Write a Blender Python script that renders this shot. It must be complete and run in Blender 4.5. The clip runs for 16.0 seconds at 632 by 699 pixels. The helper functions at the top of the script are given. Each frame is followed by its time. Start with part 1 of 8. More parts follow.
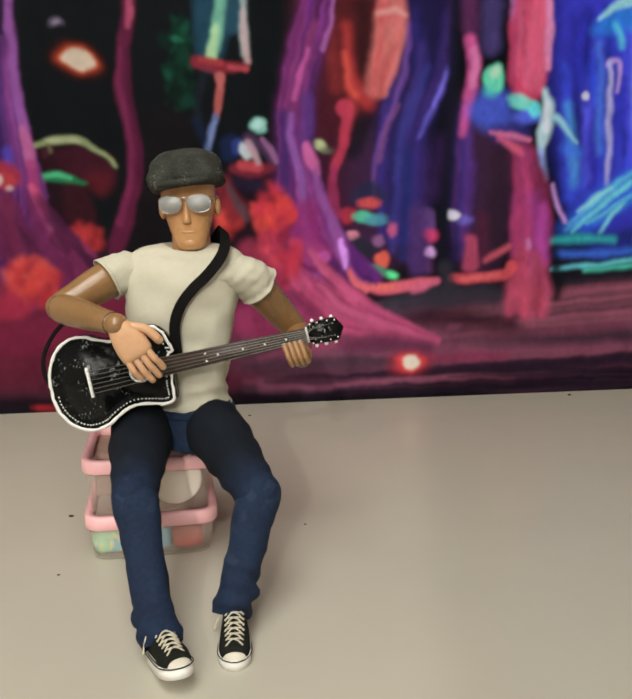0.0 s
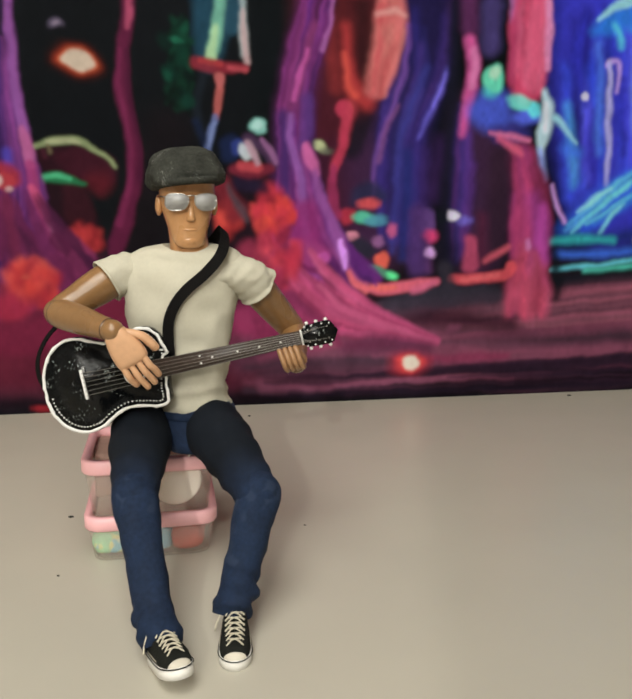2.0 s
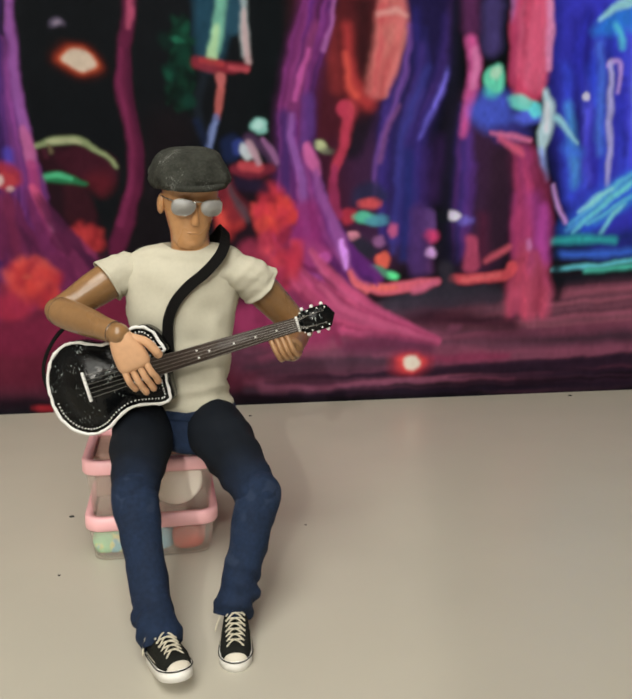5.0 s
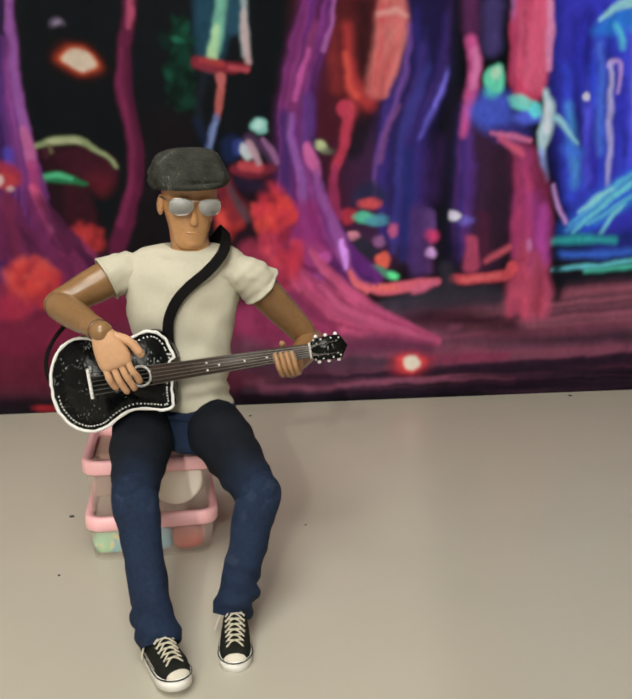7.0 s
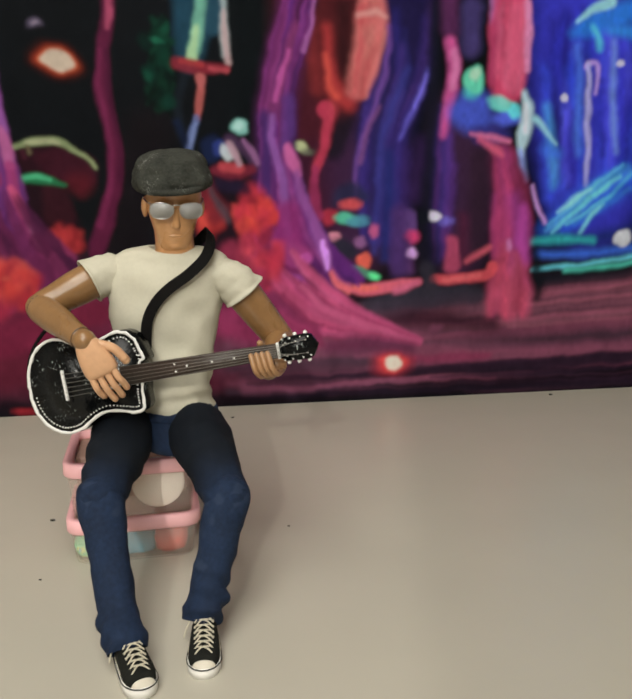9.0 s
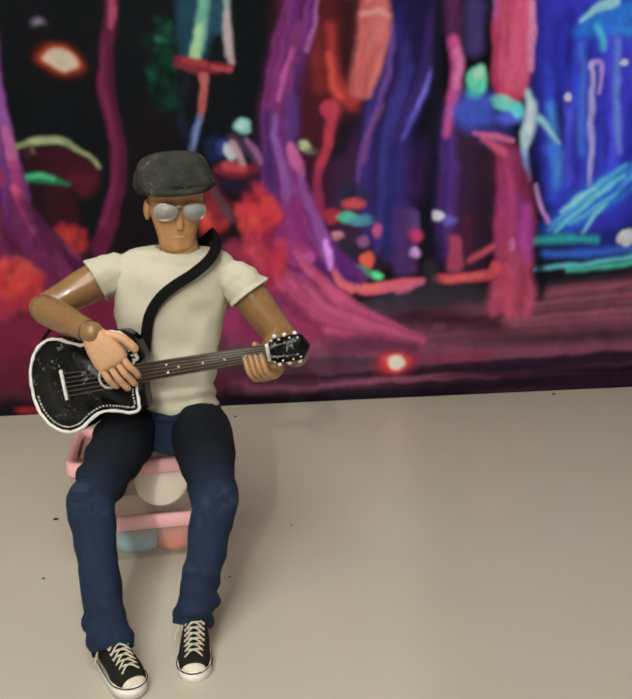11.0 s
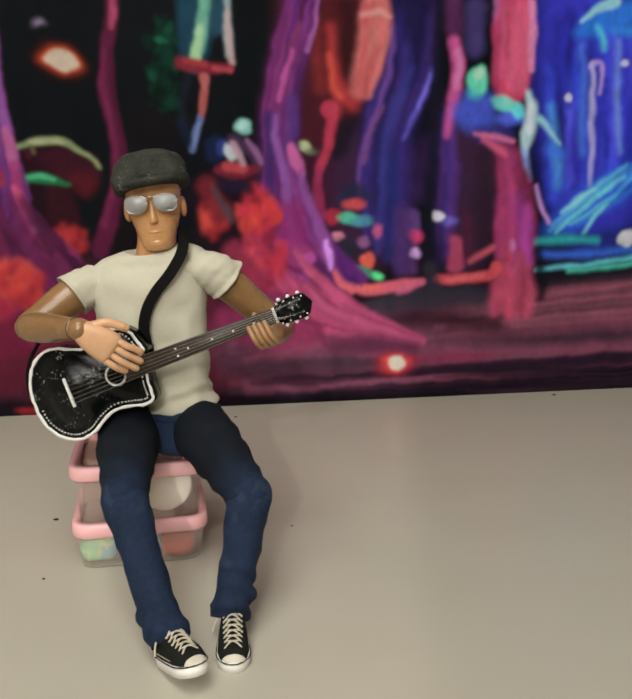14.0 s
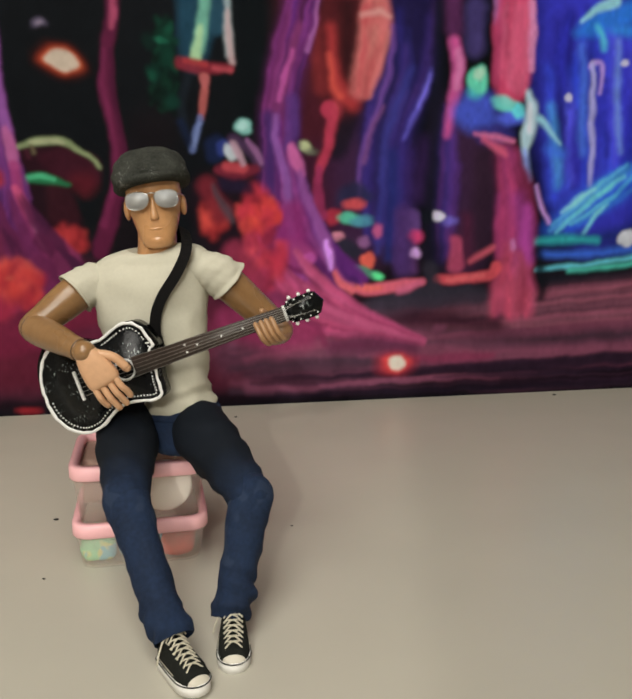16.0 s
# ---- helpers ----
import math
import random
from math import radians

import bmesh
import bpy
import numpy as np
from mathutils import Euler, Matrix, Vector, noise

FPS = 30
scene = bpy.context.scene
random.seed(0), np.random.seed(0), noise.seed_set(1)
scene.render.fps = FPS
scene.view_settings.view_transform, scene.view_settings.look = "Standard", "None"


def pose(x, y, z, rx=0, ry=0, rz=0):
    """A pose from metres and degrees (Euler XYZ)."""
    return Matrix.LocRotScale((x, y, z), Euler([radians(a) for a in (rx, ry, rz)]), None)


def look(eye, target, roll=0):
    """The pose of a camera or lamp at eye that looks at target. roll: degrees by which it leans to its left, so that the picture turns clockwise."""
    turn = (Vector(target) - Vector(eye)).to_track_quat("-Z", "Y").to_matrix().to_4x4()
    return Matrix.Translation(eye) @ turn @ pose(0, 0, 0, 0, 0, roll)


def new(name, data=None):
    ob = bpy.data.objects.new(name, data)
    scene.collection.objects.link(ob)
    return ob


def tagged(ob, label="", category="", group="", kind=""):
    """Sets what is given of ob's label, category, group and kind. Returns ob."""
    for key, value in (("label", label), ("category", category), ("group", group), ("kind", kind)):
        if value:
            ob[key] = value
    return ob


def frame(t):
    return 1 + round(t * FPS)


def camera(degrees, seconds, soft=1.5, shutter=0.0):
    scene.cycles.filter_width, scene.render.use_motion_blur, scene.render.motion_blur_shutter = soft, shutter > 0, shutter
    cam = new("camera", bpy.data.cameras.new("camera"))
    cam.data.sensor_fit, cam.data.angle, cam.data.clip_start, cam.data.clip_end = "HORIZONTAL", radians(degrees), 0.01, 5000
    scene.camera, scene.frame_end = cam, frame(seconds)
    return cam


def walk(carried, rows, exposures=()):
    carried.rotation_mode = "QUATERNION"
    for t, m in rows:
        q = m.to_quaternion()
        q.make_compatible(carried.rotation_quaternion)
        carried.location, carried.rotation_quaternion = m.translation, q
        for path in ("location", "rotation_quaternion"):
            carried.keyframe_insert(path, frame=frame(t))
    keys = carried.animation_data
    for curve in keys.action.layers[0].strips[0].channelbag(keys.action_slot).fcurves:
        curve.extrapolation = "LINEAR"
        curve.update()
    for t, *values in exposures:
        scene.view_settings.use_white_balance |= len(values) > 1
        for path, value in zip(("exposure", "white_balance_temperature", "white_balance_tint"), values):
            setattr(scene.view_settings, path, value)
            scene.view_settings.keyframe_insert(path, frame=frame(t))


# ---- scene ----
cam = camera(45, 16.0, soft=2.3)
walk(cam, [
    (0, pose(0, 0, 0.221, 79.458, 0.018, -0.049)),
    (0.5, pose(0, 0, 0.221, 79.500, 0.005, -0.054)),
    (1, pose(0, 0, 0.221, 79.466, 0.009, -0.023)),
    (1.5, pose(0, 0, 0.221, 79.483, -0.034, -0.019)),
    (2, pose(0, 0, 0.221, 79.503, 0.032, -0.075)),
    (2.5, pose(0, 0, 0.221, 79.505, -0.021, -0.090)),
    (3, pose(0, 0, 0.221, 79.548, 0.043, -0.076)),
    (3.5, pose(0, 0, 0.221, 79.554, 0.048, -0.083)),
    (4, pose(0, 0, 0.221, 79.501, 0.009, -0.007)),
    (6.5, pose(0, 0, 0.221, 79.499, 0.012, -0.006)),
    (7, pose(0, 0, 0.221, 79.500, 0.000, 0.000)),
    (7.5, pose(0, 0, 0.221, 79.482, 0.023, 0.012)),
    (8, pose(0, 0, 0.221, 79.495, -0.003, 0.012)),
    (8.4, pose(0, 0, 0.221, 79.495, -0.003, 0.012)),
    (8.5, pose(0, 0, 0.221, 79.563, 0.106, -1.329)),
    (9, pose(0, 0, 0.221, 79.559, 0.123, -1.403)),
    (11.5, pose(0, 0, 0.221, 79.501, 0.102, -1.150)),
    (12, pose(0, 0, 0.221, 79.497, 0.123, -1.188)),
    (12.5, pose(0, 0, 0.221, 79.446, 0.078, -1.090)),
    (13, pose(0, 0, 0.221, 79.516, 0.089, -1.185)),
    (13.5, pose(0, 0, 0.221, 79.543, 0.126, -1.190)),
    (14, pose(0, 0, 0.221, 79.546, 0.076, -1.145)),
    (14.5, pose(0, 0, 0.221, 79.549, 0.096, -1.226)),
    (15, pose(0, 0, 0.221, 79.537, 0.141, -1.166)),
    (15.5, pose(0, 0, 0.221, 79.576, 0.143, -1.163)),
    (16, pose(0, 0, 0.221, 79.545, 0.082, -1.135)),
], exposures=((0, -0.05), (4, -0.05), (6.5, -0.08), (8, -0.08), (8.5, -0.14), (11.5, -0.17), (14, -0.2), (16, -0.2)))

# ---------------------------------------------------------------- light
world = bpy.data.worlds.new("room_air")
scene.world = world
world.use_nodes = True
world.node_tree.nodes["Background"].inputs[0].default_value = (0.9, 0.85, 0.8, 1)
world.node_tree.nodes["Background"].inputs[1].default_value = 0.05


def area_lamp(name, eye, target, size, watts, colour):
    data = bpy.data.lights.new(name, "AREA")
    data.shape, data.size, data.energy, data.color = "DISK", size, watts, colour
    ob = new(name, data)
    ob.matrix_world = look(eye, target)
    return ob


area_lamp("ceiling_lamp", (-0.25, -0.40, 1.95), (-0.02, 0.60, 0.05), 1.0, 19, (1.0, 0.965, 0.885))
# Unseen soft fill, added to brighten doll, boxes and backdrop from the front.
area_lamp("softbox_lamp", (-0.10, -0.45, 0.85), (0.0, 0.70, 0.06), 0.80, 8.3, (1.0, 0.985, 0.905))
area_lamp("far_ceiling_lamp", (-0.33, -2.90, 1.40), (0.0, 0.5, 0.05), 0.045, 36, (1.0, 0.95, 0.84))

# ---------------------------------------------------------------- materials


def material(name, colour, rough=0.5, metal=0.0, vary=0.12, scale=300.0, bump=0.0, bump_scale=900.0, coat=0.0, spec=0.5):
    """A plain surface with variation at two scales and fine relief."""
    m = bpy.data.materials.new(name)
    m.use_nodes = True
    nt = m.node_tree
    b = nt.nodes["Principled BSDF"]
    b.inputs["Metallic"].default_value = metal
    b.inputs["Specular IOR Level"].default_value = spec
    b.inputs["Coat Weight"].default_value = coat
    geo = nt.nodes.new("ShaderNodeTexCoord")
    big, fine = nt.nodes.new("ShaderNodeTexNoise"), nt.nodes.new("ShaderNodeTexNoise")
    big.inputs["Scale"].default_value, fine.inputs["Scale"].default_value = scale * 0.15, scale
    fine.inputs["Detail"].default_value = 6
    add = nt.nodes.new("ShaderNodeMath")
    add.operation = "ADD"
    ramp = nt.nodes.new("ShaderNodeMapRange")
    ramp.inputs["From Min"].default_value, ramp.inputs["From Max"].default_value = 0.6, 1.4
    ramp.inputs["To Min"].default_value, ramp.inputs["To Max"].default_value = 1 - vary, 1 + vary
    mul = nt.nodes.new("ShaderNodeMix")
    mul.data_type, mul.blend_type = "RGBA", "MULTIPLY"
    mul.inputs[0].default_value = 1.0
    mul.inputs[6].default_value = (*colour, 1)
    for n in (big, fine):
        nt.links.new(geo.outputs["Object"], n.inputs["Vector"])
    nt.links.new(big.outputs[0], add.inputs[0])
    nt.links.new(fine.outputs[0], add.inputs[1])
    nt.links.new(add.outputs[0], ramp.inputs[0])
    nt.links.new(ramp.outputs[0], mul.inputs[7])
    nt.links.new(mul.outputs[2], b.inputs["Base Color"])
    rr = nt.nodes.new("ShaderNodeMapRange")
    rr.inputs["From Min"].default_value, rr.inputs["From Max"].default_value = 0.3, 0.7
    rr.inputs["To Min"].default_value, rr.inputs["To Max"].default_value = max(0.02, rough - 0.08), min(1, rough + 0.08)
    nt.links.new(big.outputs[0], rr.inputs[0])
    nt.links.new(rr.outputs[0], b.inputs["Roughness"])
    if bump:
        nb, bp = nt.nodes.new("ShaderNodeTexNoise"), nt.nodes.new("ShaderNodeBump")
        nb.inputs["Scale"].default_value, nb.inputs["Detail"].default_value = bump_scale, 4
        bp.inputs["Strength"].default_value, bp.inputs["Distance"].default_value = bump, 0.0006
        nt.links.new(geo.outputs["Object"], nb.inputs["Vector"])
        nt.links.new(nb.outputs[0], bp.inputs["Height"])
        nt.links.new(bp.outputs[0], b.inputs["Normal"])
    return m


M_TABLE = material("white_laminate", (0.50, 0.474, 0.40), 0.36, vary=0.035, scale=16, bump=0.02, bump_scale=1500, spec=0.4)
M_WALL = material("wall_paint", (0.62, 0.58, 0.52), 0.8, vary=0.05, scale=12)
M_SKIN = material("brown_vinyl", (0.255, 0.136, 0.054), 0.32, vary=0.2, scale=200, bump=0.15, bump_scale=500, coat=0.35)
M_FACE = material("tan_vinyl", (0.53, 0.275, 0.118), 0.27, vary=0.16, scale=240, bump=0.12, bump_scale=700, coat=0.35)
M_PALM = material("pale_vinyl", (0.64, 0.37, 0.21), 0.36, vary=0.10, scale=300, bump=0.1, bump_scale=1200)
# Same pale vinyl for the gripping palm, with its shade mixed into the colour.
M_PALM_SHADE = material("shaded_vinyl_palm", (0.37, 0.205, 0.10), 0.36, vary=0.12, scale=300, bump=0.1, bump_scale=1200)
M_SHIRT = material("white_jersey", (0.54, 0.515, 0.415), 0.9, vary=0.05, scale=500, bump=0.35, bump_scale=2600, spec=0.2)
M_DENIM = material("dark_denim", (0.0125, 0.0240, 0.056), 0.85, vary=0.35, scale=420, bump=0.5, bump_scale=3200, spec=0.2)
M_THIGH = material("shaded_denim", (0.0125, 0.0240, 0.056), 0.86, vary=0.4, scale=420, bump=0.5, bump_scale=3200, spec=0.2)
M_CAP = material("grey_wool", (0.037, 0.039, 0.033), 0.95, vary=0.5, scale=700, bump=1.0, bump_scale=1300, spec=0.15)
M_STRAP = material("black_webbing", (0.005, 0.0045, 0.0045), 0.85, vary=0.3, scale=900, bump=0.4, bump_scale=2500, spec=0.12)
M_MIRROR = material("mirror_lens", (0.62, 0.63, 0.64), 0.75, metal=1.0, vary=0.04)
M_STEEL = material("silver_wire", (0.55, 0.54, 0.52), 0.3, metal=1.0, vary=0.05)
M_GUITAR = material("black_lacquer", (0.003, 0.0035, 0.004), 0.2, vary=0.4, scale=200, bump=0.35, bump_scale=420, coat=0.0, spec=0.25)
M_WHITE = material("white_paint", (0.78, 0.78, 0.76), 0.5, vary=0.06, scale=600, bump=0.1)
M_FRET = material("brown_fretboard", (0.045, 0.03, 0.024), 0.4, vary=0.45, scale=500, bump=0.3, bump_scale=1500)
M_STRING = material("nylon_string", (0.30, 0.29, 0.27), 0.4, metal=0.6, vary=0.05)
M_PINK = material("pink_plastic", (0.92, 0.50, 0.53), 0.4, vary=0.05, scale=150, spec=0.5)
M_RUBBER = material("white_rubber", (0.84, 0.83, 0.79), 0.55, vary=0.06, scale=700)
M_TOE = material("cream_rubber", (0.60, 0.56, 0.47), 0.5, vary=0.08, scale=500)
M_CANVAS = material("black_canvas", (0.013, 0.014, 0.012), 0.85, vary=0.4, scale=900, bump=0.4, bump_scale=3000, spec=0.12)
M_LACE = material("cream_lace", (0.60, 0.56, 0.44), 0.85, vary=0.12, scale=1500, bump=0.4, bump_scale=3000)
M_GREEN = material("green_wrapper", (0.30, 0.78, 0.44), 0.5, vary=0.45, scale=120)
M_BLUE = material("blue_wrapper", (0.10, 0.42, 0.58), 0.5, vary=0.35, scale=120)
M_RED = material("red_wrapper", (0.72, 0.09, 0.06), 0.5, vary=0.25, scale=120)
M_CREAM = material("cream_plastic", (0.93, 0.91, 0.84), 0.45, vary=0.04, scale=120)
M_BROWN = material("brown_card", (0.42, 0.27, 0.22), 0.7, vary=0.2, scale=150)
M_DIRT = material("dark_crumb", (0.02, 0.018, 0.016), 0.9)


def shade_denim(m):
    """Thigh shade painted in: nearly black near the hip, plain denim at the knee."""
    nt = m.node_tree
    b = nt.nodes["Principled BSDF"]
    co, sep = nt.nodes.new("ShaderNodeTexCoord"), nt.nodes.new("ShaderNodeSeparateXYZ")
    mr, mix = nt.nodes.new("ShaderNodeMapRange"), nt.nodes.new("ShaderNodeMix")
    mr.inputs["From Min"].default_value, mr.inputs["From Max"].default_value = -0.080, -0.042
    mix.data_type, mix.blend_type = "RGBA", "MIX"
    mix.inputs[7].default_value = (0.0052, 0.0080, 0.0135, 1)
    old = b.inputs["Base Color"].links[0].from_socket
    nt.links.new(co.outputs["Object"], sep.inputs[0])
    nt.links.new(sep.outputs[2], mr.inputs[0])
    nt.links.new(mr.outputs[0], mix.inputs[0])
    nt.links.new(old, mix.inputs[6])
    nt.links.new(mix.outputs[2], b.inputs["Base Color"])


shade_denim(M_THIGH)


def flecks(m, colour, scale, low, patch, stretch=(1, 1, 1)):
    """Pale flecks, denser in patches."""
    nt = m.node_tree
    b = nt.nodes["Principled BSDF"]
    co, n1, n2 = nt.nodes.new("ShaderNodeTexCoord"), nt.nodes.new("ShaderNodeTexNoise"), nt.nodes.new("ShaderNodeTexNoise")
    n1.inputs["Scale"].default_value, n1.inputs["Detail"].default_value = scale, 2
    n2.inputs["Scale"].default_value = patch
    a, r1 = nt.nodes.new("ShaderNodeMath"), nt.nodes.new("ShaderNodeMapRange")
    a.operation = "MULTIPLY"
    r1.inputs["From Min"].default_value, r1.inputs["From Max"].default_value = low, low + 0.05
    mix = nt.nodes.new("ShaderNodeMix")
    mix.data_type = "RGBA"
    mix.inputs[7].default_value = (*colour, 1)
    old = b.inputs["Base Color"].links[0].from_socket
    mp = nt.nodes.new("ShaderNodeVectorMath")
    mp.operation = "MULTIPLY"
    mp.inputs[1].default_value = stretch
    nt.links.new(co.outputs["Object"], mp.inputs[0])
    nt.links.new(mp.outputs[0], n1.inputs["Vector"])
    nt.links.new(co.outputs["Object"], n2.inputs["Vector"])
    nt.links.new(n1.outputs[0], a.inputs[0])
    nt.links.new(n2.outputs[0], a.inputs[1])
    nt.links.new(a.outputs[0], r1.inputs[0])
    nt.links.new(r1.outputs[0], mix.inputs[0])
    nt.links.new(old, mix.inputs[6])
    nt.links.new(mix.outputs[2], b.inputs["Base Color"])


flecks(M_GREEN, (0.75, 0.80, 0.30), 110, 0.24, 60)
flecks(M_GREEN, (0.20, 0.62, 0.75), 90, 0.29, 70)
flecks(M_CAP, (0.20, 0.20, 0.19), 1500, 0.362, 90)
# Guitar scuffs and the glints on them, painted as pale flecks.
flecks(M_GUITAR, (0.26, 0.29, 0.28), 1000, 0.355, 65, (1, 0.5, 1))
flecks(M_DENIM, (0.022, 0.036, 0.072), 75, 0.275, 45)


def frosted(name, low, high):
    m = bpy.data.materials.new(name)
    m.use_nodes = True
    nt = m.node_tree
    b = nt.nodes["Principled BSDF"]
    b.inputs["Base Color"].default_value = (0.92, 0.82, 0.77, 1)
    b.inputs["Roughness"].default_value = 0.22
    b.inputs["IOR"].default_value = 1.2
    tr = nt.nodes.new("ShaderNodeBsdfTransparent")
    tr.inputs[0].default_value = (0.98, 0.96, 0.945, 1)
    mix = nt.nodes.new("ShaderNodeMixShader")
    no = nt.nodes.new("ShaderNodeTexNoise")
    no.inputs["Scale"].default_value = 60
    mr = nt.nodes.new("ShaderNodeMapRange")
    mr.inputs["To Min"].default_value, mr.inputs["To Max"].default_value = low, high
    nt.links.new(no.outputs[0], mr.inputs[0])
    nt.links.new(mr.outputs[0], mix.inputs[0])
    nt.links.new(tr.outputs[0], mix.inputs[1])
    nt.links.new(b.outputs[0], mix.inputs[2])
    nt.links.new(mix.outputs[0], nt.nodes["Material Output"].inputs[0])
    return m


M_CLEAR = frosted("clear_plastic", 0.10, 0.22)
M_HAZE = frosted("hazy_plastic", 0.16, 0.30)

# ---------------------------------------------------------------- mesh helpers


def part(name, bm, mat, parent=None, label="", smooth=True):
    """Links a bmesh as one mesh object, under a thing or a part where one is given."""
    me = bpy.data.meshes.new(name)
    bmesh.ops.recalc_face_normals(bm, faces=bm.faces)
    bm.to_mesh(me)
    bm.free()
    for p in me.polygons:
        p.use_smooth = smooth
    me.materials.append(mat)
    ob = new(name, me)
    ob.parent = parent
    if label:
        ob["label"] = label
    return ob


def bevel(bm, width, segments=2, angle=0.6):
    edges = [e for e in bm.edges if len(e.link_faces) == 2 and e.calc_face_angle(0) > angle]
    bmesh.ops.bevel(bm, geom=edges, offset=width, segments=segments, profile=0.5, affect="EDGES")
    return bm


def box(bm, x0, x1, y0, y1, z0, z1, m=None):
    r = bmesh.ops.create_cube(bm, size=1)
    t = Matrix.Translation(((x0 + x1) / 2, (y0 + y1) / 2, (z0 + z1) / 2)) @ Matrix.Diagonal((x1 - x0, y1 - y0, z1 - z0, 1))
    bmesh.ops.transform(bm, matrix=(m @ t) if m else t, verts=r["verts"])
    return bm


def ball(bm, c, r, segs=16, rings=10, m=None):
    o = bmesh.ops.create_uvsphere(bm, u_segments=segs, v_segments=rings, radius=1)
    rr = r if isinstance(r, tuple) else (r, r, r)
    t = Matrix.Translation(c) @ Matrix.Diagonal((*rr, 1))
    bmesh.ops.transform(bm, matrix=(m @ t) if m else t, verts=o["verts"])
    return bm


def smooth_rows(rows, n):
    """Catmull-Rom through rows of numbers, n steps a span."""
    out = []
    for i in range(len(rows) - 1):
        p = [np.array(rows[max(0, min(len(rows) - 1, i + k))], float) for k in (-1, 0, 1, 2)]
        for s in range(n):
            t = s / n
            out.append(0.5 * (2 * p[1] + (p[2] - p[0]) * t + (2 * p[0] - 5 * p[1] + 4 * p[2] - p[3]) * t * t + (3 * p[1] - p[0] - 3 * p[2] + p[3]) * t ** 3))
    out.append(np.array(rows[-1], float))
    return out


def loft(bm, rows, segs=24, steps=3, power=2.0, rough=0.0, cap=True, seed=0.0, ripple=None):
    """A closed tube along z. rows: z, centre x, centre y, half width, half depth."""
    rings = []
    for z, cx, cy, a, b in smooth_rows(rows, steps):
        ring = []
        for k in range(segs):
            th = 2 * math.pi * k / segs
            c, s = math.cos(th), math.sin(th)
            e = 2.0 / power
            x = cx + a * math.copysign(abs(c) ** e, c)
            y = cy + b * math.copysign(abs(s) ** e, s)
            p = Vector((x, y, z))
            if rough:
                d = noise.noise(p * 90 + Vector((seed, 0, 0))) * rough + noise.noise(p * 240 + Vector((0, seed, 0))) * rough * 0.4
                p += Vector((c, s, 0)) * d
            if ripple:
                p += Vector((c, s, 0)) * ripple(th, z)
            ring.append(bm.verts.new(p))
        rings.append(ring)
    for r0, r1 in zip(rings, rings[1:]):
        for k in range(segs):
            bm.faces.new((r0[k], r0[(k + 1) % segs], r1[(k + 1) % segs], r1[k]))
    if cap:
        bm.faces.new(rings[0])
        bm.faces.new(rings[-1])
    return bm


def tube(bm, points, radius, segs=8, steps=4):
    """A round cord through points."""
    pts = [Vector(p) for p in smooth_rows(points, steps)]
    rings = []
    side = None
    for i, p in enumerate(pts):
        d = (pts[min(i + 1, len(pts) - 1)] - pts[max(i - 1, 0)]).normalized()
        side = d.orthogonal().normalized() if side is None else (side - d * side.dot(d)).normalized()
        up = d.cross(side)
        rings.append([bm.verts.new(p + radius * (math.cos(2 * math.pi * k / segs) * side + math.sin(2 * math.pi * k / segs) * up)) for k in range(segs)])
    for r0, r1 in zip(rings, rings[1:]):
        for k in range(segs):
            bm.faces.new((r0[k], r0[(k + 1) % segs], r1[(k + 1) % segs], r1[k]))
    bm.faces.new(rings[0])
    bm.faces.new(rings[-1])
    return bm


def slab(bm, outline, z0, z1):
    """An extruded flat outline, from z0 to z1."""
    lo = [bm.verts.new((x, y, z0)) for x, y in outline]
    hi = [bm.verts.new((x, y, z1)) for x, y in outline]
    bm.faces.new(lo)
    bm.faces.new(hi)
    n = len(outline)
    for k in range(n):
        bm.faces.new((lo[k], lo[(k + 1) % n], hi[(k + 1) % n], hi[k]))
    return bm


def ribbon(bm, points, width, thick, out, steps=5):
    """A flat band through points; out: the way its flat side faces, one for each point."""
    rows = smooth_rows([(*p, *o) for p, o in zip(points, out)], steps)
    rings = []
    for i, r in enumerate(rows):
        p, o = Vector(r[:3]), Vector(r[3:]).normalized()
        a, b = rows[max(0, i - 1)], rows[min(len(rows) - 1, i + 1)]
        d = (Vector(b[:3]) - Vector(a[:3])).normalized()
        w = d.cross(o).normalized() * width / 2
        o = w.cross(d).normalized() * thick / 2
        rings.append([bm.verts.new(p + q) for q in (w + o, w - o, -w - o, -w + o)])
    for r0, r1 in zip(rings, rings[1:]):
        for k in range(4):
            bm.faces.new((r0[k], r0[(k + 1) % 4], r1[(k + 1) % 4], r1[k]))
    bm.faces.new(rings[0])
    bm.faces.new(rings[-1])
    return bm


# ---------------------------------------------------------------- the room
BACK = pose(0, 0.858, 0, 0, 0, 8.98)  # the foot of the printed backdrop


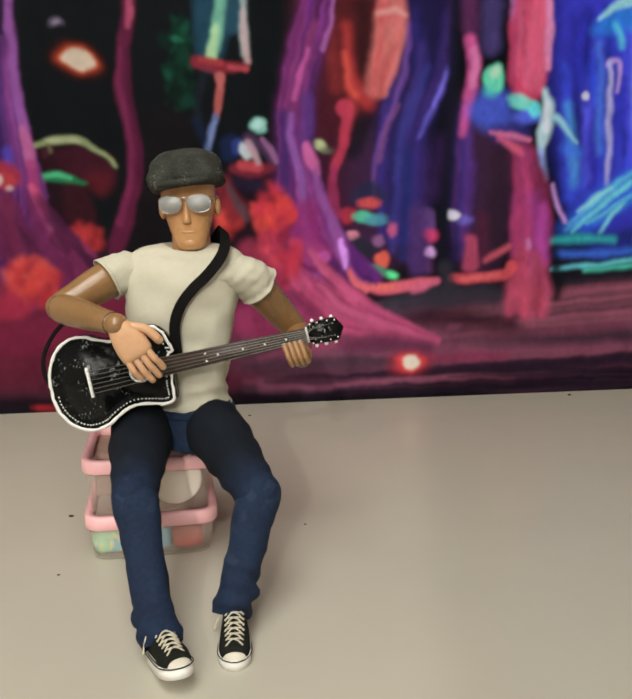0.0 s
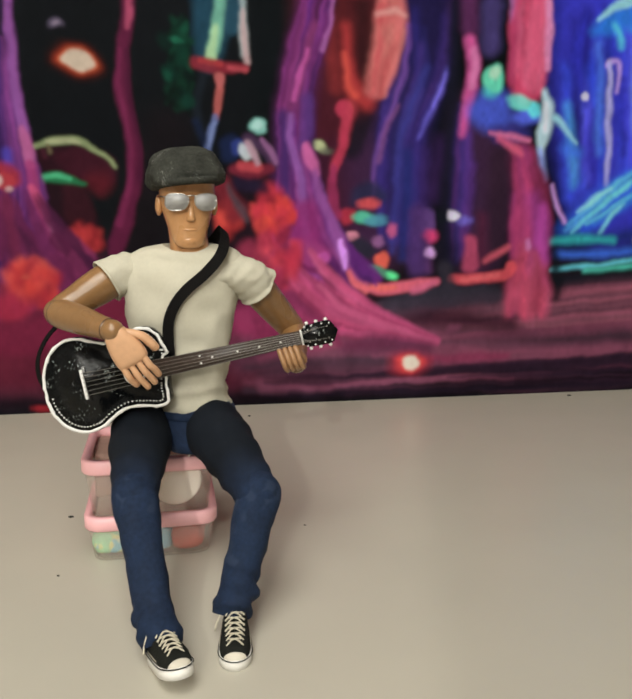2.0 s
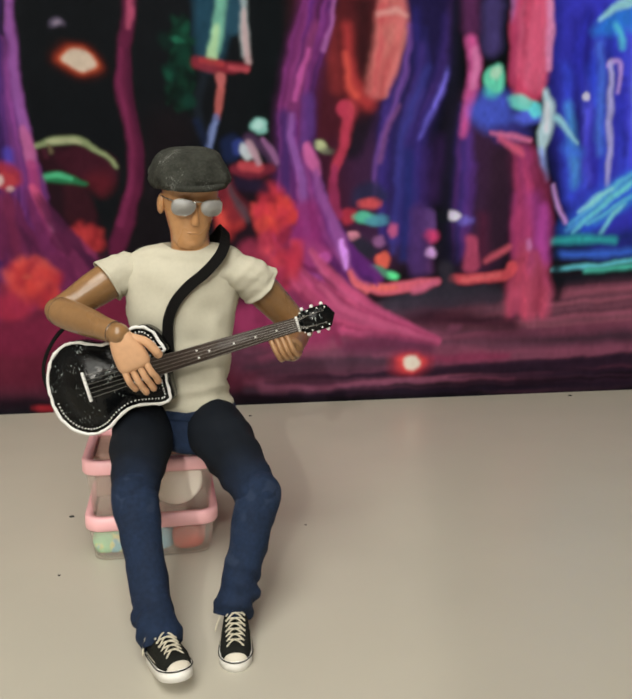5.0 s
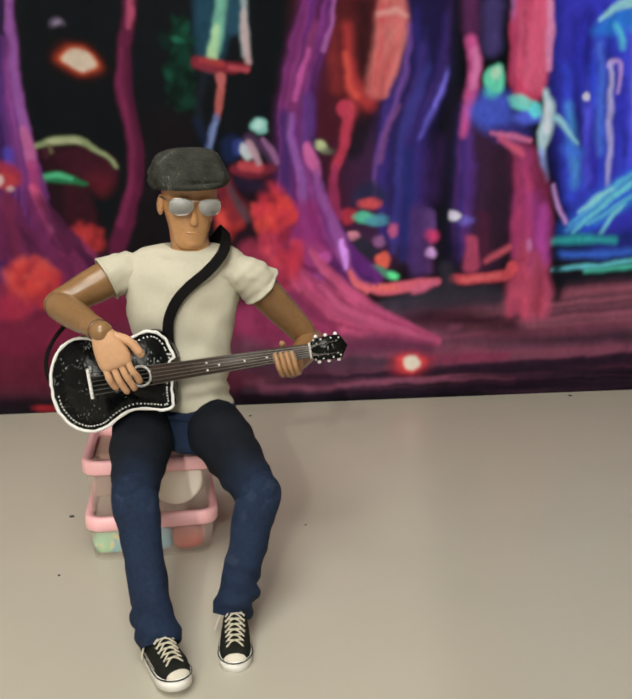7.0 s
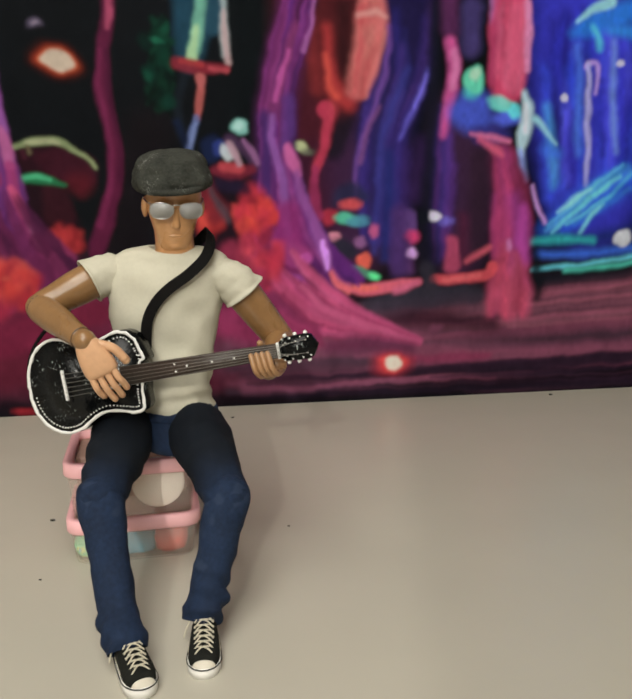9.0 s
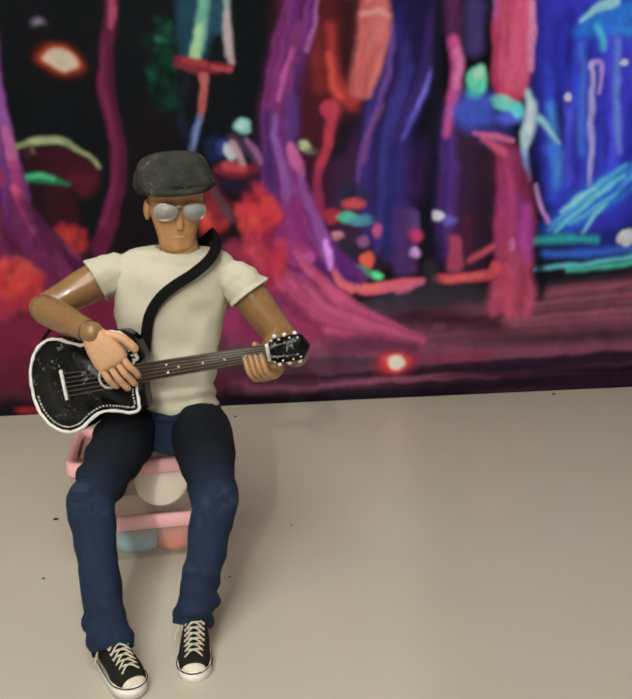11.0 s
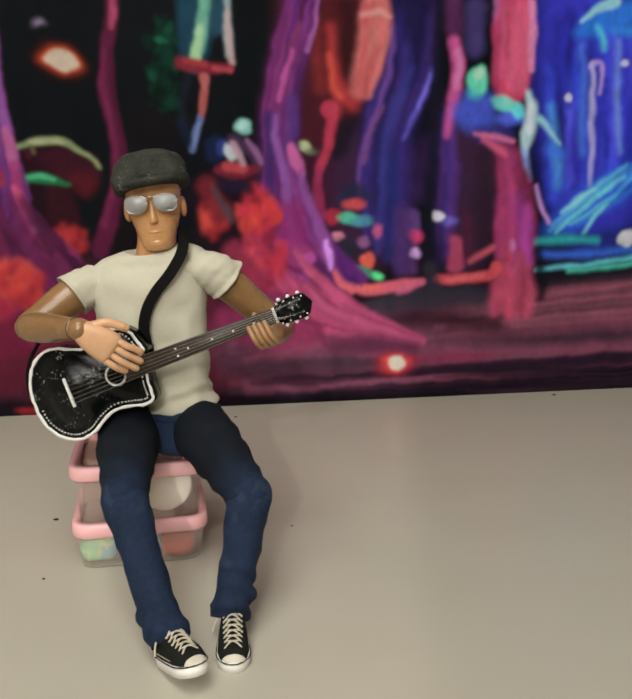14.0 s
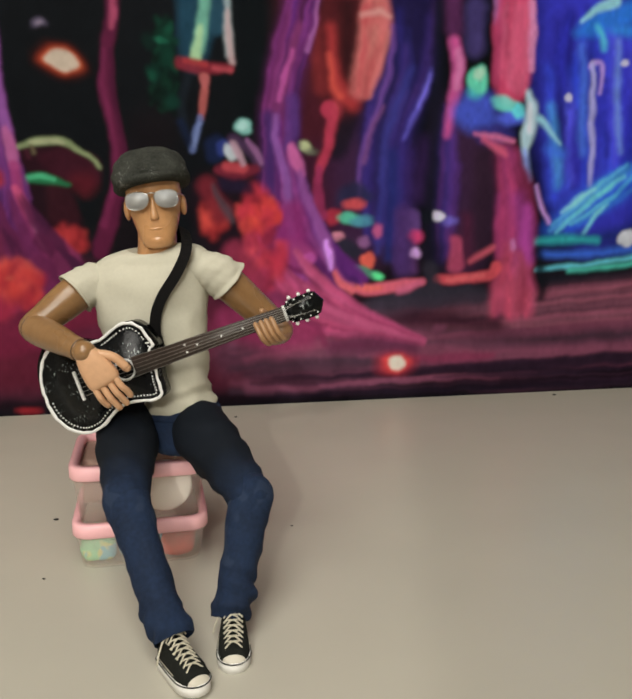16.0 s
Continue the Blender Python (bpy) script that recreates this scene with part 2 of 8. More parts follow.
def room():
    def wall(name, x0, x1, y0, y1, z0, z1):
        o = part(name, box(bmesh.new(), x0, x1, y0, y1, z0, z1), M_WALL, smooth=False)
        tagged(o, "plain cream painted wall, unseen", "wall", kind="structure")
    wall("wall_west", -1.8, -1.7, -3.2, 1.7, -0.75, 2.4)
    wall("wall_east", 1.7, 1.8, -3.2, 1.7, -0.75, 2.4)
    # Added and unseen: keeps the far lamp off the table's right side.
    wall("wall_partition", -0.100, 1.7, -1.04, -1.0, -0.75, 2.4)
    wall("wall_north", -1.8, 1.8, 1.7, 1.8, -0.75, 2.4)
    wall("wall_south", -1.8, 1.8, -3.3, -3.2, -0.75, 2.4)
    tagged(part("ceiling", box(bmesh.new(), -1.8, 1.8, -3.3, 1.8, 2.4, 2.5), M_WALL, smooth=False), "plain cream painted ceiling", "ceiling", kind="structure")
    tagged(part("floor", box(bmesh.new(), -1.8, 1.8, -3.3, 1.8, -0.85, -0.75), M_BROWN, smooth=False), "brown floor of the room", "floor", kind="structure")


def table():
    t = tagged(new("table"), "white laminate table with a slightly glossy top", "table")
    t.location = (0.05, 0.55, -0.75)
    top = bevel(box(bmesh.new(), -0.85, 0.85, -0.72, 0.62, 0.72, 0.75), 0.003)
    part("tabletop", top, M_TABLE, t, smooth=False)
    for x in (-0.78, 0.78):
        for y in (-0.66, 0.56):
            part("leg", bevel(box(bmesh.new(), x - 0.025, x + 0.025, y - 0.025, y + 0.025, 0, 0.72), 0.003), M_WALL, t, smooth=False)


# ---------------------------------------------------------------- the printed backdrop


class Print:
    """A painterly picture laid on as brush strokes; centimetres along the sheet and up from its foot."""

    def __init__(self, u0, u1, v0, v1, step):
        self.u, self.v = np.arange(u0, u1 + step / 2, step), np.arange(v0, v1 + step / 2, step)
        self.c = np.zeros((len(self.v), len(self.u), 3))
        self.c[:] = (0.004, 0.005, 0.006)
        self.step = step
        self.rng = np.random.default_rng(4)

    def ink(self, code):
        s = np.array([int(code[i:i + 2], 16) / 255 for i in (0, 2, 4)])
        return np.where(s <= 0.04045, s / 12.92, ((s + 0.055) / 1.055) ** 2.4)

    def window(self, u0, u1, v0, v1):
        i0, i1 = np.searchsorted(self.u, (u0, u1))
        j0, j1 = np.searchsorted(self.v, (v0, v1))
        return slice(j0, j1), slice(i0, i1)

    def lay(self, w, d, soft, colour):
        """d: distance outside the shape, negative within."""
        t = np.clip(0.5 - d / (2 * soft), 0, 1)
        a = (t * t * (3 - 2 * t))[..., None]
        a = a * 0.86
        self.c[w] = self.c[w] * (1 - a) + colour * a

    def stroke(self, code, soft, *points):
        rows = np.array(smooth_rows(points, 8))
        self.line(rows, soft, self.ink(code))

    def line(self, rows, soft, colour):
        m = rows[:, 2].max() + soft
        w = self.window(rows[:, 0].min() - m, rows[:, 0].max() + m, rows[:, 1].min() - m, rows[:, 1].max() + m)
        uu, vv = np.meshgrid(self.u[w[1]], self.v[w[0]])
        if not uu.size:
            return
        best = np.full(uu.shape, 1e3)
        for a, b in zip(rows, rows[1:]):
            du, dv = b[0] - a[0], b[1] - a[1]
            n = du * du + dv * dv + 1e-9
            t = np.clip(((uu - a[0]) * du + (vv - a[1]) * dv) / n, 0, 1)
            d = np.hypot(uu - a[0] - t * du, vv - a[1] - t * dv) - (a[2] + t * (b[2] - a[2]))
            np.minimum(best, d, out=best)
        self.lay(w, best, soft, colour)

    def trunk(self, codes, count, soft, *points):
        """Many thin filaments that run along one trunk."""
        rows = np.array(smooth_rows(points, 8))
        d = np.gradient(rows[:, :2], axis=0)
        d /= np.linalg.norm(d, axis=1)[:, None] + 1e-9
        side = np.stack([-d[:, 1], d[:, 0]], 1)
        inks = [self.ink(c) for c in codes.split()]
        n = len(rows)
        for k in range(count):
            a = int(self.rng.integers(0, max(1, n - n // 3)))
            b = min(n, a + int(self.rng.integers(n // 4, n)))
            if b - a < 4:
                continue
            off = self.rng.uniform(-0.92, 0.92)
            wave = np.interp(np.arange(a, b), [a, (a + b) / 2, b], self.rng.uniform(-0.12, 0.12, 3))
            r = rows[a:b].copy()
            r[:, :2] += side[a:b] * (rows[a:b, 2] * (off + wave))[:, None]
            taper = np.sin(np.linspace(0.15, math.pi - 0.15, b - a))
            r[:, 2] = rows[a:b, 2] * self.rng.uniform(0.05, 0.2) * taper
            self.line(r[::2] if len(r) > 8 else r, soft * self.rng.uniform(0.6, 1.6), inks[int(self.rng.integers(len(inks)))] * self.rng.uniform(0.7, 1.2))

    def blob(self, code, soft, u, v, ru, rv, turn):
        r = max(ru, rv) + soft
        w = self.window(u - r, u + r, v - r, v + r)
        uu, vv = np.meshgrid(self.u[w[1]] - u, self.v[w[0]] - v)
        if not uu.size:
            return
        c, s = math.cos(radians(turn)), math.sin(radians(turn))
        p, q = (uu * c + vv * s) / ru, (vv * c - uu * s) / rv
        ang = np.arctan2(q, p)
        k = np.hypot(p, q) - 1 + 0.05 * np.sin(3 * ang + u) + 0.04 * np.sin(5 * ang + v)
        self.lay(w, k * min(ru, rv), soft, self.ink(code))

    def dabs(self, codes, count, soft, u, v, ru, rv):
        """Short brush dabs scattered over an oval, as in painted foliage."""
        inks = [self.ink(c) for c in codes.split()]
        for k in range(count):
            a, r = self.rng.uniform(0, 2 * math.pi), math.sqrt(self.rng.uniform(0, 1))
            x, y = u + ru * r * math.cos(a), v + rv * r * math.sin(a)
            turn, ln, w = self.rng.uniform(0.6, 2.5), self.rng.uniform(0.2, 0.9), self.rng.uniform(0.1, 0.5)
            rows = np.array([(x - ln * math.cos(turn), y - ln * math.sin(turn), w * 0.6), (x, y, w), (x + ln * math.cos(turn), y + ln * math.sin(turn), w * 0.5)])
            self.line(rows, soft * 3.5, inks[int(self.rng.integers(len(inks)))])

    def grain(self):
        """Uneven brush marks, drawn out up and down, at two scales."""
        for nu, nv, amount in ((260, 90, 0.04), (90, 40, 0.06)):
            g = self.rng.normal(size=(nv + 2, nu + 2))
            x = np.linspace(0, nu, len(self.u))
            y = np.linspace(0, nv, len(self.v))
            i, j = x.astype(int), y.astype(int)
            fx, fy = (x - i)[None, :], (y - j)[:, None]
            fx, fy = fx * fx * (3 - 2 * fx), fy * fy * (3 - 2 * fy)
            n = (g[np.ix_(j, i)] * (1 - fx) + g[np.ix_(j, i + 1)] * fx) * (1 - fy) + (g[np.ix_(j + 1, i)] * (1 - fx) + g[np.ix_(j + 1, i + 1)] * fx) * fy
            self.c *= np.exp(amount * n)[..., None]

    def field(self, nu, nv):
        """Smooth noise over the sheet."""
        g = self.rng.normal(size=(nv + 2, nu + 2))
        x, y = np.linspace(0, nu, len(self.u)), np.linspace(0, nv, len(self.v))
        i, j = x.astype(int), y.astype(int)
        fx, fy = (x - i)[None, :], (y - j)[:, None]
        fx, fy = fx * fx * (3 - 2 * fx), fy * fy * (3 - 2 * fy)
        return (g[np.ix_(j, i)] * (1 - fx) + g[np.ix_(j, i + 1)] * fx) * (1 - fy) + (g[np.ix_(j + 1, i)] * (1 - fx) + g[np.ix_(j + 1, i + 1)] * fx) * fy

    def drag(self):
        """The painted edges wander a little."""
        nv, nu = self.c.shape[:2]
        dv = 0.85 * self.field(60, 34) + 0.3 * self.field(170, 90)
        du = 0.85 * self.field(60, 34) + 0.3 * self.field(170, 90)
        j = np.clip(np.arange(nv)[:, None] + dv, 0, nv - 1.001)
        i = np.clip(np.arange(nu)[None, :] + du, 0, nu - 1.001)
        j0, i0 = j.astype(int), i.astype(int)
        fj, fi = (j - j0)[..., None], (i - i0)[..., None]
        c = self.c
        self.c = (c[j0, i0] * (1 - fi) + c[j0, i0 + 1] * fi) * (1 - fj) + (c[j0 + 1, i0] * (1 - fi) + c[j0 + 1, i0 + 1] * fi) * fj

    def soften(self, cells):
        """The print is a little blurred."""
        k = np.exp(-0.5 * (np.arange(-4, 5) / cells) ** 2)
        k /= k.sum()
        for axis in (0, 1):
            self.c = sum(w * np.roll(self.c, i - 4, axis=axis) for i, w in enumerate(k))

    def mute(self):
        """Printed inks are never quite pure."""
        lum = self.c @ np.array([0.25, 0.6, 0.15])
        self.c = self.c * 0.95 + lum[..., None] * np.array([0.06, 0.085, 0.07]) + np.array([0.0018, 0.0020, 0.0018])

    def sheet(self, mat):
        nv, nu = self.c.shape[:2]
        uu, vv = np.meshgrid(self.u / 100, self.v / 100)
        co = np.stack([uu, np.zeros_like(uu), vv], -1).reshape(-1, 3)
        k = (np.arange(nv - 1)[:, None] * nu + np.arange(nu - 1)[None, :]).reshape(-1)
        faces = np.stack([k, k + 1, k + nu + 1, k + nu], 1)
        me = bpy.data.meshes.new("backdrop")
        me.vertices.add(len(co))
        me.vertices.foreach_set("co", co.ravel())
        me.loops.add(faces.size)
        me.loops.foreach_set("vertex_index", faces.ravel())
        me.polygons.add(len(faces))
        me.polygons.foreach_set("loop_start", np.arange(0, faces.size, 4))
        me.update()
        att = me.color_attributes.new("print", "FLOAT_COLOR", "POINT")
        rgba = np.ones((len(co), 4))
        rgba[:, :3] = np.clip(self.c, 0, 1).reshape(-1, 3)
        att.data.foreach_set("color", rgba.ravel())
        me.materials.append(mat)
        return new("backdrop", me)


def printed_paper():
    m = bpy.data.materials.new("printed_vinyl")
    m.use_nodes = True
    nt = m.node_tree
    b = nt.nodes["Principled BSDF"]
    at = nt.nodes.new("ShaderNodeAttribute")
    at.attribute_name = "print"
    gain = nt.nodes.new("ShaderNodeMix")
    gain.data_type, gain.blend_type = "RGBA", "MULTIPLY"
    gain.inputs[0].default_value = 1
    gain.inputs[7].default_value = (0.78, 0.82, 1.0, 1)
    nt.links.new(at.outputs["Color"], gain.inputs[6])
    nt.links.new(gain.outputs[2], b.inputs["Base Color"])
    b.inputs["Roughness"].default_value = 0.55
    b.inputs["Specular IOR Level"].default_value = 0.03
    return m


def backdrop():
    pr = Print(-52, 58, 0, 54, 0.12)
    picture(pr)
    pr.drag()
    pr.soften(0.85)
    pr.mute()
    pr.grain()
    o = pr.sheet(printed_paper())
    o.matrix_basis = BACK
    tagged(o, "printed backdrop of a glowing fantasy forest in magenta, blue and red", "poster", kind="structure")
    o = part("backing_board", box(bmesh.new(), -0.52, 0.58, 0.002, 0.008, 0, 0.54), M_WALL, smooth=False)
    o.matrix_basis = BACK
    tagged(o, "pale board standing behind the printed backdrop", "board", kind="structure")


def picture(pr):
    pr.stroke("23171f", 2.61, (-42.87, 11.42, 6.53), (-10.49, 10.73, 7.43), (15.28, 10.71, 7.08), (55.57, 11.58, 8.13))
    pr.stroke("502334", 2.22, (-43.30, 6.68, 3.10), (-10.59, 6.20, 3.53), (15.40, 7.03, 3.04), (56.03, 7.64, 3.18))
    pr.stroke("3c242f", 1.80, (-43.64, 2.83, 1.80), (-10.65, 3.13, 2.04), (15.52, 3.28, 2.25), (56.50, 3.65, 2.91))
    pr.stroke("691f36", 2.62, (-42.95, 10.48, 5.24), (-24.91, 10.06, 5.17), (-14.44, 9.33, 4.91), (-7.56, 7.64, 3.04))
    pr.stroke("772541", 2.19, (-38.25, 14.14, 2.63), (-29.24, 14.95, 3.17), (-22.00, 11.95, 2.36), (-10.53, 8.73, 2.00))
    pr.stroke("691c2f", 1.82, (-38.99, 5.10, 2.73), (-25.19, 4.64, 2.40), (-7.62, 4.05, 2.06))
    pr.stroke("170c13", 0.82, (-43.79, 1.27, 0.63), (-10.70, 0.95, 0.62), (15.59, 1.23, 0.68), (56.75, 1.56, 0.91))
    pr.stroke("080b0e", 1.62, (-23.93, 45.24, 5.25), (-24.65, 31.91, 5.56), (-23.95, 28.35, 2.62))
    pr.stroke("0b0e11", 1.68, (-14.23, 45.67, 6.30), (-14.72, 30.74, 6.27), (-14.03, 22.89, 2.79))
    pr.stroke("150e11", 1.79, (-15.67, 29.82, 2.69), (-17.84, 21.48, 2.76), (-18.89, 18.65, 2.32))
    pr.stroke("080e10", 1.31, (-4.64, 46.09, 2.62), (-4.79, 32.28, 2.31), (-6.82, 24.33, 2.85))
    pr.stroke("24111b", 1.42, (-9.26, 22.90, 2.84), (-7.41, 17.60, 2.44))
    pr.stroke("46162c", 2.39, (3.49, 32.44, 5.25), (4.58, 21.45, 5.52), (2.59, 15.52, 4.08))
    pr.stroke("422343", 1.97, (7.53, 28.72, 4.43), (7.68, 19.47, 3.58))
    pr.stroke("511823", 1.79, (2.42, 46.40, 4.93), (2.95, 38.40, 5.11), (1.51, 33.33, 4.25))
    pr.stroke("4542e1", 2.55, (32.85, 45.18, 6.24), (34.28, 32.60, 6.44), (35.52, 23.07, 5.40))
    pr.stroke("211c76", 1.02, (30.71, 43.13, 0.79), (31.21, 35.11, 0.92), (31.33, 28.38, 0.82))
    pr.stroke("404fff", 1.25, (36.50, 42.35, 1.74), (37.52, 32.66, 1.66), (37.73, 25.77, 1.32))
    pr.stroke("435aff", 1.02, (28.77, 37.58, 0.57), (29.50, 29.92, 0.81), (30.15, 23.60, 0.82))
    pr.stroke("4b62ff", 0.84, (34.54, 37.23, 0.35), (35.02, 32.09, 0.47), (35.26, 26.82, 0.48))
    pr.stroke("211e87", 0.83, (32.30, 36.15, 0.46), (32.50, 28.39, 0.59))
    pr.stroke("211e87", 0.84, (35.90, 36.25, 0.47), (36.64, 28.43, 0.54))
    pr.trunk("3b55ff 332ab4 466bff 241e78 6461ff 3f3fe4", 46, 0.78, (33.45, 44.72, 5.41), (34.10, 35.18, 5.53), (34.81, 24.68, 5.07))
    pr.stroke("5a92ff", 0.82, (32.50, 40.21, 0.23), (33.11, 32.58, 0.35), (33.26, 28.40, 0.24))
    pr.stroke("8cb3ff", 0.63, (36.90, 40.86, 0.17), (37.26, 33.70, 0.30), (38.01, 28.45, 0.18))
    pr.stroke("55b8ff", 0.82, (29.00, 33.52, 0.29), (29.99, 28.36, 0.46), (30.44, 24.67, 0.29))
    pr.stroke("2891ff", 0.82, (31.94, 41.68, 0.46), (34.16, 42.76, 1.26), (37.54, 43.89, 1.28), (39.25, 44.46, 1.17))
    pr.stroke("31a1ff", 0.63, (36.52, 42.05, 0.46), (39.45, 41.96, 0.82))
    pr.stroke("61efff", 0.52, (34.19, 42.27, 0.29), (34.99, 40.79, 0.35), (35.22, 40.04, 0.23))
    pr.stroke("b4fff8", 0.31, (32.16, 42.79, 0.17), (34.06, 44.15, 0.40), (36.29, 45.18, 0.58))
    pr.blob("fff8ff", 0.15, 31.13, 34.49, 0.46, 0.46, 0)
    pr.blob("fff8ff", 0.15, 37.83, 38.61, 0.53, 0.35, 0)
    pr.stroke("e7b8ff", 0.31, (33.51, 37.97, 0.17), (33.89, 38.33, 0.23), (34.93, 38.37, 0.23), (35.11, 37.51, 0.23), (35.03, 35.20, 0.18))
    pr.stroke("d2caff", 0.31, (33.89, 38.23, 0.29), (34.28, 32.60, 0.35), (34.48, 27.88, 0.30), (34.58, 24.68, 0.24))
    pr.stroke("3270ff", 1.59, (29.79, 19.56, 0.71), (34.36, 22.53, 1.55), (39.59, 25.24, 1.33))
    pr.trunk("46abff 3270ff 2e5eff 6edcff", 24, 0.61, (29.81, 19.29, 0.83), (34.96, 22.52, 1.56), (40.35, 26.32, 1.58))
    pr.stroke("7ff8ff", 0.32, (30.40, 19.29, 0.18), (34.92, 23.07, 0.30), (38.94, 25.77, 0.18))
    pr.stroke("a4ffff", 0.32, (31.14, 21.72, 0.12), (33.14, 23.07, 0.30), (35.14, 24.25, 0.18))
    pr.stroke("92ffff", 0.32, (34.09, 19.37, 0.18), (35.64, 21.33, 0.30), (36.89, 22.52, 0.18))
    pr.stroke("6de5ff", 0.32, (32.41, 20.36, 0.18), (35.01, 21.87, 0.24), (37.89, 23.72, 0.18))
    pr.stroke("5acdff", 0.33, (36.76, 22.52, 0.18), (40.36, 26.21, 0.24))
    pr.stroke("1e306f", 1.06, (28.10, 18.22, 0.59), (34.62, 18.60, 0.60), (41.29, 19.20, 0.74))
    pr.stroke("2ed6c9", 0.63, (27.81, 18.22, 0.29), (32.22, 18.62, 0.42), (35.85, 18.42, 0.30))
    pr.stroke("4381ff", 0.64, (28.77, 16.68, 0.30), (34.75, 16.77, 0.42), (41.44, 17.42, 0.43))
    pr.stroke("77f7ff", 0.32, (28.27, 15.04, 0.18), (34.83, 15.49, 0.24), (41.51, 16.52, 0.25))
    pr.stroke("5effd8", 0.43, (32.46, 14.75, 0.18), (37.30, 15.12, 0.25), (41.57, 15.73, 0.25))
    pr.stroke("1b212a", 0.64, (28.35, 13.44, 0.65), (34.95, 13.65, 0.79), (41.69, 14.26, 0.81))
    pr.blob("fffff8", 0.24, 39.74, 18.55, 1.17, 0.98, 0)
    pr.stroke("8a4c5c", 1.60, (9.00, 8.80, 1.40), (20.00, 9.20, 2.20), (32.00, 10.00, 2.60), (56.00, 12.00, 3.20))
    pr.stroke("6c3c4e", 1.80, (-8.00, 5.60, 2.20), (14.00, 5.40, 2.40), (30.00, 5.80, 2.60), (56.00, 7.00, 3.20))
    pr.trunk("9c5066 784858 a64e68 563a48 8e485e 64404f", 110, 0.60, (-8.00, 6.00, 5.20), (12.00, 6.20, 5.20), (30.00, 6.60, 5.60), (56.00, 8.00, 6.40))
    pr.trunk("ac5c6c b86074 8e505e 7a4856", 60, 0.30, (14.00, 9.60, 1.60), (28.00, 10.20, 2.20), (56.00, 12.20, 2.60))
    pr.trunk("2a1c2a 1a1218 3a2232", 40, 0.25, (-8.00, 2.20, 1.80), (20.00, 2.40, 2.00), (56.00, 3.00, 2.40))
    pr.stroke("4b2a49", 2.18, (18.96, 31.81, 3.03), (19.21, 24.63, 3.36), (18.90, 17.24, 2.84))
    pr.stroke("17131c", 0.75, (6.56, 36.46, 0.73), (5.29, 31.57, 1.25), (4.00, 28.84, 1.36))
    pr.stroke("241a49", 1.31, (11.66, 44.26, 3.75), (11.27, 37.08, 3.49), (9.90, 29.66, 3.10), (9.35, 22.55, 2.38))
    pr.trunk("3d2b7a 262059 4f3382 181430 33297c 573372", 64, 0.71, (12.18, 44.29, 3.03), (11.79, 37.58, 3.17), (9.68, 30.15, 2.45), (9.41, 18.40, 1.96))
    pr.stroke("7163d4", 0.39, (14.72, 37.18, 0.16), (13.98, 34.70, 0.32), (12.96, 32.45, 0.27), (11.67, 29.68, 0.16))
    pr.stroke("8c7af4", 0.29, (14.58, 36.68, 0.11), (13.98, 34.70, 0.16), (13.21, 33.10, 0.11))
    pr.stroke("7c4b9d", 0.38, (10.25, 41.37, 0.26), (9.95, 37.04, 0.26), (8.43, 32.61, 0.26), (6.89, 28.12, 0.21), (6.66, 23.58, 0.21))
    pr.stroke("3d3d8e", 0.67, (12.32, 37.11, 0.32), (10.80, 33.15, 0.48), (9.53, 29.65, 0.43), (9.34, 23.58, 0.38), (8.88, 17.36, 0.27))
    pr.stroke("8c5088", 0.38, (9.21, 33.12, 0.16), (7.92, 30.62, 0.21), (7.16, 27.12, 0.21))
    pr.stroke("3d266a", 0.78, (12.50, 28.18, 0.65), (12.08, 22.03, 0.77), (11.64, 16.27, 0.66))
    pr.stroke("262e72", 0.77, (10.35, 28.16, 0.54), (10.55, 22.04, 0.65), (10.25, 16.81, 0.55))
    pr.stroke("6c3b72", 0.60, (13.21, 20.47, 0.44), (13.05, 15.18, 0.45))
    pr.stroke("3b2051", 1.18, (14.38, 29.21, 0.87), (13.42, 23.58, 0.99))
    pr.trunk("5b3a9a 483588 713788 352862", 30, 0.75, (17.00, 33.28, 0.87), (16.95, 25.66, 1.33), (16.66, 16.19, 1.35))
    pr.stroke("6c3061", 0.77, (16.92, 44.49, 1.07), (17.28, 41.63, 0.97))
    pr.stroke("1c1a2a", 0.76, (15.44, 44.43, 0.42), (15.43, 34.73, 0.65), (15.25, 27.19, 0.66), (15.14, 20.98, 0.89), (15.59, 14.06, 1.02))
    pr.stroke("fd61ae", 0.48, (17.32, 40.18, 0.65), (17.80, 37.26, 0.71), (17.36, 33.78, 0.65), (16.70, 30.26, 0.33))
    pr.stroke("ff8ec4", 0.39, (17.73, 39.22, 0.32), (18.01, 37.27, 0.43), (17.64, 35.28, 0.33))
    pr.stroke("54447e", 0.78, (19.63, 43.65, 1.19), (19.56, 39.77, 1.09))
    pr.stroke("3ea7ff", 0.49, (22.14, 44.72, 0.44), (22.23, 42.55, 0.27))
    pr.stroke("ff4c79", 0.59, (23.94, 44.80, 2.19), (24.05, 39.92, 2.10), (24.10, 35.34, 1.84))
    pr.trunk("ff5d83 ff658a ff4c79 dd3f69 ff799c", 26, 0.75, (24.16, 44.81, 1.86), (24.28, 39.93, 1.88), (24.15, 35.44, 1.57))
    pr.stroke("ff658a", 0.50, (24.81, 43.87, 0.77), (24.85, 39.45, 0.89), (24.71, 35.56, 0.73))
    pr.stroke("ff9ac5", 0.30, (26.03, 44.89, 0.33), (26.40, 41.97, 0.45), (26.52, 37.51, 0.39))
    pr.stroke("cb3e6c", 0.49, (22.30, 42.31, 0.44), (22.31, 39.37, 0.44), (22.35, 35.90, 0.33))
    pr.blob("5168e8", 1.01, 20.03, 32.84, 2.49, 2.21, 0)
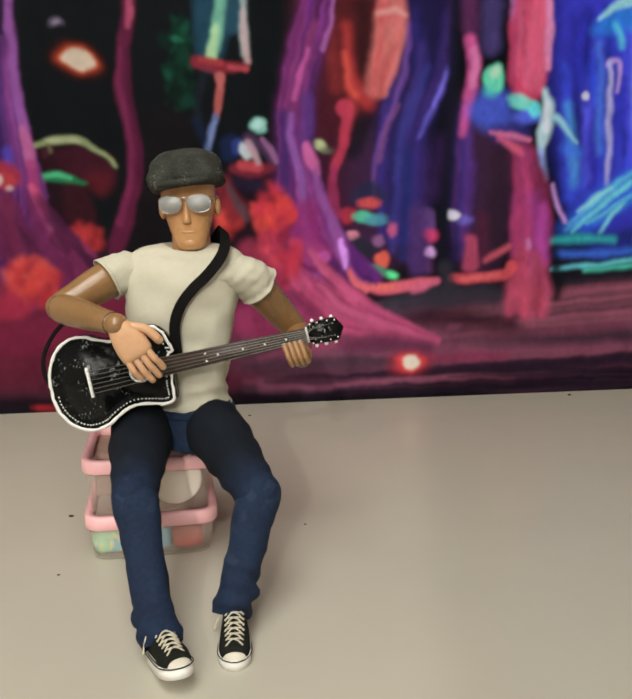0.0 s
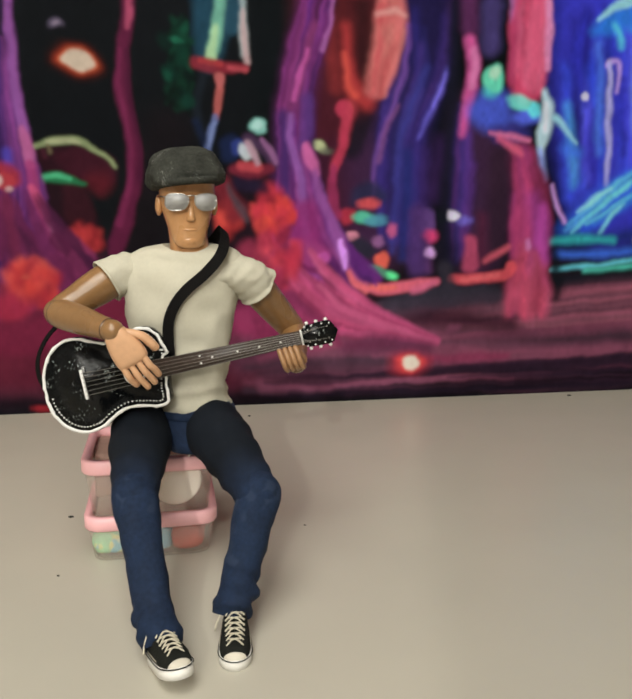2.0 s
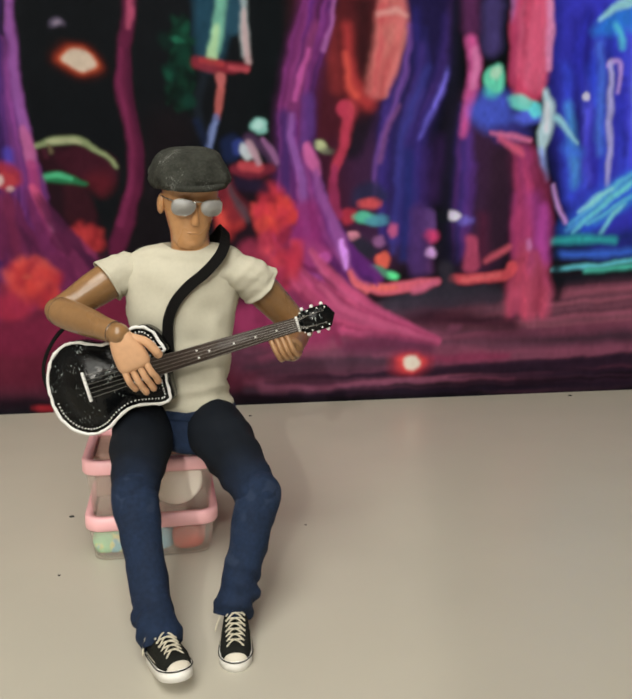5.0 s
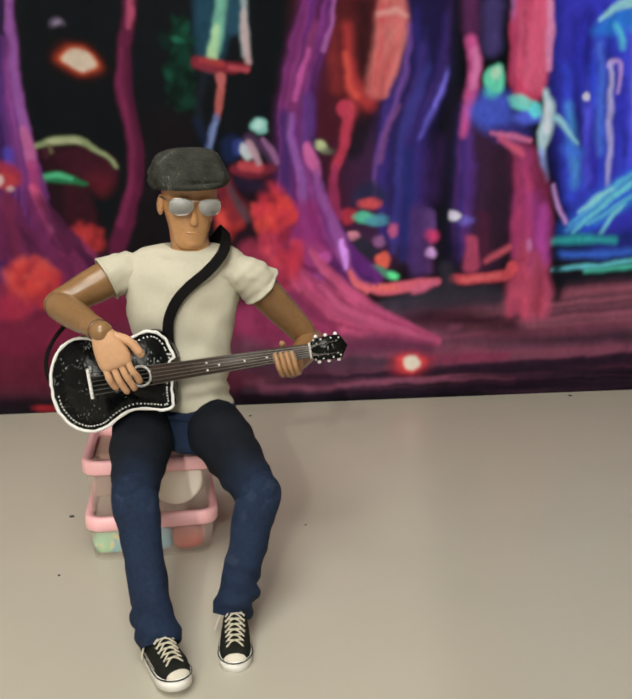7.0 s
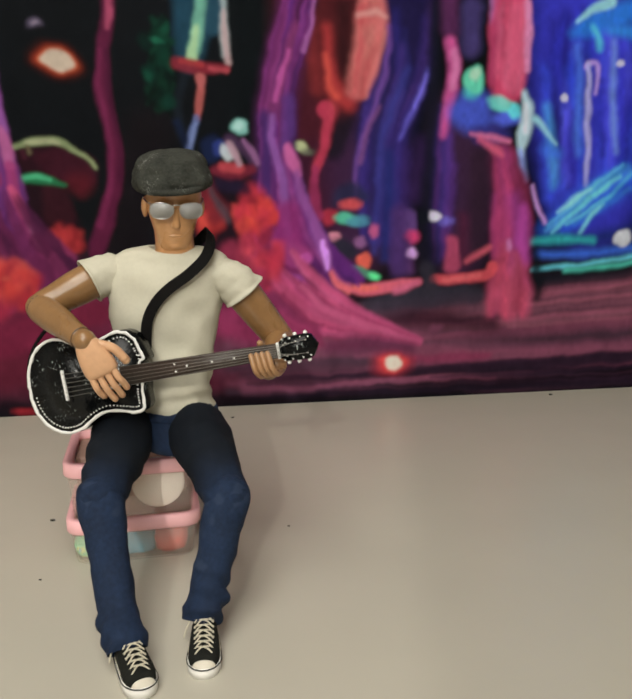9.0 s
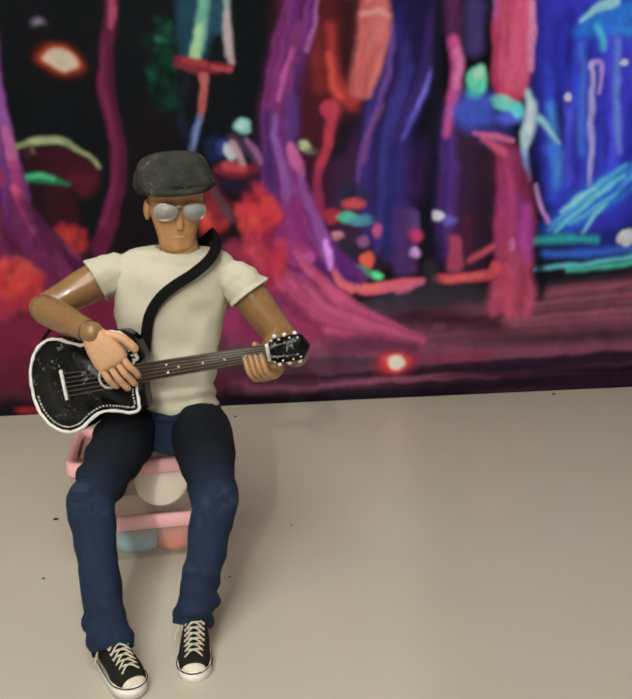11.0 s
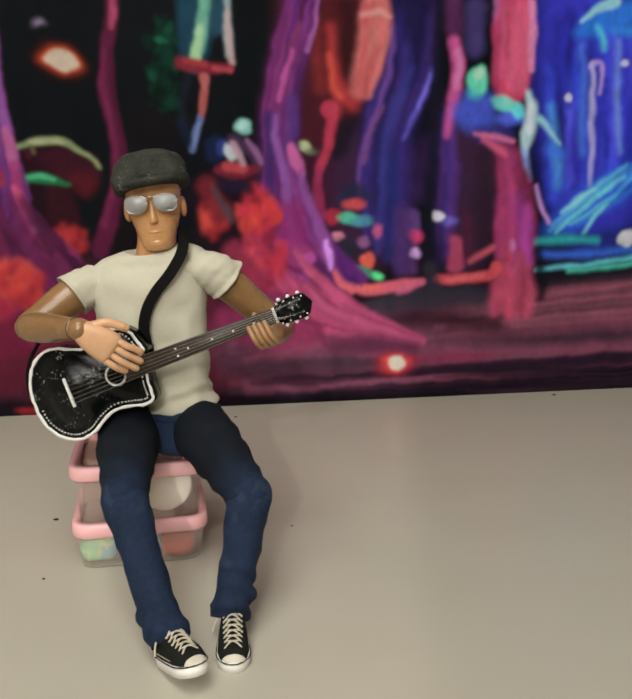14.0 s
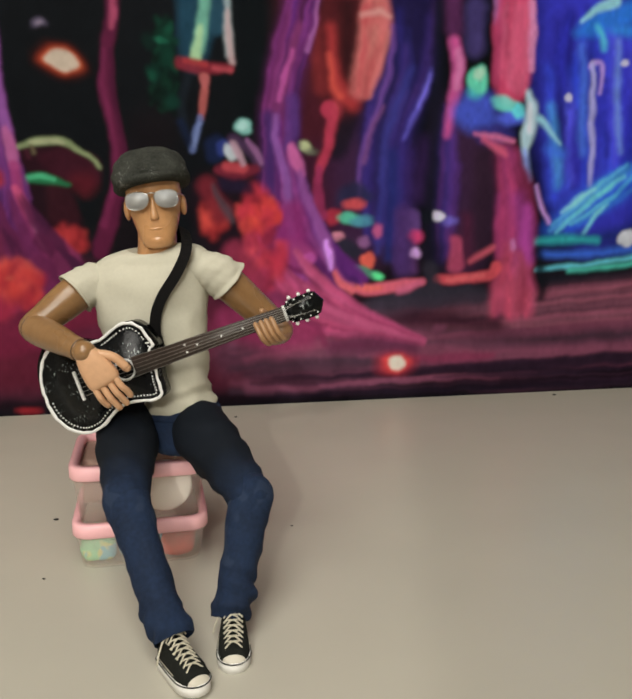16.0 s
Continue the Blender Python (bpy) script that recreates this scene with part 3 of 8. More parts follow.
    pr.blob("3e378b", 0.58, 22.36, 30.34, 2.24, 1.12, 0)
    pr.stroke("53e8dd", 0.59, (19.84, 34.94, 0.77), (20.27, 35.35, 0.77))
    pr.blob("75ffc8", 0.29, 20.24, 36.24, 1.26, 1.54, 0)
    pr.blob("d3ffd3", 0.36, 20.43, 36.84, 0.66, 0.71, 0)
    pr.blob("6174fd", 0.44, 24.25, 32.16, 1.69, 0.90, 0)
    pr.blob("7effe5", 0.29, 23.62, 33.67, 1.79, 0.78, -15)
    pr.blob("6bffff", 0.29, 25.17, 32.84, 0.73, 0.90, 0)
    pr.stroke("4880ff", 0.83, (29.26, 28.98, 0.58), (30.57, 28.37, 0.58))
    pr.stroke("dbffff", 0.41, (26.37, 34.99, 0.40), (26.75, 32.97, 0.68), (26.43, 30.40, 0.74), (26.13, 28.32, 0.34))
    pr.stroke("ffffff", 0.31, (26.49, 33.73, 0.28), (26.63, 30.92, 0.34))
    pr.stroke("a4b8ff", 0.51, (26.13, 28.32, 0.46), (26.45, 25.45, 0.40))
    pr.stroke("b8ffff", 0.31, (27.65, 32.22, 0.34), (28.86, 30.95, 0.29), (30.39, 29.52, 0.12))
    pr.stroke("8b2c54", 1.22, (23.58, 28.04, 1.13), (24.93, 23.60, 1.84), (25.18, 18.25, 1.98))
    pr.trunk("c23b6d a13359 df4881 762444 c2489a", 34, 0.77, (23.83, 28.81, 1.25), (25.24, 23.07, 2.07), (25.28, 16.07, 1.99))
    pr.stroke("3a2232", 0.91, (21.06, 27.75, 1.23), (21.22, 23.59, 1.25), (21.03, 18.02, 1.14))
    pr.stroke("61243f", 0.81, (19.34, 20.96, 0.56), (19.79, 16.15, 0.57))
    pr.stroke("ff7fac", 0.30, (19.90, 30.45, 0.17), (22.08, 30.23, 0.34), (24.65, 29.60, 0.28))
    pr.stroke("ff678b", 0.40, (20.97, 29.96, 0.28), (22.99, 28.81, 0.45), (23.87, 28.04, 0.23))
    pr.stroke("b03f91", 1.04, (25.53, 23.07, 0.81), (26.55, 19.86, 1.05), (26.89, 16.60, 0.82))
    pr.stroke("dd4fb8", 0.73, (26.62, 22.00, 0.46), (26.63, 18.23, 0.58), (26.77, 15.50, 0.47))
    pr.blob("ffa5ef", 0.30, 25.02, 17.82, 0.41, 0.70, 0)
    pr.stroke("f8b3ff", 0.31, (27.76, 24.66, 0.17), (28.46, 22.53, 0.23), (29.45, 20.49, 0.24))
    pr.stroke("15171d", 0.53, (28.45, 17.12, 0.47), (29.05, 13.81, 0.71), (29.05, 11.58, 0.60))
    pr.stroke("d34969", 0.94, (24.50, 17.71, 0.58), (24.36, 14.45, 1.17), (23.95, 11.70, 1.29))
    pr.stroke("e35179", 0.95, (26.80, 14.96, 0.82), (27.11, 12.18, 1.07), (27.45, 10.22, 0.60))
    pr.trunk("f25474 c84469 ff6486 a83a54 c84c89", 30, 0.80, (25.34, 17.16, 1.52), (25.26, 13.88, 2.11), (25.23, 9.44, 2.49))
    pr.stroke("ff6779", 0.42, (22.77, 17.62, 0.29), (21.20, 16.78, 0.34), (19.79, 16.15, 0.23))
    pr.blob("1a1d24", 0.22, 14.74, 21.19, 0.67, 0.72, 0)
    pr.blob("ffffff", 0.22, 16.07, 21.34, 0.67, 0.50, -20)
    pr.stroke("da5175", 0.43, (18.24, 18.40, 0.75), (18.12, 15.85, 0.97))
    pr.stroke("ff5962", 0.27, (15.98, 13.97, 0.49), (18.40, 14.09, 0.65), (22.21, 14.35, 0.55), (23.26, 15.27, 0.66))
    pr.stroke("ff7070", 0.22, (17.33, 14.00, 0.27), (21.66, 14.31, 0.27))
    pr.stroke("3d3742", 0.74, (8.35, 11.16, 0.64), (12.04, 11.71, 1.39), (17.41, 11.82, 1.42), (21.22, 11.96, 1.22))
    pr.stroke("3c3640", 0.53, (15.13, 15.37, 0.86), (15.75, 12.79, 0.87))
    pr.stroke("ff6c7f", 0.26, (4.66, 13.48, 0.31), (7.79, 12.92, 0.63), (10.94, 13.38, 0.64), (14.11, 13.74, 0.43))
    pr.stroke("ff7060", 0.26, (5.70, 13.46, 0.26), (7.79, 13.12, 0.37), (9.36, 13.20, 0.26))
    pr.stroke("e96a8b", 0.43, (11.48, 12.86, 0.43), (14.01, 13.64, 0.38))
    pr.stroke("3a1c28", 0.90, (9.00, 9.10, 0.60), (15.33, 9.50, 1.10), (23.57, 8.60, 0.90))
    pr.blob("8f4a62", 0.33, 16.44, 8.32, 0.80, 0.42, 10)
    pr.stroke("a83e60", 0.44, (13.30, 4.64, 0.39), (18.78, 4.58, 0.57), (23.22, 4.77, 0.34))
    pr.blob("c82c3c", 0.77, 11.14, 4.34, 2.30, 1.40, 0)
    pr.blob("ff4a48", 0.40, 11.24, 4.32, 1.75, 1.12, 0)
    pr.blob("fff7d5", 0.22, 11.36, 4.28, 1.08, 0.80, -12)
    pr.blob("2c2c4b", 0.50, 6.09, 23.41, 2.03, 1.46, 0)
    pr.blob("c12c42", 0.30, 3.67, 21.26, 0.91, 0.98, 0)
    pr.blob("58d1a1", 0.20, 5.71, 21.01, 1.53, 0.59, -4)
    pr.blob("4f99aa", 0.25, 7.04, 20.76, 1.33, 0.59, 0)
    pr.blob("ef5353", 0.30, 6.10, 22.53, 1.33, 0.59, 0)
    pr.blob("eb8d9d", 0.20, 4.20, 18.99, 0.92, 0.54, 0)
    pr.blob("dd5d8b", 0.31, 8.92, 19.66, 0.52, 0.70, 0)
    pr.blob("2a2a36", 0.51, 5.14, 17.49, 1.75, 1.30, 0)
    pr.blob("9e6191", 0.31, 7.29, 18.48, 0.72, 0.60, 0)
    pr.blob("ff664d", 0.26, 7.73, 16.37, 0.88, 0.96, 0)
    pr.stroke("589c77", 0.26, (5.16, 15.49, 0.21), (7.24, 15.06, 0.52), (8.81, 14.53, 0.42))
    pr.blob("60ff98", 0.21, 9.02, 14.53, 0.68, 0.41, -20)
    pr.blob("724b8d", 0.31, 12.86, 20.45, 1.05, 1.50, 0)
    pr.blob("ffbeff", 0.26, 13.38, 17.12, 0.74, 0.56, 0)
    pr.blob("ff4382", 0.42, 13.33, 18.94, 0.84, 0.70, 0)
    pr.blob("ffeeff", 0.21, 16.10, 21.44, 0.74, 0.45, -25)
    pr.blob("8874e0", 0.32, 17.40, 20.63, 0.75, 0.50, 0)
    pr.stroke("56336f", 0.72, (11.79, 21.44, 1.03), (11.94, 15.41, 1.06))
    pr.stroke("51171c", 1.09, (4.47, 43.95, 3.14), (3.98, 38.30, 2.86), (4.50, 34.23, 2.33))
    pr.trunk("55191c 702123 3d1319 802527", 30, 0.69, (3.97, 43.93, 2.52), (3.72, 38.29, 2.45), (4.25, 33.99, 2.07))
    pr.stroke("802527", 0.72, (1.70, 42.44, 0.50), (1.94, 38.23, 0.71), (2.45, 34.91, 0.82))
    pr.stroke("bd3434", 0.73, (3.47, 41.11, 0.41), (3.73, 37.34, 0.51), (4.50, 34.48, 0.83), (5.80, 33.29, 0.73))
    pr.stroke("e55140", 0.46, (3.37, 38.28, 0.25), (3.73, 35.42, 0.31), (4.50, 33.99, 0.36))
    pr.stroke("341215", 0.64, (5.39, 43.06, 0.92), (5.26, 39.29, 0.92), (5.53, 36.43, 0.62))
    pr.stroke("d0484f", 0.75, (7.98, 39.86, 1.45), (7.34, 36.96, 1.14), (6.58, 34.52, 0.73))
    pr.stroke("e5736c", 0.56, (8.30, 43.65, 1.65), (8.48, 41.30, 1.55), (7.94, 39.14, 1.04))
    pr.trunk("e5736c d0484f e58a7a bd3940", 22, 0.70, (8.45, 44.12, 1.54), (8.29, 39.87, 1.45), (6.84, 34.29, 0.94))
    pr.stroke("e59e90", 0.37, (6.77, 42.41, 0.21), (8.57, 42.96, 0.31), (9.87, 42.54, 0.21))
    pr.stroke("b43440", 0.56, (3.73, 32.61, 0.93), (3.47, 31.05, 0.52), (3.06, 29.07, 0.36), (2.17, 26.58, 0.26), (1.91, 24.58, 0.21))
    pr.stroke("e55f52", 0.37, (3.89, 32.76, 0.31), (3.47, 31.05, 0.16))
    pr.stroke("c63450", 0.24, (3.24, 32.43, 1.05), (3.39, 31.59, 0.67), (3.31, 30.09, 0.48), (2.82, 28.19, 0.44), (2.13, 26.28, 0.39))
    pr.stroke("9f2b56", 0.29, (2.13, 26.28, 0.39), (1.95, 23.88, 0.59), (2.36, 21.45, 0.80))
    pr.blob("c8d090", 0.19, 0.54, 28.83, 0.89, 0.61, -15)
    pr.blob("6e6e56", 0.29, 1.28, 28.27, 0.69, 0.47, 0)
    pr.stroke("521c49", 0.89, (0.52, 46.32, 1.78), (-0.43, 40.99, 1.99), (-1.89, 34.63, 2.13), (-2.42, 25.30, 2.40), (-0.96, 15.56, 4.53))
    pr.trunk("6f266d 8d3475 6a2678 431c50 a1438b 7e2b66 5b2671", 54, 0.30, (0.76, 46.33, 1.51), (-0.43, 40.99, 1.81), (-2.18, 33.71, 1.86), (-1.93, 25.30, 2.31), (-0.45, 17.54, 4.50), (1.59, 11.50, 7.75))
    pr.stroke("89346a", 0.54, (-0.14, 41.00, 0.45), (-0.91, 37.84, 0.64), (-1.98, 34.63, 0.56), (-2.62, 31.86, 0.37))
    pr.stroke("c6529a", 0.23, (-0.72, 38.74, 0.23), (-1.59, 36.01, 0.32), (-2.28, 33.71, 0.28))
    pr.stroke("60347c", 0.47, (-0.92, 33.74, 0.65), (-0.93, 30.96, 0.76), (-1.42, 28.62, 0.48))
    pr.stroke("432666", 0.65, (-3.35, 31.85, 0.65), (-3.38, 27.19, 0.76), (-3.41, 23.39, 0.68))
    pr.stroke("9a59a5", 0.33, (-2.58, 31.86, 0.28), (-2.78, 29.54, 0.38), (-1.82, 26.25, 0.48), (-1.34, 23.39, 0.44), (-0.95, 19.51, 0.40))
    pr.stroke("dc66a1", 0.29, (-0.93, 28.62, 0.48), (-0.44, 27.21, 0.67), (0.15, 25.79, 0.34))
    pr.stroke("a3539d", 0.34, (-0.05, 25.79, 0.39), (0.65, 23.39, 0.49), (1.81, 20.97, 0.60), (3.09, 17.51, 0.71), (3.51, 15.51, 0.41))
    pr.stroke("f69eff", 0.20, (2.78, 18.51, 0.25), (3.30, 17.01, 0.41), (3.41, 15.51, 0.20))
    pr.stroke("ae5f9f", 0.18, (2.05, 44.63, 0.18), (1.73, 41.51, 0.23), (0.82, 38.79, 0.28))
    pr.stroke("9a2a70", 0.79, (-0.95, 21.46, 1.47), (-0.96, 17.54, 2.00))
    pr.stroke("a83a78", 0.59, (-3.46, 17.57, 0.99), (-0.45, 17.05, 1.30), (1.06, 17.03, 0.71))
    pr.blob("d756ac", 0.30, 0.96, 16.64, 0.71, 0.60, 0)
    pr.stroke("7a2050", 0.30, (-2.97, 16.08, 0.25), (-0.46, 15.46, 0.35), (1.58, 14.93, 0.31))
    pr.stroke("c84264", 0.91, (-2.48, 13.59, 1.51), (0.56, 11.01, 2.27), (4.71, 8.87, 1.37))
    pr.trunk("c84a78 a83862 d8507c 8f3058 e0608c", 60, 0.34, (-2.47, 15.58, 3.00), (1.59, 11.50, 3.10), (6.80, 9.34, 1.81), (14.59, 6.78, 0.44))
    pr.stroke("d85c84", 0.30, (0.56, 13.54, 0.22), (3.13, 10.96, 0.47), (7.33, 9.07, 0.43), (14.59, 6.78, 0.22))
    pr.stroke("ff7078", 0.26, (3.93, 15.00, 0.31), (4.66, 13.88, 0.47), (5.81, 12.85, 0.42))
    pr.stroke("963157", 0.31, (-1.47, 12.57, 0.25), (1.60, 8.94, 0.37), (2.64, 6.85, 0.32))
    pr.stroke("a83460", 0.91, (-7.53, 9.67, 2.01), (-3.52, 8.56, 2.05), (0.57, 7.94, 1.36))
    pr.stroke("702e4b", 0.85, (3.69, 6.56, 0.85), (8.96, 6.57, 0.97), (13.26, 6.03, 0.77))
    pr.stroke("d83040", 0.67, (-4.88, 23.38, 1.44), (-4.41, 21.46, 1.65), (-3.92, 21.94, 1.45))
    pr.dabs("e83c34 b82a34 ff5a40 8a1c2a d83044", 60, 0.18, -4.60, 21.60, 2.20, 2.00)
    pr.dabs("d83048 a82444 f04a58 7a1c38 c83a60", 90, 0.22, -4.20, 16.60, 2.30, 3.00)
    pr.dabs("c93331 8a1c22 e84a3c", 34, 0.2, -9.60, 21.30, 1.30, 1.50)
    pr.stroke("7b1f2a", 0.66, (-10.19, 24.31, 1.12), (-8.79, 21.95, 1.24))
    pr.stroke("504147", 0.38, (-9.42, 24.32, 0.23), (-8.54, 22.42, 0.48), (-7.60, 20.99, 0.29))
    pr.stroke("9a2c48", 0.68, (-7.41, 17.60, 1.17), (-5.48, 13.63, 1.70))
    pr.stroke("1d4656", 0.60, (-11.07, 45.81, 1.87), (-10.98, 40.63, 1.91), (-11.28, 37.54, 1.32))
    pr.stroke("27505f", 0.34, (-8.79, 45.91, 1.03), (-8.71, 40.71, 0.97))
    pr.stroke("7bc19d", 0.34, (-9.71, 45.87, 0.51), (-10.17, 41.53, 0.61), (-10.80, 38.44, 0.70))
    pr.stroke("b3d796", 0.26, (-10.47, 40.65, 0.31), (-10.89, 38.44, 0.48), (-11.00, 37.64, 0.62))
    pr.stroke("a5b3ac", 0.26, (-7.72, 44.23, 0.26), (-7.60, 40.75, 0.40), (-7.46, 38.10, 0.40))
    pr.stroke("c9a59d", 0.22, (-7.66, 42.50, 0.17), (-7.44, 38.98, 0.31), (-7.19, 37.21, 0.31))
    pr.stroke("8f2331", 0.26, (-12.68, 37.06, 0.53), (-10.38, 36.68, 0.62), (-7.34, 36.76, 0.36))
    pr.stroke("b33335", 0.18, (-12.21, 37.29, 0.22), (-9.90, 37.05, 0.31))
    pr.stroke("c1474e", 0.18, (-8.98, 36.72, 0.22), (-7.34, 36.49, 0.27))
    pr.stroke("c9645e", 0.18, (-10.17, 35.70, 0.54), (-10.23, 34.89, 0.36))
    pr.stroke("c15e55", 0.18, (-10.24, 34.44, 0.40), (-10.47, 32.63, 0.41), (-10.68, 31.63, 0.32))
    pr.stroke("64729d", 0.18, (-10.78, 31.62, 0.36), (-11.29, 29.88, 0.36), (-11.70, 28.31, 0.37))
    pr.stroke("808fba", 0.14, (-10.88, 31.03, 0.14), (-11.51, 28.73, 0.18))
    pr.stroke("181f25", 0.35, (-12.02, 35.74, 0.35), (-12.70, 33.04, 0.45), (-12.42, 29.86, 0.36))
    pr.stroke("111c36", 0.36, (-12.84, 31.22, 0.32), (-11.97, 28.95, 0.32))
    pr.dabs("05301f 0d4a32 03150e 0a3c28 041a12", 50, 0.10, -14.20, 38.00, 1.00, 3.00)
    pr.dabs("041c14 08301f 020f0a", 36, 0.10, -14.40, 34.60, 1.30, 2.40)
    pr.blob("1b714e", 0.22, -14.53, 39.29, 0.73, 0.31, -10)
    pr.blob("063625", 0.44, -13.94, 37.90, 0.73, 1.14, 0)
    pr.blob("052b1f", 0.35, -15.28, 35.88, 0.82, 0.89, 0)
    pr.blob("0d4932", 0.26, -15.38, 35.66, 0.41, 0.53, 0)
    pr.blob("093628", 0.36, -13.53, 33.25, 0.65, 0.72, 0)
    pr.blob("06261c", 0.43, -15.72, 39.16, 0.63, 0.79, 0)
    pr.blob("182447", 0.46, -9.14, 28.53, 1.24, 1.39, 0)
    pr.stroke("523452", 0.37, (-7.22, 29.48, 0.56), (-5.79, 28.57, 0.47), (-4.36, 26.71, 0.38))
    pr.blob("334188", 0.28, -8.19, 28.54, 0.95, 0.84, 0)
    pr.stroke("7e2032", 0.37, (-8.71, 26.20, 0.56), (-6.79, 25.98, 0.85), (-4.85, 26.42, 0.47))
    pr.stroke("c64349", 0.28, (-7.99, 26.58, 0.47), (-6.30, 26.41, 0.57))
    pr.blob("d0d7d0", 0.19, -7.53, 28.08, 0.62, 0.93, 25)
    pr.stroke("c69aa1", 0.23, (-7.23, 29.01, 0.37), (-6.67, 27.86, 0.42), (-6.30, 26.92, 0.28))
    pr.stroke("a16692", 0.19, (-5.78, 29.40, 0.19), (-5.02, 28.39, 0.33), (-4.26, 27.08, 0.28))
    pr.blob("8bcdb7", 0.19, -6.15, 30.69, 0.96, 0.78, -20)
    pr.blob("b7e0cd", 0.19, -6.24, 30.78, 0.57, 0.46, 0)
    pr.stroke("241830", 0.47, (-8.26, 24.79, 0.66), (-5.85, 24.33, 0.67))
    pr.blob("2f0c17", 0.35, -25.37, 26.98, 4.13, 2.26, -14)
    pr.blob("3f101e", 0.35, -24.04, 26.54, 3.16, 1.82, -14)
    pr.stroke("919f67", 0.17, (-29.20, 28.38, 0.26), (-27.04, 29.03, 0.39), (-25.26, 29.05, 0.39), (-23.28, 28.13, 0.35), (-21.23, 26.47, 0.18))
    pr.stroke("adad7c", 0.13, (-27.94, 28.84, 0.17), (-26.14, 29.13, 0.22), (-24.82, 28.79, 0.17))
    pr.stroke("4d1a28", 0.21, (-28.42, 28.07, 0.17), (-28.25, 27.31, 0.22))
    pr.stroke("695b3d", 0.17, (-27.87, 28.48, 0.17), (-27.73, 27.77, 0.22))
    pr.blob("5b131e", 0.80, -23.00, 24.72, 1.37, 1.19, 0)
    pr.stroke("230a13", 0.53, (-27.80, 23.78, 1.75), (-26.58, 21.49, 2.67), (-24.86, 19.62, 1.80))
    pr.stroke("361019", 0.44, (-25.52, 24.25, 1.15), (-25.22, 21.49, 1.61))
    pr.stroke("197744", 0.22, (-28.97, 24.96, 0.35), (-27.71, 25.24, 0.52), (-25.93, 24.98, 0.39), (-24.51, 24.53, 0.22))
    pr.stroke("4bbb7c", 0.17, (-28.60, 25.24, 0.22), (-27.25, 25.43, 0.26), (-25.93, 25.07, 0.18))
    pr.blob("a62328", 0.45, -25.14, 18.69, 2.20, 1.03, 0)
    pr.dabs("bb2c2f d03a34 8a1c22", 30, 0.2, -25.00, 18.80, 2.00, 0.90)
    pr.stroke("65173a", 0.29, (-19.07, 44.61, 0.58), (-19.51, 40.77, 0.63), (-20.20, 37.28, 0.68), (-20.17, 33.77, 0.73), (-19.37, 29.31, 0.75), (-19.27, 25.20, 0.77), (-20.15, 21.95, 0.82), (-21.64, 17.72, 0.92))
    pr.stroke("ad4460", 0.21, (-19.11, 43.77, 0.29), (-19.29, 41.63, 0.38), (-19.53, 40.34, 0.25))
    pr.stroke("792148", 0.25, (-20.42, 38.15, 0.21), (-20.56, 35.09, 0.26), (-20.00, 31.55, 0.26), (-19.61, 27.95, 0.27), (-19.86, 24.27, 0.32), (-21.04, 20.55, 0.36))
    pr.stroke("4d112f", 0.21, (-19.62, 38.17, 0.21), (-19.61, 34.23, 0.22), (-18.73, 29.32, 0.22), (-18.72, 25.20, 0.23))
    pr.stroke("3f1e59", 0.39, (-34.11, 44.79, 2.33), (-33.68, 33.91, 2.04), (-32.96, 26.02, 2.97), (-31.76, 17.80, 3.98))
    pr.trunk("693179 4d256b 773175 5b2360 853a80", 28, 0.27, (-31.60, 44.90, 1.10), (-31.48, 38.24, 1.05), (-31.25, 31.79, 1.25), (-30.38, 25.14, 1.72), (-30.87, 17.79, 4.00))
    pr.stroke("985298", 0.24, (-31.16, 44.10, 0.32), (-30.94, 39.94, 0.40), (-30.89, 36.98, 0.41), (-30.72, 33.11, 0.42), (-30.28, 30.05, 0.51))
    pr.stroke("c26091", 0.25, (-30.49, 30.04, 0.34), (-29.91, 28.28, 0.60), (-29.67, 26.49, 0.43))
    pr.stroke("a6366e", 0.26, (-29.67, 26.49, 0.52), (-29.58, 23.78, 0.61), (-28.83, 21.49, 0.62), (-27.25, 17.76, 0.63), (-25.78, 15.38, 0.46))
    pr.stroke("d04d75", 0.22, (-29.91, 24.23, 0.39), (-29.28, 22.87, 0.52), (-28.74, 21.49, 0.44))
    pr.stroke("c2608a", 0.18, (-28.81, 21.95, 0.22), (-27.65, 18.70, 0.27), (-26.82, 17.29, 0.18))
    pr.trunk("6a2048 7a2850 4a1838 82284e", 40, 0.29, (-31.77, 24.22, 2.58), (-30.81, 18.72, 4.87), (-28.50, 12.08, 6.89))
    pr.stroke("4d3fa6", 0.42, (-31.96, 27.81, 0.51), (-31.89, 26.25, 0.51))
    pr.blob("ad282f", 0.43, -32.22, 25.35, 1.32, 1.44, 0)
    pr.blob("bb363d", 0.34, -32.42, 24.94, 0.97, 0.81, 0)
    pr.blob("d7bbad", 0.17, -33.03, 24.94, 0.35, 0.54, 0)
    pr.blob("d09f98", 0.13, -32.04, 24.04, 0.40, 0.32, 0)
    pr.blob("bb2836", 0.90, -30.60, 14.10, 2.30, 1.90, 0)
    pr.dabs("d0332f e8483a a82030 f05a48 8f1c30", 70, 0.24, -30.40, 14.20, 2.60, 2.00)
    pr.blob("ad2541", 0.72, -32.63, 11.68, 1.99, 1.62, 0)
    pr.blob("c94b3d", 0.22, -31.14, 14.98, 0.45, 0.28, 0)
    pr.stroke("7a1c38", 0.72, (-36.03, 8.40, 1.81), (-31.50, 8.28, 1.85), (-26.77, 10.11, 1.87))
    pr.stroke("771c36", 0.56, (-26.72, 11.08, 1.86), (-22.04, 10.98, 1.42))
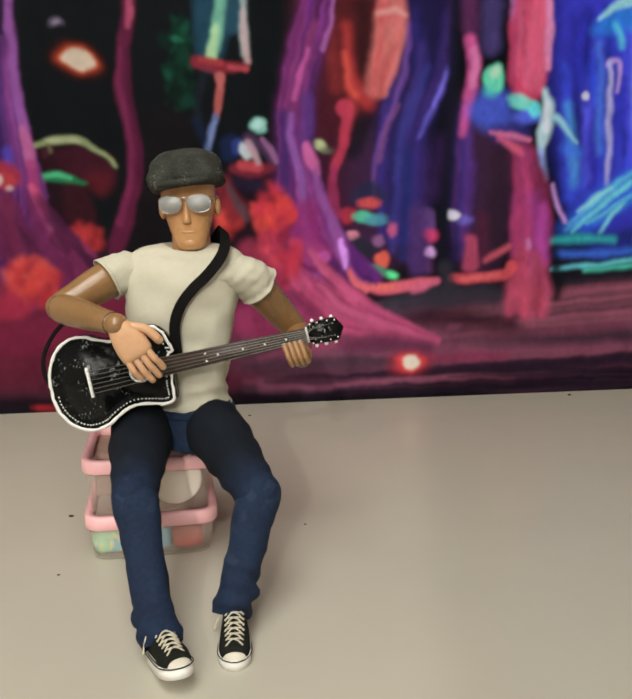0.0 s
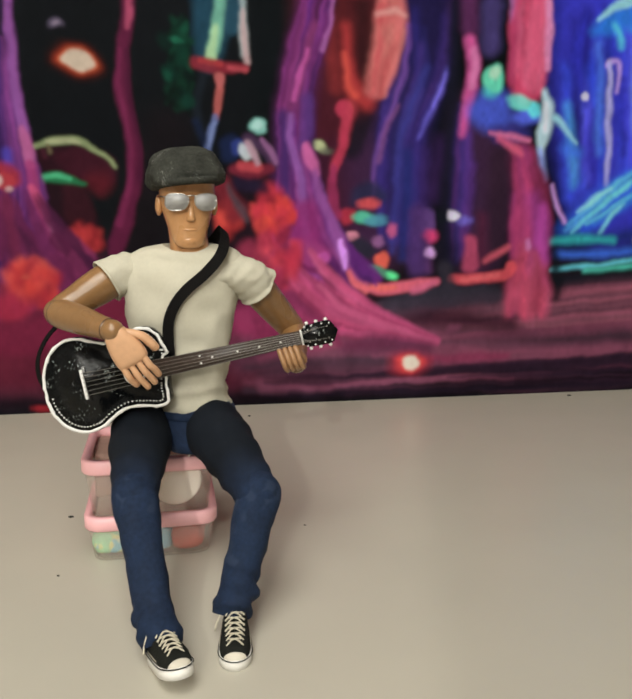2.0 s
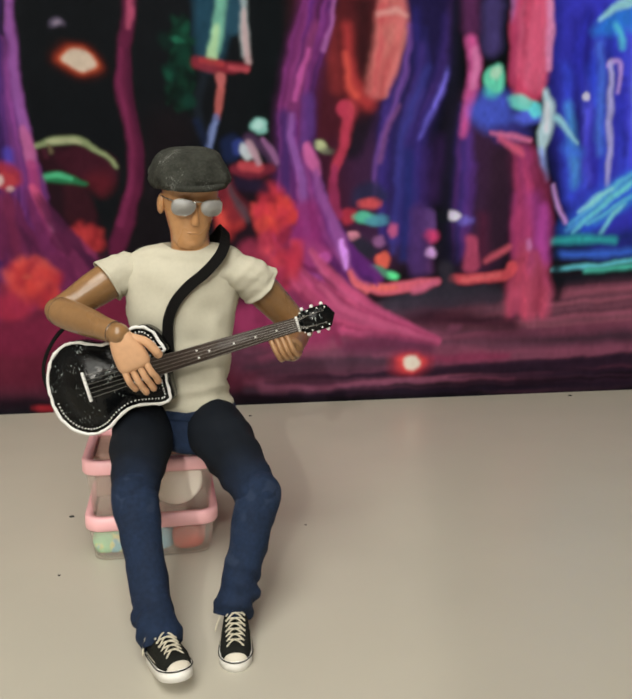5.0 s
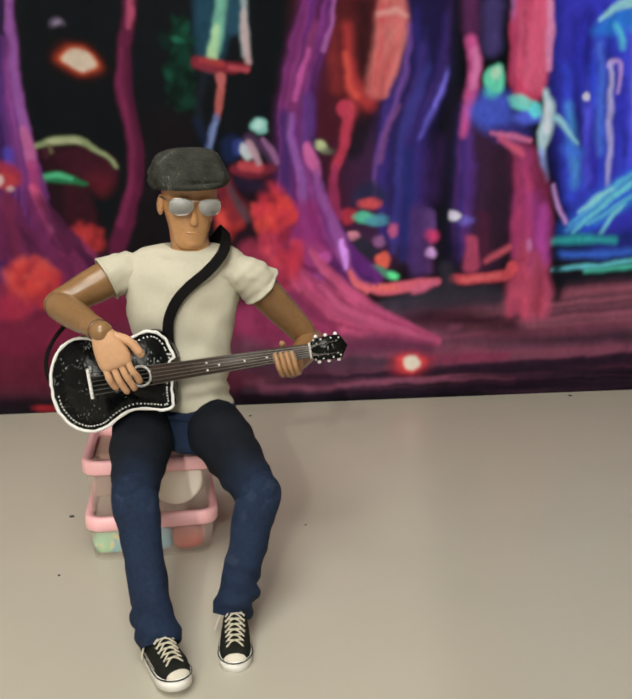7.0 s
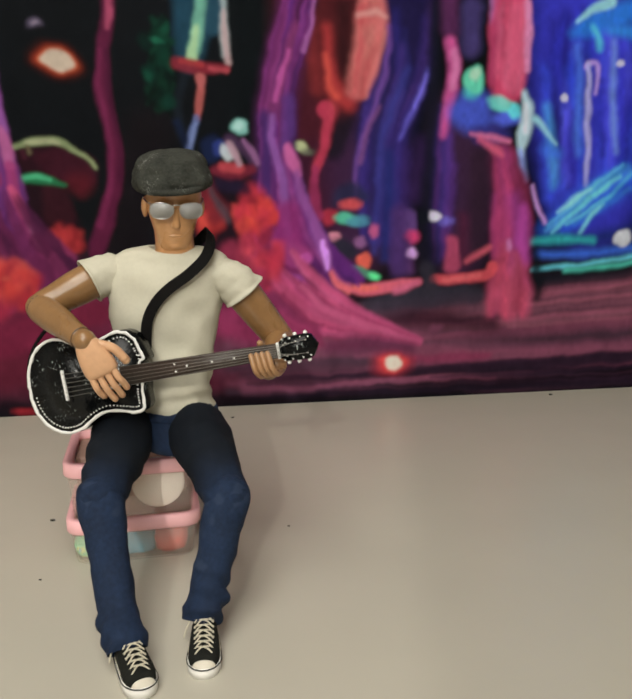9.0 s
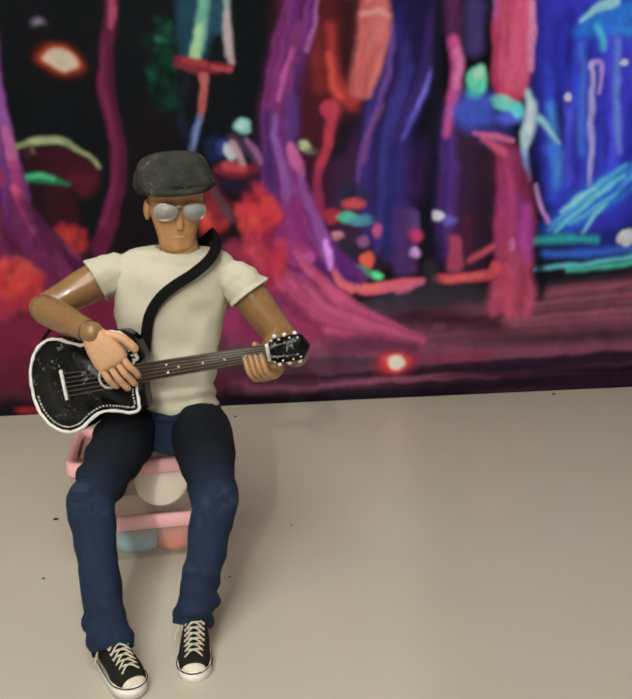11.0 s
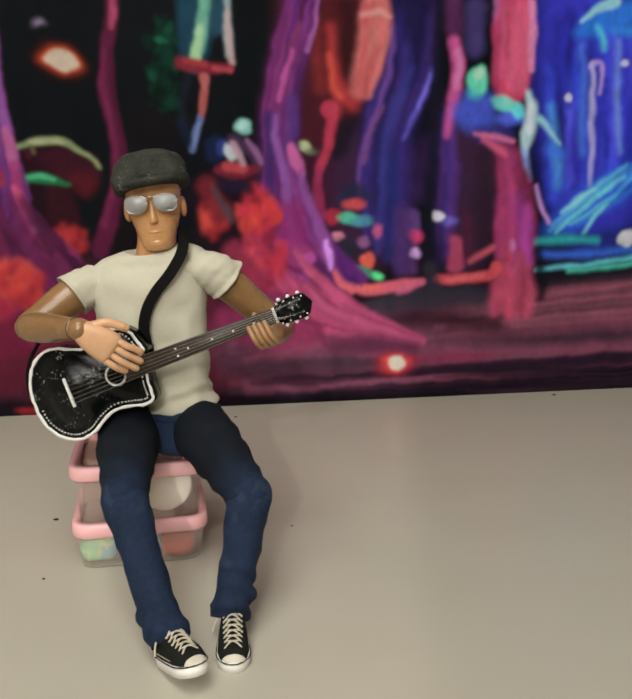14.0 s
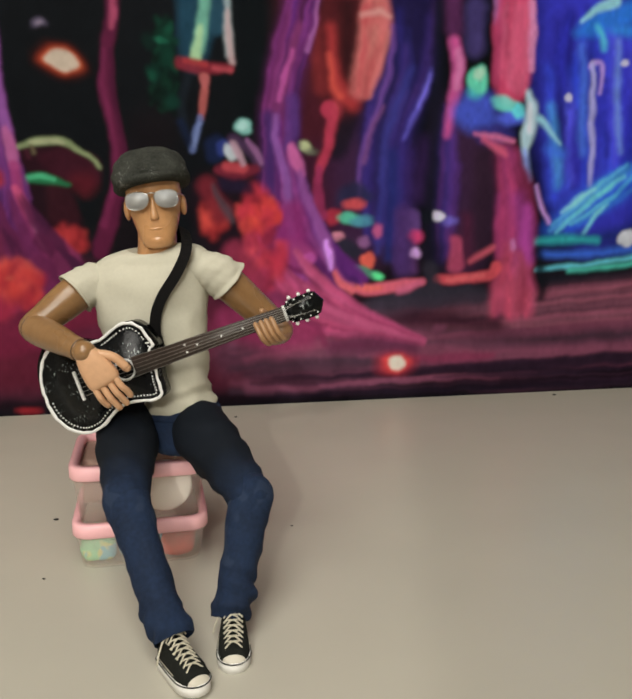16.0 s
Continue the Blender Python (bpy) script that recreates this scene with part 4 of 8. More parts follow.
    pr.blob("a61e28", 0.29, -30.14, 0.51, 1.31, 0.40, 0)
    pr.blob("310e09", 0.42, -24.55, 36.99, 2.82, 1.99, -14)
    pr.blob("912c15", 0.33, -24.55, 36.99, 2.29, 1.56, -14)
    pr.blob("c95b2f", 0.21, -24.46, 36.99, 1.89, 1.26, -14)
    pr.blob("d7c6a6", 0.17, -24.46, 36.99, 1.58, 1.08, -14)
    pr.blob("695b6e", 0.25, -26.54, 40.35, 0.69, 0.34, 0)
    pr.blob("988591", 0.16, -26.46, 40.31, 0.35, 0.17, 0)


# ---------------------------------------------------------------- clear boxes with pink rims
SEAT = pose(-0.1115, 0.4950, 0, 0, 0, 11.0)


def rounded_rect(hw, hd, r, n=6):
    out = []
    for cx, cy, a0 in ((hw - r, hd - r, 0), (-hw + r, hd - r, 90), (-hw + r, -hd + r, 180), (hw - r, -hd + r, 270)):
        for k in range(n + 1):
            a = radians(a0 + 90 * k / n)
            out.append((cx + r * math.cos(a), cy + r * math.sin(a)))
    return out


def storage_box(z0, h, hw, hd, mat, label):
    b = tagged(new("storage_box"), label, "storage box", group="stacked storage boxes")
    b.matrix_basis = SEAT @ pose(0, 0, z0)
    bm = bmesh.new()
    t = 0.0009
    loops = []
    for a, z in ((0.90, 0), (0.985, h - 0.004), (0.985 - t / hw, h - 0.004), (0.90 - t / hw, 0.0012)):
        loops.append([bm.verts.new((x * a, y * a, z)) for x, y in rounded_rect(hw, hd, 0.011)])
    n = len(loops[0])
    for l0, l1 in zip(loops, loops[1:]):
        for k in range(n):
            bm.faces.new((l0[k], l0[(k + 1) % n], l1[(k + 1) % n], l1[k]))
    bm.faces.new(loops[0])
    bm.faces.new(loops[-1])
    part("body", bm, mat, b, "clear frosted plastic tub").visible_shadow = False
    bm = bmesh.new()
    loops = []
    w = 0.0042
    for a, z in ((0, h - 0.0075), (0.0008, h - 0.0065), (0.0008, h + 0.0005), (-0.0004, h + 0.0015), (-w, h + 0.0015), (-w, h - 0.0075)):
        loops.append([bm.verts.new((x, y, z)) for x, y in rounded_rect(hw + a, hd + a, 0.011 + a)])
    loops.append(loops[0])
    for l0, l1 in zip(loops, loops[1:]):
        for k in range(n):
            bm.faces.new((l0[k], l0[(k + 1) % n], l1[(k + 1) % n], l1[k]))
    part("rim", bm, M_PINK, b, "glossy pink plastic rim")
    return b


def seat_boxes():
    made = []
    lo = storage_box(0.0, 0.0285, 0.0412, 0.040, M_HAZE, "clear plastic box with pink rim, filled with sweets, on the table")
    hi = storage_box(0.0302, 0.0353, 0.0412, 0.040, M_CLEAR, "clear plastic box with pink rim, stacked on another box")
    for name, mat, x, y, w, label in (("wrapper", M_GREEN, -0.027, -0.020, 0.010, "green printed paper packet seen through a clear box"),
                                      ("wrapper", M_BLUE, 0.000, -0.021, 0.013, "blue printed paper packet seen through a clear box"),
                                      ("wrapper", M_RED, 0.022, -0.022, 0.010, "red paper packet seen through a clear box")):
        bm = loft(bmesh.new(), [(0, 0, 0, w * 0.7, 0.007), (0.001, 0, 0, w, 0.010), (0.010, 0, 0, w * 1.08, 0.011), (0.018, 0.001, 0, w * 0.9, 0.009), (0.020, 0.001, 0, w * 0.5, 0.004)], segs=28, steps=4, power=3.2, rough=0.0022, seed=x * 900)
        o = tagged(part(name, bm, mat), label, "packet")
        o.matrix_basis = SEAT @ pose(x, y, 0.0016, 0, 0, random.uniform(-6, 6))
        made.append(o)
    bm = bmesh.new()
    bmesh.ops.create_cone(bm, cap_ends=True, segments=48, radius1=0.0165, radius2=0.0165, depth=0.004)
    o = tagged(part("disc", bevel(bm, 0.0015), M_CREAM), "round cream plastic disc inside a clear box", "disc")
    o.matrix_basis = SEAT @ pose(0.016, -0.0325, 0.0500, 88, 0, 0)
    made.append(o)
    bm = bevel(box(bmesh.new(), -0.0365, 0.034, -0.010, 0.034, 0, 0.030), 0.002)
    o = tagged(part("card", bm, M_BROWN), "brown card packet inside the upper clear box", "packet")
    o.matrix_basis = SEAT @ pose(0, 0.002, 0.0318)
    return made + [o, lo, hi]


# ---------------------------------------------------------------- the doll


def figure():
    """A jointed doll; each rigid piece is keyed on its own."""
    doll = tagged(new("doll"), "jointed brown doll in white t-shirt, jeans and grey cap, seated", "doll")
    doll.location = (-0.09, 0.49, 0)
    f = {}
    # torso, origin at the waist
    sh = bmesh.new()
    loft(sh, [(-0.0015, -0.001, 0, 0.0200, 0.0160), (-0.0015, -0.001, 0, 0.0222, 0.0178), (0.0005, -0.001, 0, 0.0222, 0.0178), (0.006, -0.0015, 0, 0.0205, 0.0168), (0.017, -0.003, 0, 0.0220, 0.0165), (0.032, -0.006, 0, 0.0262, 0.0175),
              (0.048, -0.0085, 0, 0.0315, 0.0190), (0.068, -0.008, 0, 0.0345, 0.0200), (0.082, -0.006, 0.001, 0.0368, 0.0188), (0.090, -0.005, 0.002, 0.0355, 0.0166),
              (0.0960, -0.004, 0.002, 0.0285, 0.0146), (0.0985, -0.0035, 0.002, 0.0180, 0.0134), (0.0990, -0.0035, 0.002, 0.0142, 0.0128), (0.0970, -0.0035, 0.002, 0.0132, 0.0120)], segs=56, steps=5, power=2.3, rough=0.0017, ripple=lambda th, z: 0.0009 * math.sin(z * 700 + 1.5 * math.sin(2 * th)) * max(0, 1 - abs(z - 0.010) / 0.012) + 0.0005 * math.sin(z * 260 + 3 * math.sin(th) + 2 * th))
    for v in sh.verts:
        if v.co.z > 0.085 and v.co.y < 0.002:
            v.co.z -= 0.0042 * min(1, (v.co.z - 0.085) / 0.010) * min(1, (0.002 - v.co.y) / 0.012) * max(0, 1 - (v.co.x / 0.02) ** 2)
    f["torso"] = torso = part("torso", sh, M_SHIRT, doll, "white cotton t-shirt")
    f["neck"] = part("neck", loft(bmesh.new(), [(0.006, 0, 0, 0.006, 0.006), (0.002, 0, 0, 0.0112, 0.0112), (-0.012, 0, 0, 0.0114, 0.0114), (-0.022, 0, 0, 0.0124, 0.0122), (-0.030, 0, 0, 0.0128, 0.0120)], segs=28), M_FACE, doll, "tan vinyl neck")
    strap = [(-0.030, 0.020, 0.058), (-0.010, 0.0235, 0.078), (0.0090, 0.0185, 0.0985), (0.0172, 0.0040, 0.1075), (0.0207, -0.0120, 0.1010), (0.0190, -0.0195, 0.0925), (0.0115, -0.0225, 0.0824), (0.0025, -0.0238, 0.0736), (-0.0042, -0.0240, 0.0646), (-0.0080, -0.0235, 0.0541), (-0.0082, -0.0225, 0.0435), (-0.0070, -0.0215, 0.0320)]
    flat = [(-0.2, 1, 0.2), (0, 1, 0.3), (0.3, 0.8, 0.6), (0.7, 0.1, 0.8), (0.6, -0.6, 0.7), (0.15, -1, 0.4), (0, -1, 0.2), (-0.1, -1, 0.15), (-0.15, -1, 0), (-0.1, -1, -0.1), (0, -1, -0.1), (0, -1, -0.1)]
    f["strap"] = part("strap", ribbon(bmesh.new(), strap, 0.0063, 0.0009, flat), M_STRAP, torso, smooth=False, label="black webbing guitar strap across the chest")
    pel = bmesh.new()
    loft(pel, [(-0.0285, 0, -0.004, 0.010, 0.012), (-0.0255, 0, -0.003, 0.0215, 0.018), (-0.016, 0, -0.001, 0.0262, 0.0205), (-0.004, 0, 0, 0.0222, 0.0180), (0.002, 0, 0, 0.0198, 0.0160)], segs=32, power=2.3, rough=0.0008)
    f["pelvis"] = p = part("pelvis", pel, M_DENIM, doll, "blue denim jeans waist")
    p.location = (0.0170, -0.028, 0.1015)
    part("waistband", loft(bmesh.new(), [(-0.0065, 0, 0, 0.0232, 0.0190), (-0.006, 0, 0, 0.0238, 0.0196), (-0.001, 0, 0, 0.0222, 0.0182), (-0.0005, 0, 0, 0.0215, 0.0175)], segs=40, steps=2, power=2.3, rough=0.0004), M_DENIM, p, "denim waistband")
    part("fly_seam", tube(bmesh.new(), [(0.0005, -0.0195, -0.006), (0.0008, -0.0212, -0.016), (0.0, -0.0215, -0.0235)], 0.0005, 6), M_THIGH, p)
    for x, dx, dz in ((-0.002, -0.002, -0.004), (0.001, 0.001, -0.005), (0.003, -0.001, -0.004), (0.005, 0.002, -0.0045), (0.007, 0.003, -0.003)):
        part("loose_thread", tube(bmesh.new(), [(x, -0.0185, -0.0240), (x + dx * 0.4, -0.0200, -0.0245 + dz * 0.5), (x + dx, -0.0195, -0.0250 + dz)], 0.00018, 5, 2), M_LACE, p)
    f["head"] = head(doll)
    for s, k in (("r", -1), ("l", 1)):
        e = 0.061 if s == "l" else 0.046
        arm = part("upper_arm", loft(bmesh.new(), [(0.002, 0, 0, 0.003, 0.003), (0.0, 0, 0, 0.007, 0.007), (-0.010, 0, 0, 0.0105, 0.0105), (-0.024, 0, 0, 0.0106, 0.0105), (-e + 0.008, 0, 0, 0.0090, 0.009), (-e, 0, 0, 0.0084, 0.0084), (-e - 0.006, 0, 0, 0.0055, 0.0055), (-e - 0.008, 0, 0, 0.001, 0.001)], segs=28), M_SKIN, doll)
        part("sleeve", loft(bmesh.new(), [(0.0150, k * -0.013, 0, 0.003, 0.004), (0.0135, k * -0.011, 0, 0.0085, 0.0095), (0.006, k * -0.0060, 0, 0.0122, 0.0122), (-0.003, k * -0.001, 0, 0.0124, 0.0124), (-0.0120, 0, 0, 0.0128, 0.0130), (-0.0148, 0, 0, 0.0139, 0.0138), (-0.0153, 0, 0, 0.0130, 0.0128), (-0.011, 0, 0, 0.0106, 0.0104)], segs=48, steps=5, rough=0.0019, seed=k * 3.0, ripple=lambda th, z, k=k: 0.0005 * math.sin(5 * th + k) * min(1, max(0, -z / 0.012)) + 0.0003 * math.sin(z * 900 + 3 * math.sin(th))), M_SHIRT, arm, "white cotton sleeve")
        f["arm_" + s] = arm
        fore = part("forearm", loft(bmesh.new(), [(0.0085, 0, 0, 0.001, 0.001), (0.0065, 0, 0, 0.0055, 0.0055), (0.0, 0, 0, 0.0082, 0.0082), (-0.012, 0, 0, 0.0088, 0.0086), (-0.028, 0, 0, 0.0080, 0.0078), (-0.042, 0, 0, 0.0066, 0.0064), (-0.050, 0, 0, 0.0063, 0.0060), (-0.0515, 0, 0, 0.0048, 0.0048)], segs=28), M_SKIN, doll)
        part("wrist_joint", ball(bmesh.new(), (0, 0, -0.0545), 0.0062), M_SKIN, fore)
        part("joint_gap", tube(bmesh.new(), [(0.0061 * math.cos(a), 0.0059 * math.sin(a), -0.0508) for a in [2 * math.pi * i / 20 for i in range(21)]], 0.00028, 5, 1), M_FRET, fore, "dark gap at the wrist joint")
        part("elbow_gap", tube(bmesh.new(), [(0.0083 * math.cos(a), 0.0083 * math.sin(a), -0.0015) for a in [2 * math.pi * i / 20 for i in range(21)]], 0.0003, 5, 1), M_FRET, fore, "dark gap at the elbow joint")
        f["fore_" + s] = fore
    f["palm_r"] = strumming_palm(doll)
    f["palm_l"] = gripping_palm(doll)
    for s, k in (("r", -1), ("l", 1)):
        thigh = loft(bmesh.new(), [(0.015, 0, 0, 0.006, 0.006), (0.011, 0, 0, 0.0140, 0.0135), (0.0, 0, 0, 0.0180, 0.0178), (-0.018, 0, 0, 0.0178, 0.0178), (-0.040, 0, 0, 0.0150, 0.0150), (-0.058, 0, 0, 0.0130, 0.0130), (-0.070, 0, 0, 0.0121, 0.0120), (-0.078, 0, 0, 0.0085, 0.0085), (-0.081, 0, 0, 0.003, 0.003)], segs=36, steps=4, rough=0.0014, seed=k * 5.0, ripple=lambda th, z, k=k: 0.0005 * math.sin(z * 330 + 2.2 * math.sin(th + k)) * (1 + math.sin(2 * th)))
        f["thigh_" + s] = part("thigh", thigh, M_THIGH, doll, "blue denim jeans thigh with painted shade")
        ln = 0.067 if s == "r" else 0.053
        fold = lambda th, z, q=-ln + 0.020, k=k: (0.0012 * math.sin(z * 620 + 2.2 * math.sin(th + k) + 1.3 * math.sin(2 * th)) * (0.6 + 0.4 * math.sin(th * 1.0 + 2 * k)) * min(1, (q - z) / 0.012) if z < q else 0.0004 * math.sin(z * 420 + 2.4 * math.sin(th)) * math.sin(th * 2 + k))
        shin = loft(bmesh.new(), [(0.013, 0, 0, 0.004, 0.004), (0.009, 0, 0, 0.0090, 0.0090), (0.0, 0, 0, 0.0117, 0.0117), (-0.020, 0, 0, 0.0108, 0.0108), (-0.036, 0, 0, 0.0098, 0.0098), (-ln + 0.010, 0, 0, 0.0096, 0.0098), (-ln + 0.003, 0.0006 * k, 0, 0.0106, 0.0110), (-ln - 0.001, 0, 0, 0.0098, 0.0106), (-ln - 0.005, -0.0004 * k, 0.001, 0.0104, 0.0112), (-ln - 0.0095, 0, 0.0015, 0.0096, 0.0106), (-ln - 0.0100, 0, 0.001, 0.0088, 0.0092), (-ln - 0.006, 0, 0.001, 0.0085, 0.0085)], segs=44, steps=5, rough=0.0013, seed=k * 9.0, ripple=fold)
        f["shin_" + s] = part("shin", shin, M_DENIM, doll, "blue denim jeans leg with crumpled cuff")
        f["shoe_" + s] = shoe(doll)
    return f


def head(doll):
    h = part("head", loft(bmesh.new(), [(-0.0245, 0, -0.010, 0.001, 0.001), (-0.0235, 0, -0.0095, 0.0070, 0.0055), (-0.019, 0, -0.006, 0.0100, 0.0100), (-0.010, 0, -0.003, 0.0128, 0.0130), (0.0, 0, -0.0005, 0.0155, 0.0152), (0.010, 0, 0, 0.0162, 0.0165), (0.020, 0, 0.001, 0.0150, 0.0155), (0.027, 0, 0.002, 0.009, 0.010), (0.0285, 0, 0.002, 0.001, 0.001)], segs=32, power=2.2), M_FACE, doll, "plain tan vinyl head")
    bm = bmesh.new()
    loft(bm, [(-0.0080, 0, -0.0150, 0.0020, 0.0020), (-0.0065, 0, -0.0162, 0.0027, 0.0030), (-0.001, 0, -0.0155, 0.0017, 0.0022), (0.005, 0, -0.0150, 0.0014, 0.0012)], segs=16)
    part("nose", bm, M_FACE, h)
    part("chin", ball(bmesh.new(), (0, -0.0125, -0.0195), (0.0062, 0.0040, 0.0040)), M_FACE, h)
    part("mouth", ball(bmesh.new(), (0, -0.0150, -0.0128), (0.0046, 0.0016, 0.0012)), M_FACE, h)
    for k in (-1, 1):
        part("ear", ball(bmesh.new(), (k * 0.0163, 0.001, -0.001), (0.0022, 0.0042, 0.0062)), M_FACE, h)
    cap = bmesh.new()
    loft(cap, [(0.0075, 0, 0.001, 0.0185, 0.0190), (0.0080, 0, 0.000, 0.0222, 0.0225), (0.0105, 0, -0.001, 0.0240, 0.0245), (0.0145, 0, -0.001, 0.0242, 0.0245), (0.0195, 0, 0.000, 0.0228, 0.0230), (0.0240, 0, 0.001, 0.0205, 0.0205), (0.0278, 0, 0.002, 0.0165, 0.0165), (0.0298, 0, 0.002, 0.0100, 0.0100), (0.0303, 0, 0.002, 0.001, 0.001)], segs=72, steps=5, power=2.2, rough=0.0022)
    for v in cap.verts:
        v.co += Vector((v.co.x, v.co.y, 0.3 * v.co.z)).normalized() * noise.noise(v.co * 900) * 0.0006
    brim = []
    for k in range(13):
        a = radians(200 + 140 * k / 12)
        brim.append((0.0205 * math.cos(a), 0.030 * math.sin(a) * 0.93 - 0.001))
    for k in range(12, -1, -1):
        a = radians(200 + 140 * k / 12)
        brim.append((0.017 * math.cos(a), 0.016 * math.sin(a)))
    bmesh.ops.scale(cap, verts=cap.verts, vec=(0.93, 0.97, 1.0))
    bmesh.ops.rotate(cap, verts=cap.verts, cent=(0, 0.010, 0.010), matrix=Matrix.Rotation(radians(-12), 3, "X"))
    bmesh.ops.rotate(cap, verts=cap.verts, cent=(0, 0.0, 0.012), matrix=Matrix.Rotation(radians(-5), 3, "Y"))
    c = part("cap", cap, M_CAP, h, "dark grey speckled wool flat cap")
    bm = bevel(slab(bmesh.new(), brim, 0.0095, 0.0125), 0.0008)
    bmesh.ops.rotate(bm, verts=bm.verts, cent=(0, 0.010, 0.010), matrix=Matrix.Rotation(radians(-9), 3, "X"))
    bmesh.ops.rotate(bm, verts=bm.verts, cent=(0, 0.0, 0.012), matrix=Matrix.Rotation(radians(-5), 3, "Y"))
    part("cap_brim", bm, M_CAP, h, "short stiff grey brim")
    for k in (-1, 1):
        outline = []
        for i in range(32):
            a = 2 * math.pi * i / 32
            x = 0.0066 * math.copysign(abs(math.cos(a)) ** 0.8, math.cos(a))
            y = (0.0036 if math.sin(a) > 0 else 0.0062) * math.copysign(abs(math.sin(a)) ** 0.8, math.sin(a))
            outline.append((x + (0.0011 * k * math.sin(a) if math.sin(a) < 0 else 0) * -1, y))
        m = pose(k * 0.0080, -0.0186, 0.0048, 90 + 4, 0, k * 12)
        bm = slab(bmesh.new(), outline, 0, 0.0006)
        bmesh.ops.transform(bm, matrix=m, verts=bm.verts)
        part("lens", bm, M_MIRROR, h, "silver mirrored sunglass lens")
        bm = tube(bmesh.new(), [(x, y, 0.0004) for x, y in outline + outline[:1]], 0.00035, 6, 1)
        bmesh.ops.transform(bm, matrix=m, verts=bm.verts)
        part("lens_rim", bm, M_STEEL, h, "thin silver wire rim")
        part("temple", tube(bmesh.new(), [(k * 0.0128, -0.0170, 0.0062), (k * 0.0160, -0.008, 0.0052), (k * 0.0172, 0.002, 0.004)], 0.0004, 6), M_STEEL, h)
    part("nose_bridge", tube(bmesh.new(), [(-0.003, -0.0195, 0.0068), (0, -0.0202, 0.0074), (0.003, -0.0195, 0.0068)], 0.0004, 6), M_STEEL, h)
    return h


def finger(bm, pts, r):
    tube(bm, pts, r, 10, 4)
    ball(bm, pts[-1], r * 1.0, 10, 6)
    return bm


def strumming_palm(doll):
    """Flat relaxed palm, fingers towards -z, back of it to the viewer (-y)."""
    bm = loft(bmesh.new(), [(0.001, 0, 0, 0.004, 0.004), (-0.001, 0, 0, 0.0060, 0.0048), (-0.008, 0, 0, 0.0082, 0.0050), (-0.016, 0, 0, 0.0092, 0.0046), (-0.020, 0, 0, 0.0086, 0.0038), (-0.0215, 0, 0, 0.006, 0.002)], segs=24, power=2.6)
    for i, (x, ln) in enumerate(((-0.0062, 0.0140), (-0.0021, 0.0182), (0.0021, 0.0178), (0.0060, 0.0150))):
        finger(bm, [(x, 0, -0.015), (x * 1.08, -0.0014, -0.018 - ln * 0.45), (x * 1.16, 0.0006, -0.018 - ln * 0.75), (x * 1.10, 0.0026, -0.018 - ln)], 0.0019)
    finger(bm, [(0.005, 0.0, -0.004), (0.0112, 0.001, -0.010), (0.0135, 0.0025, -0.0190)], 0.0025)
    return part("palm", bm, M_PALM, doll, "pale vinyl palm with spread fingers")


def gripping_palm(doll):
    """Four fingers round the guitar's neck; x along the neck, z towards the viewer."""
    bm = bmesh.new()
    for i in range(4):
        x = -0.0066 + i * 0.0046
        finger(bm, [(x + 0.003, -0.010, -0.016), (x + 0.0022, -0.0115, -0.004), (x + 0.001, -0.006, 0.0028), (x, 0.0005 + (i % 2) * 0.001, 0.0030), (x - 0.0008, 0.0050, 0.0022)], 0.0023)
    ball(bm, (0.004, -0.006, -0.016), (0.0105, 0.0085, 0.0058))
    finger(bm, [(0.004, -0.002, -0.018), (0.0, 0.008, -0.012), (-0.001, 0.0125, -0.005)], 0.0026)
    bmesh.ops.scale(bm, verts=bm.verts, vec=(0.68, 0.74, 0.84))
    return part("palm", bm, M_PALM_SHADE, doll, "pale vinyl palm with painted shade, curled round the guitar neck")


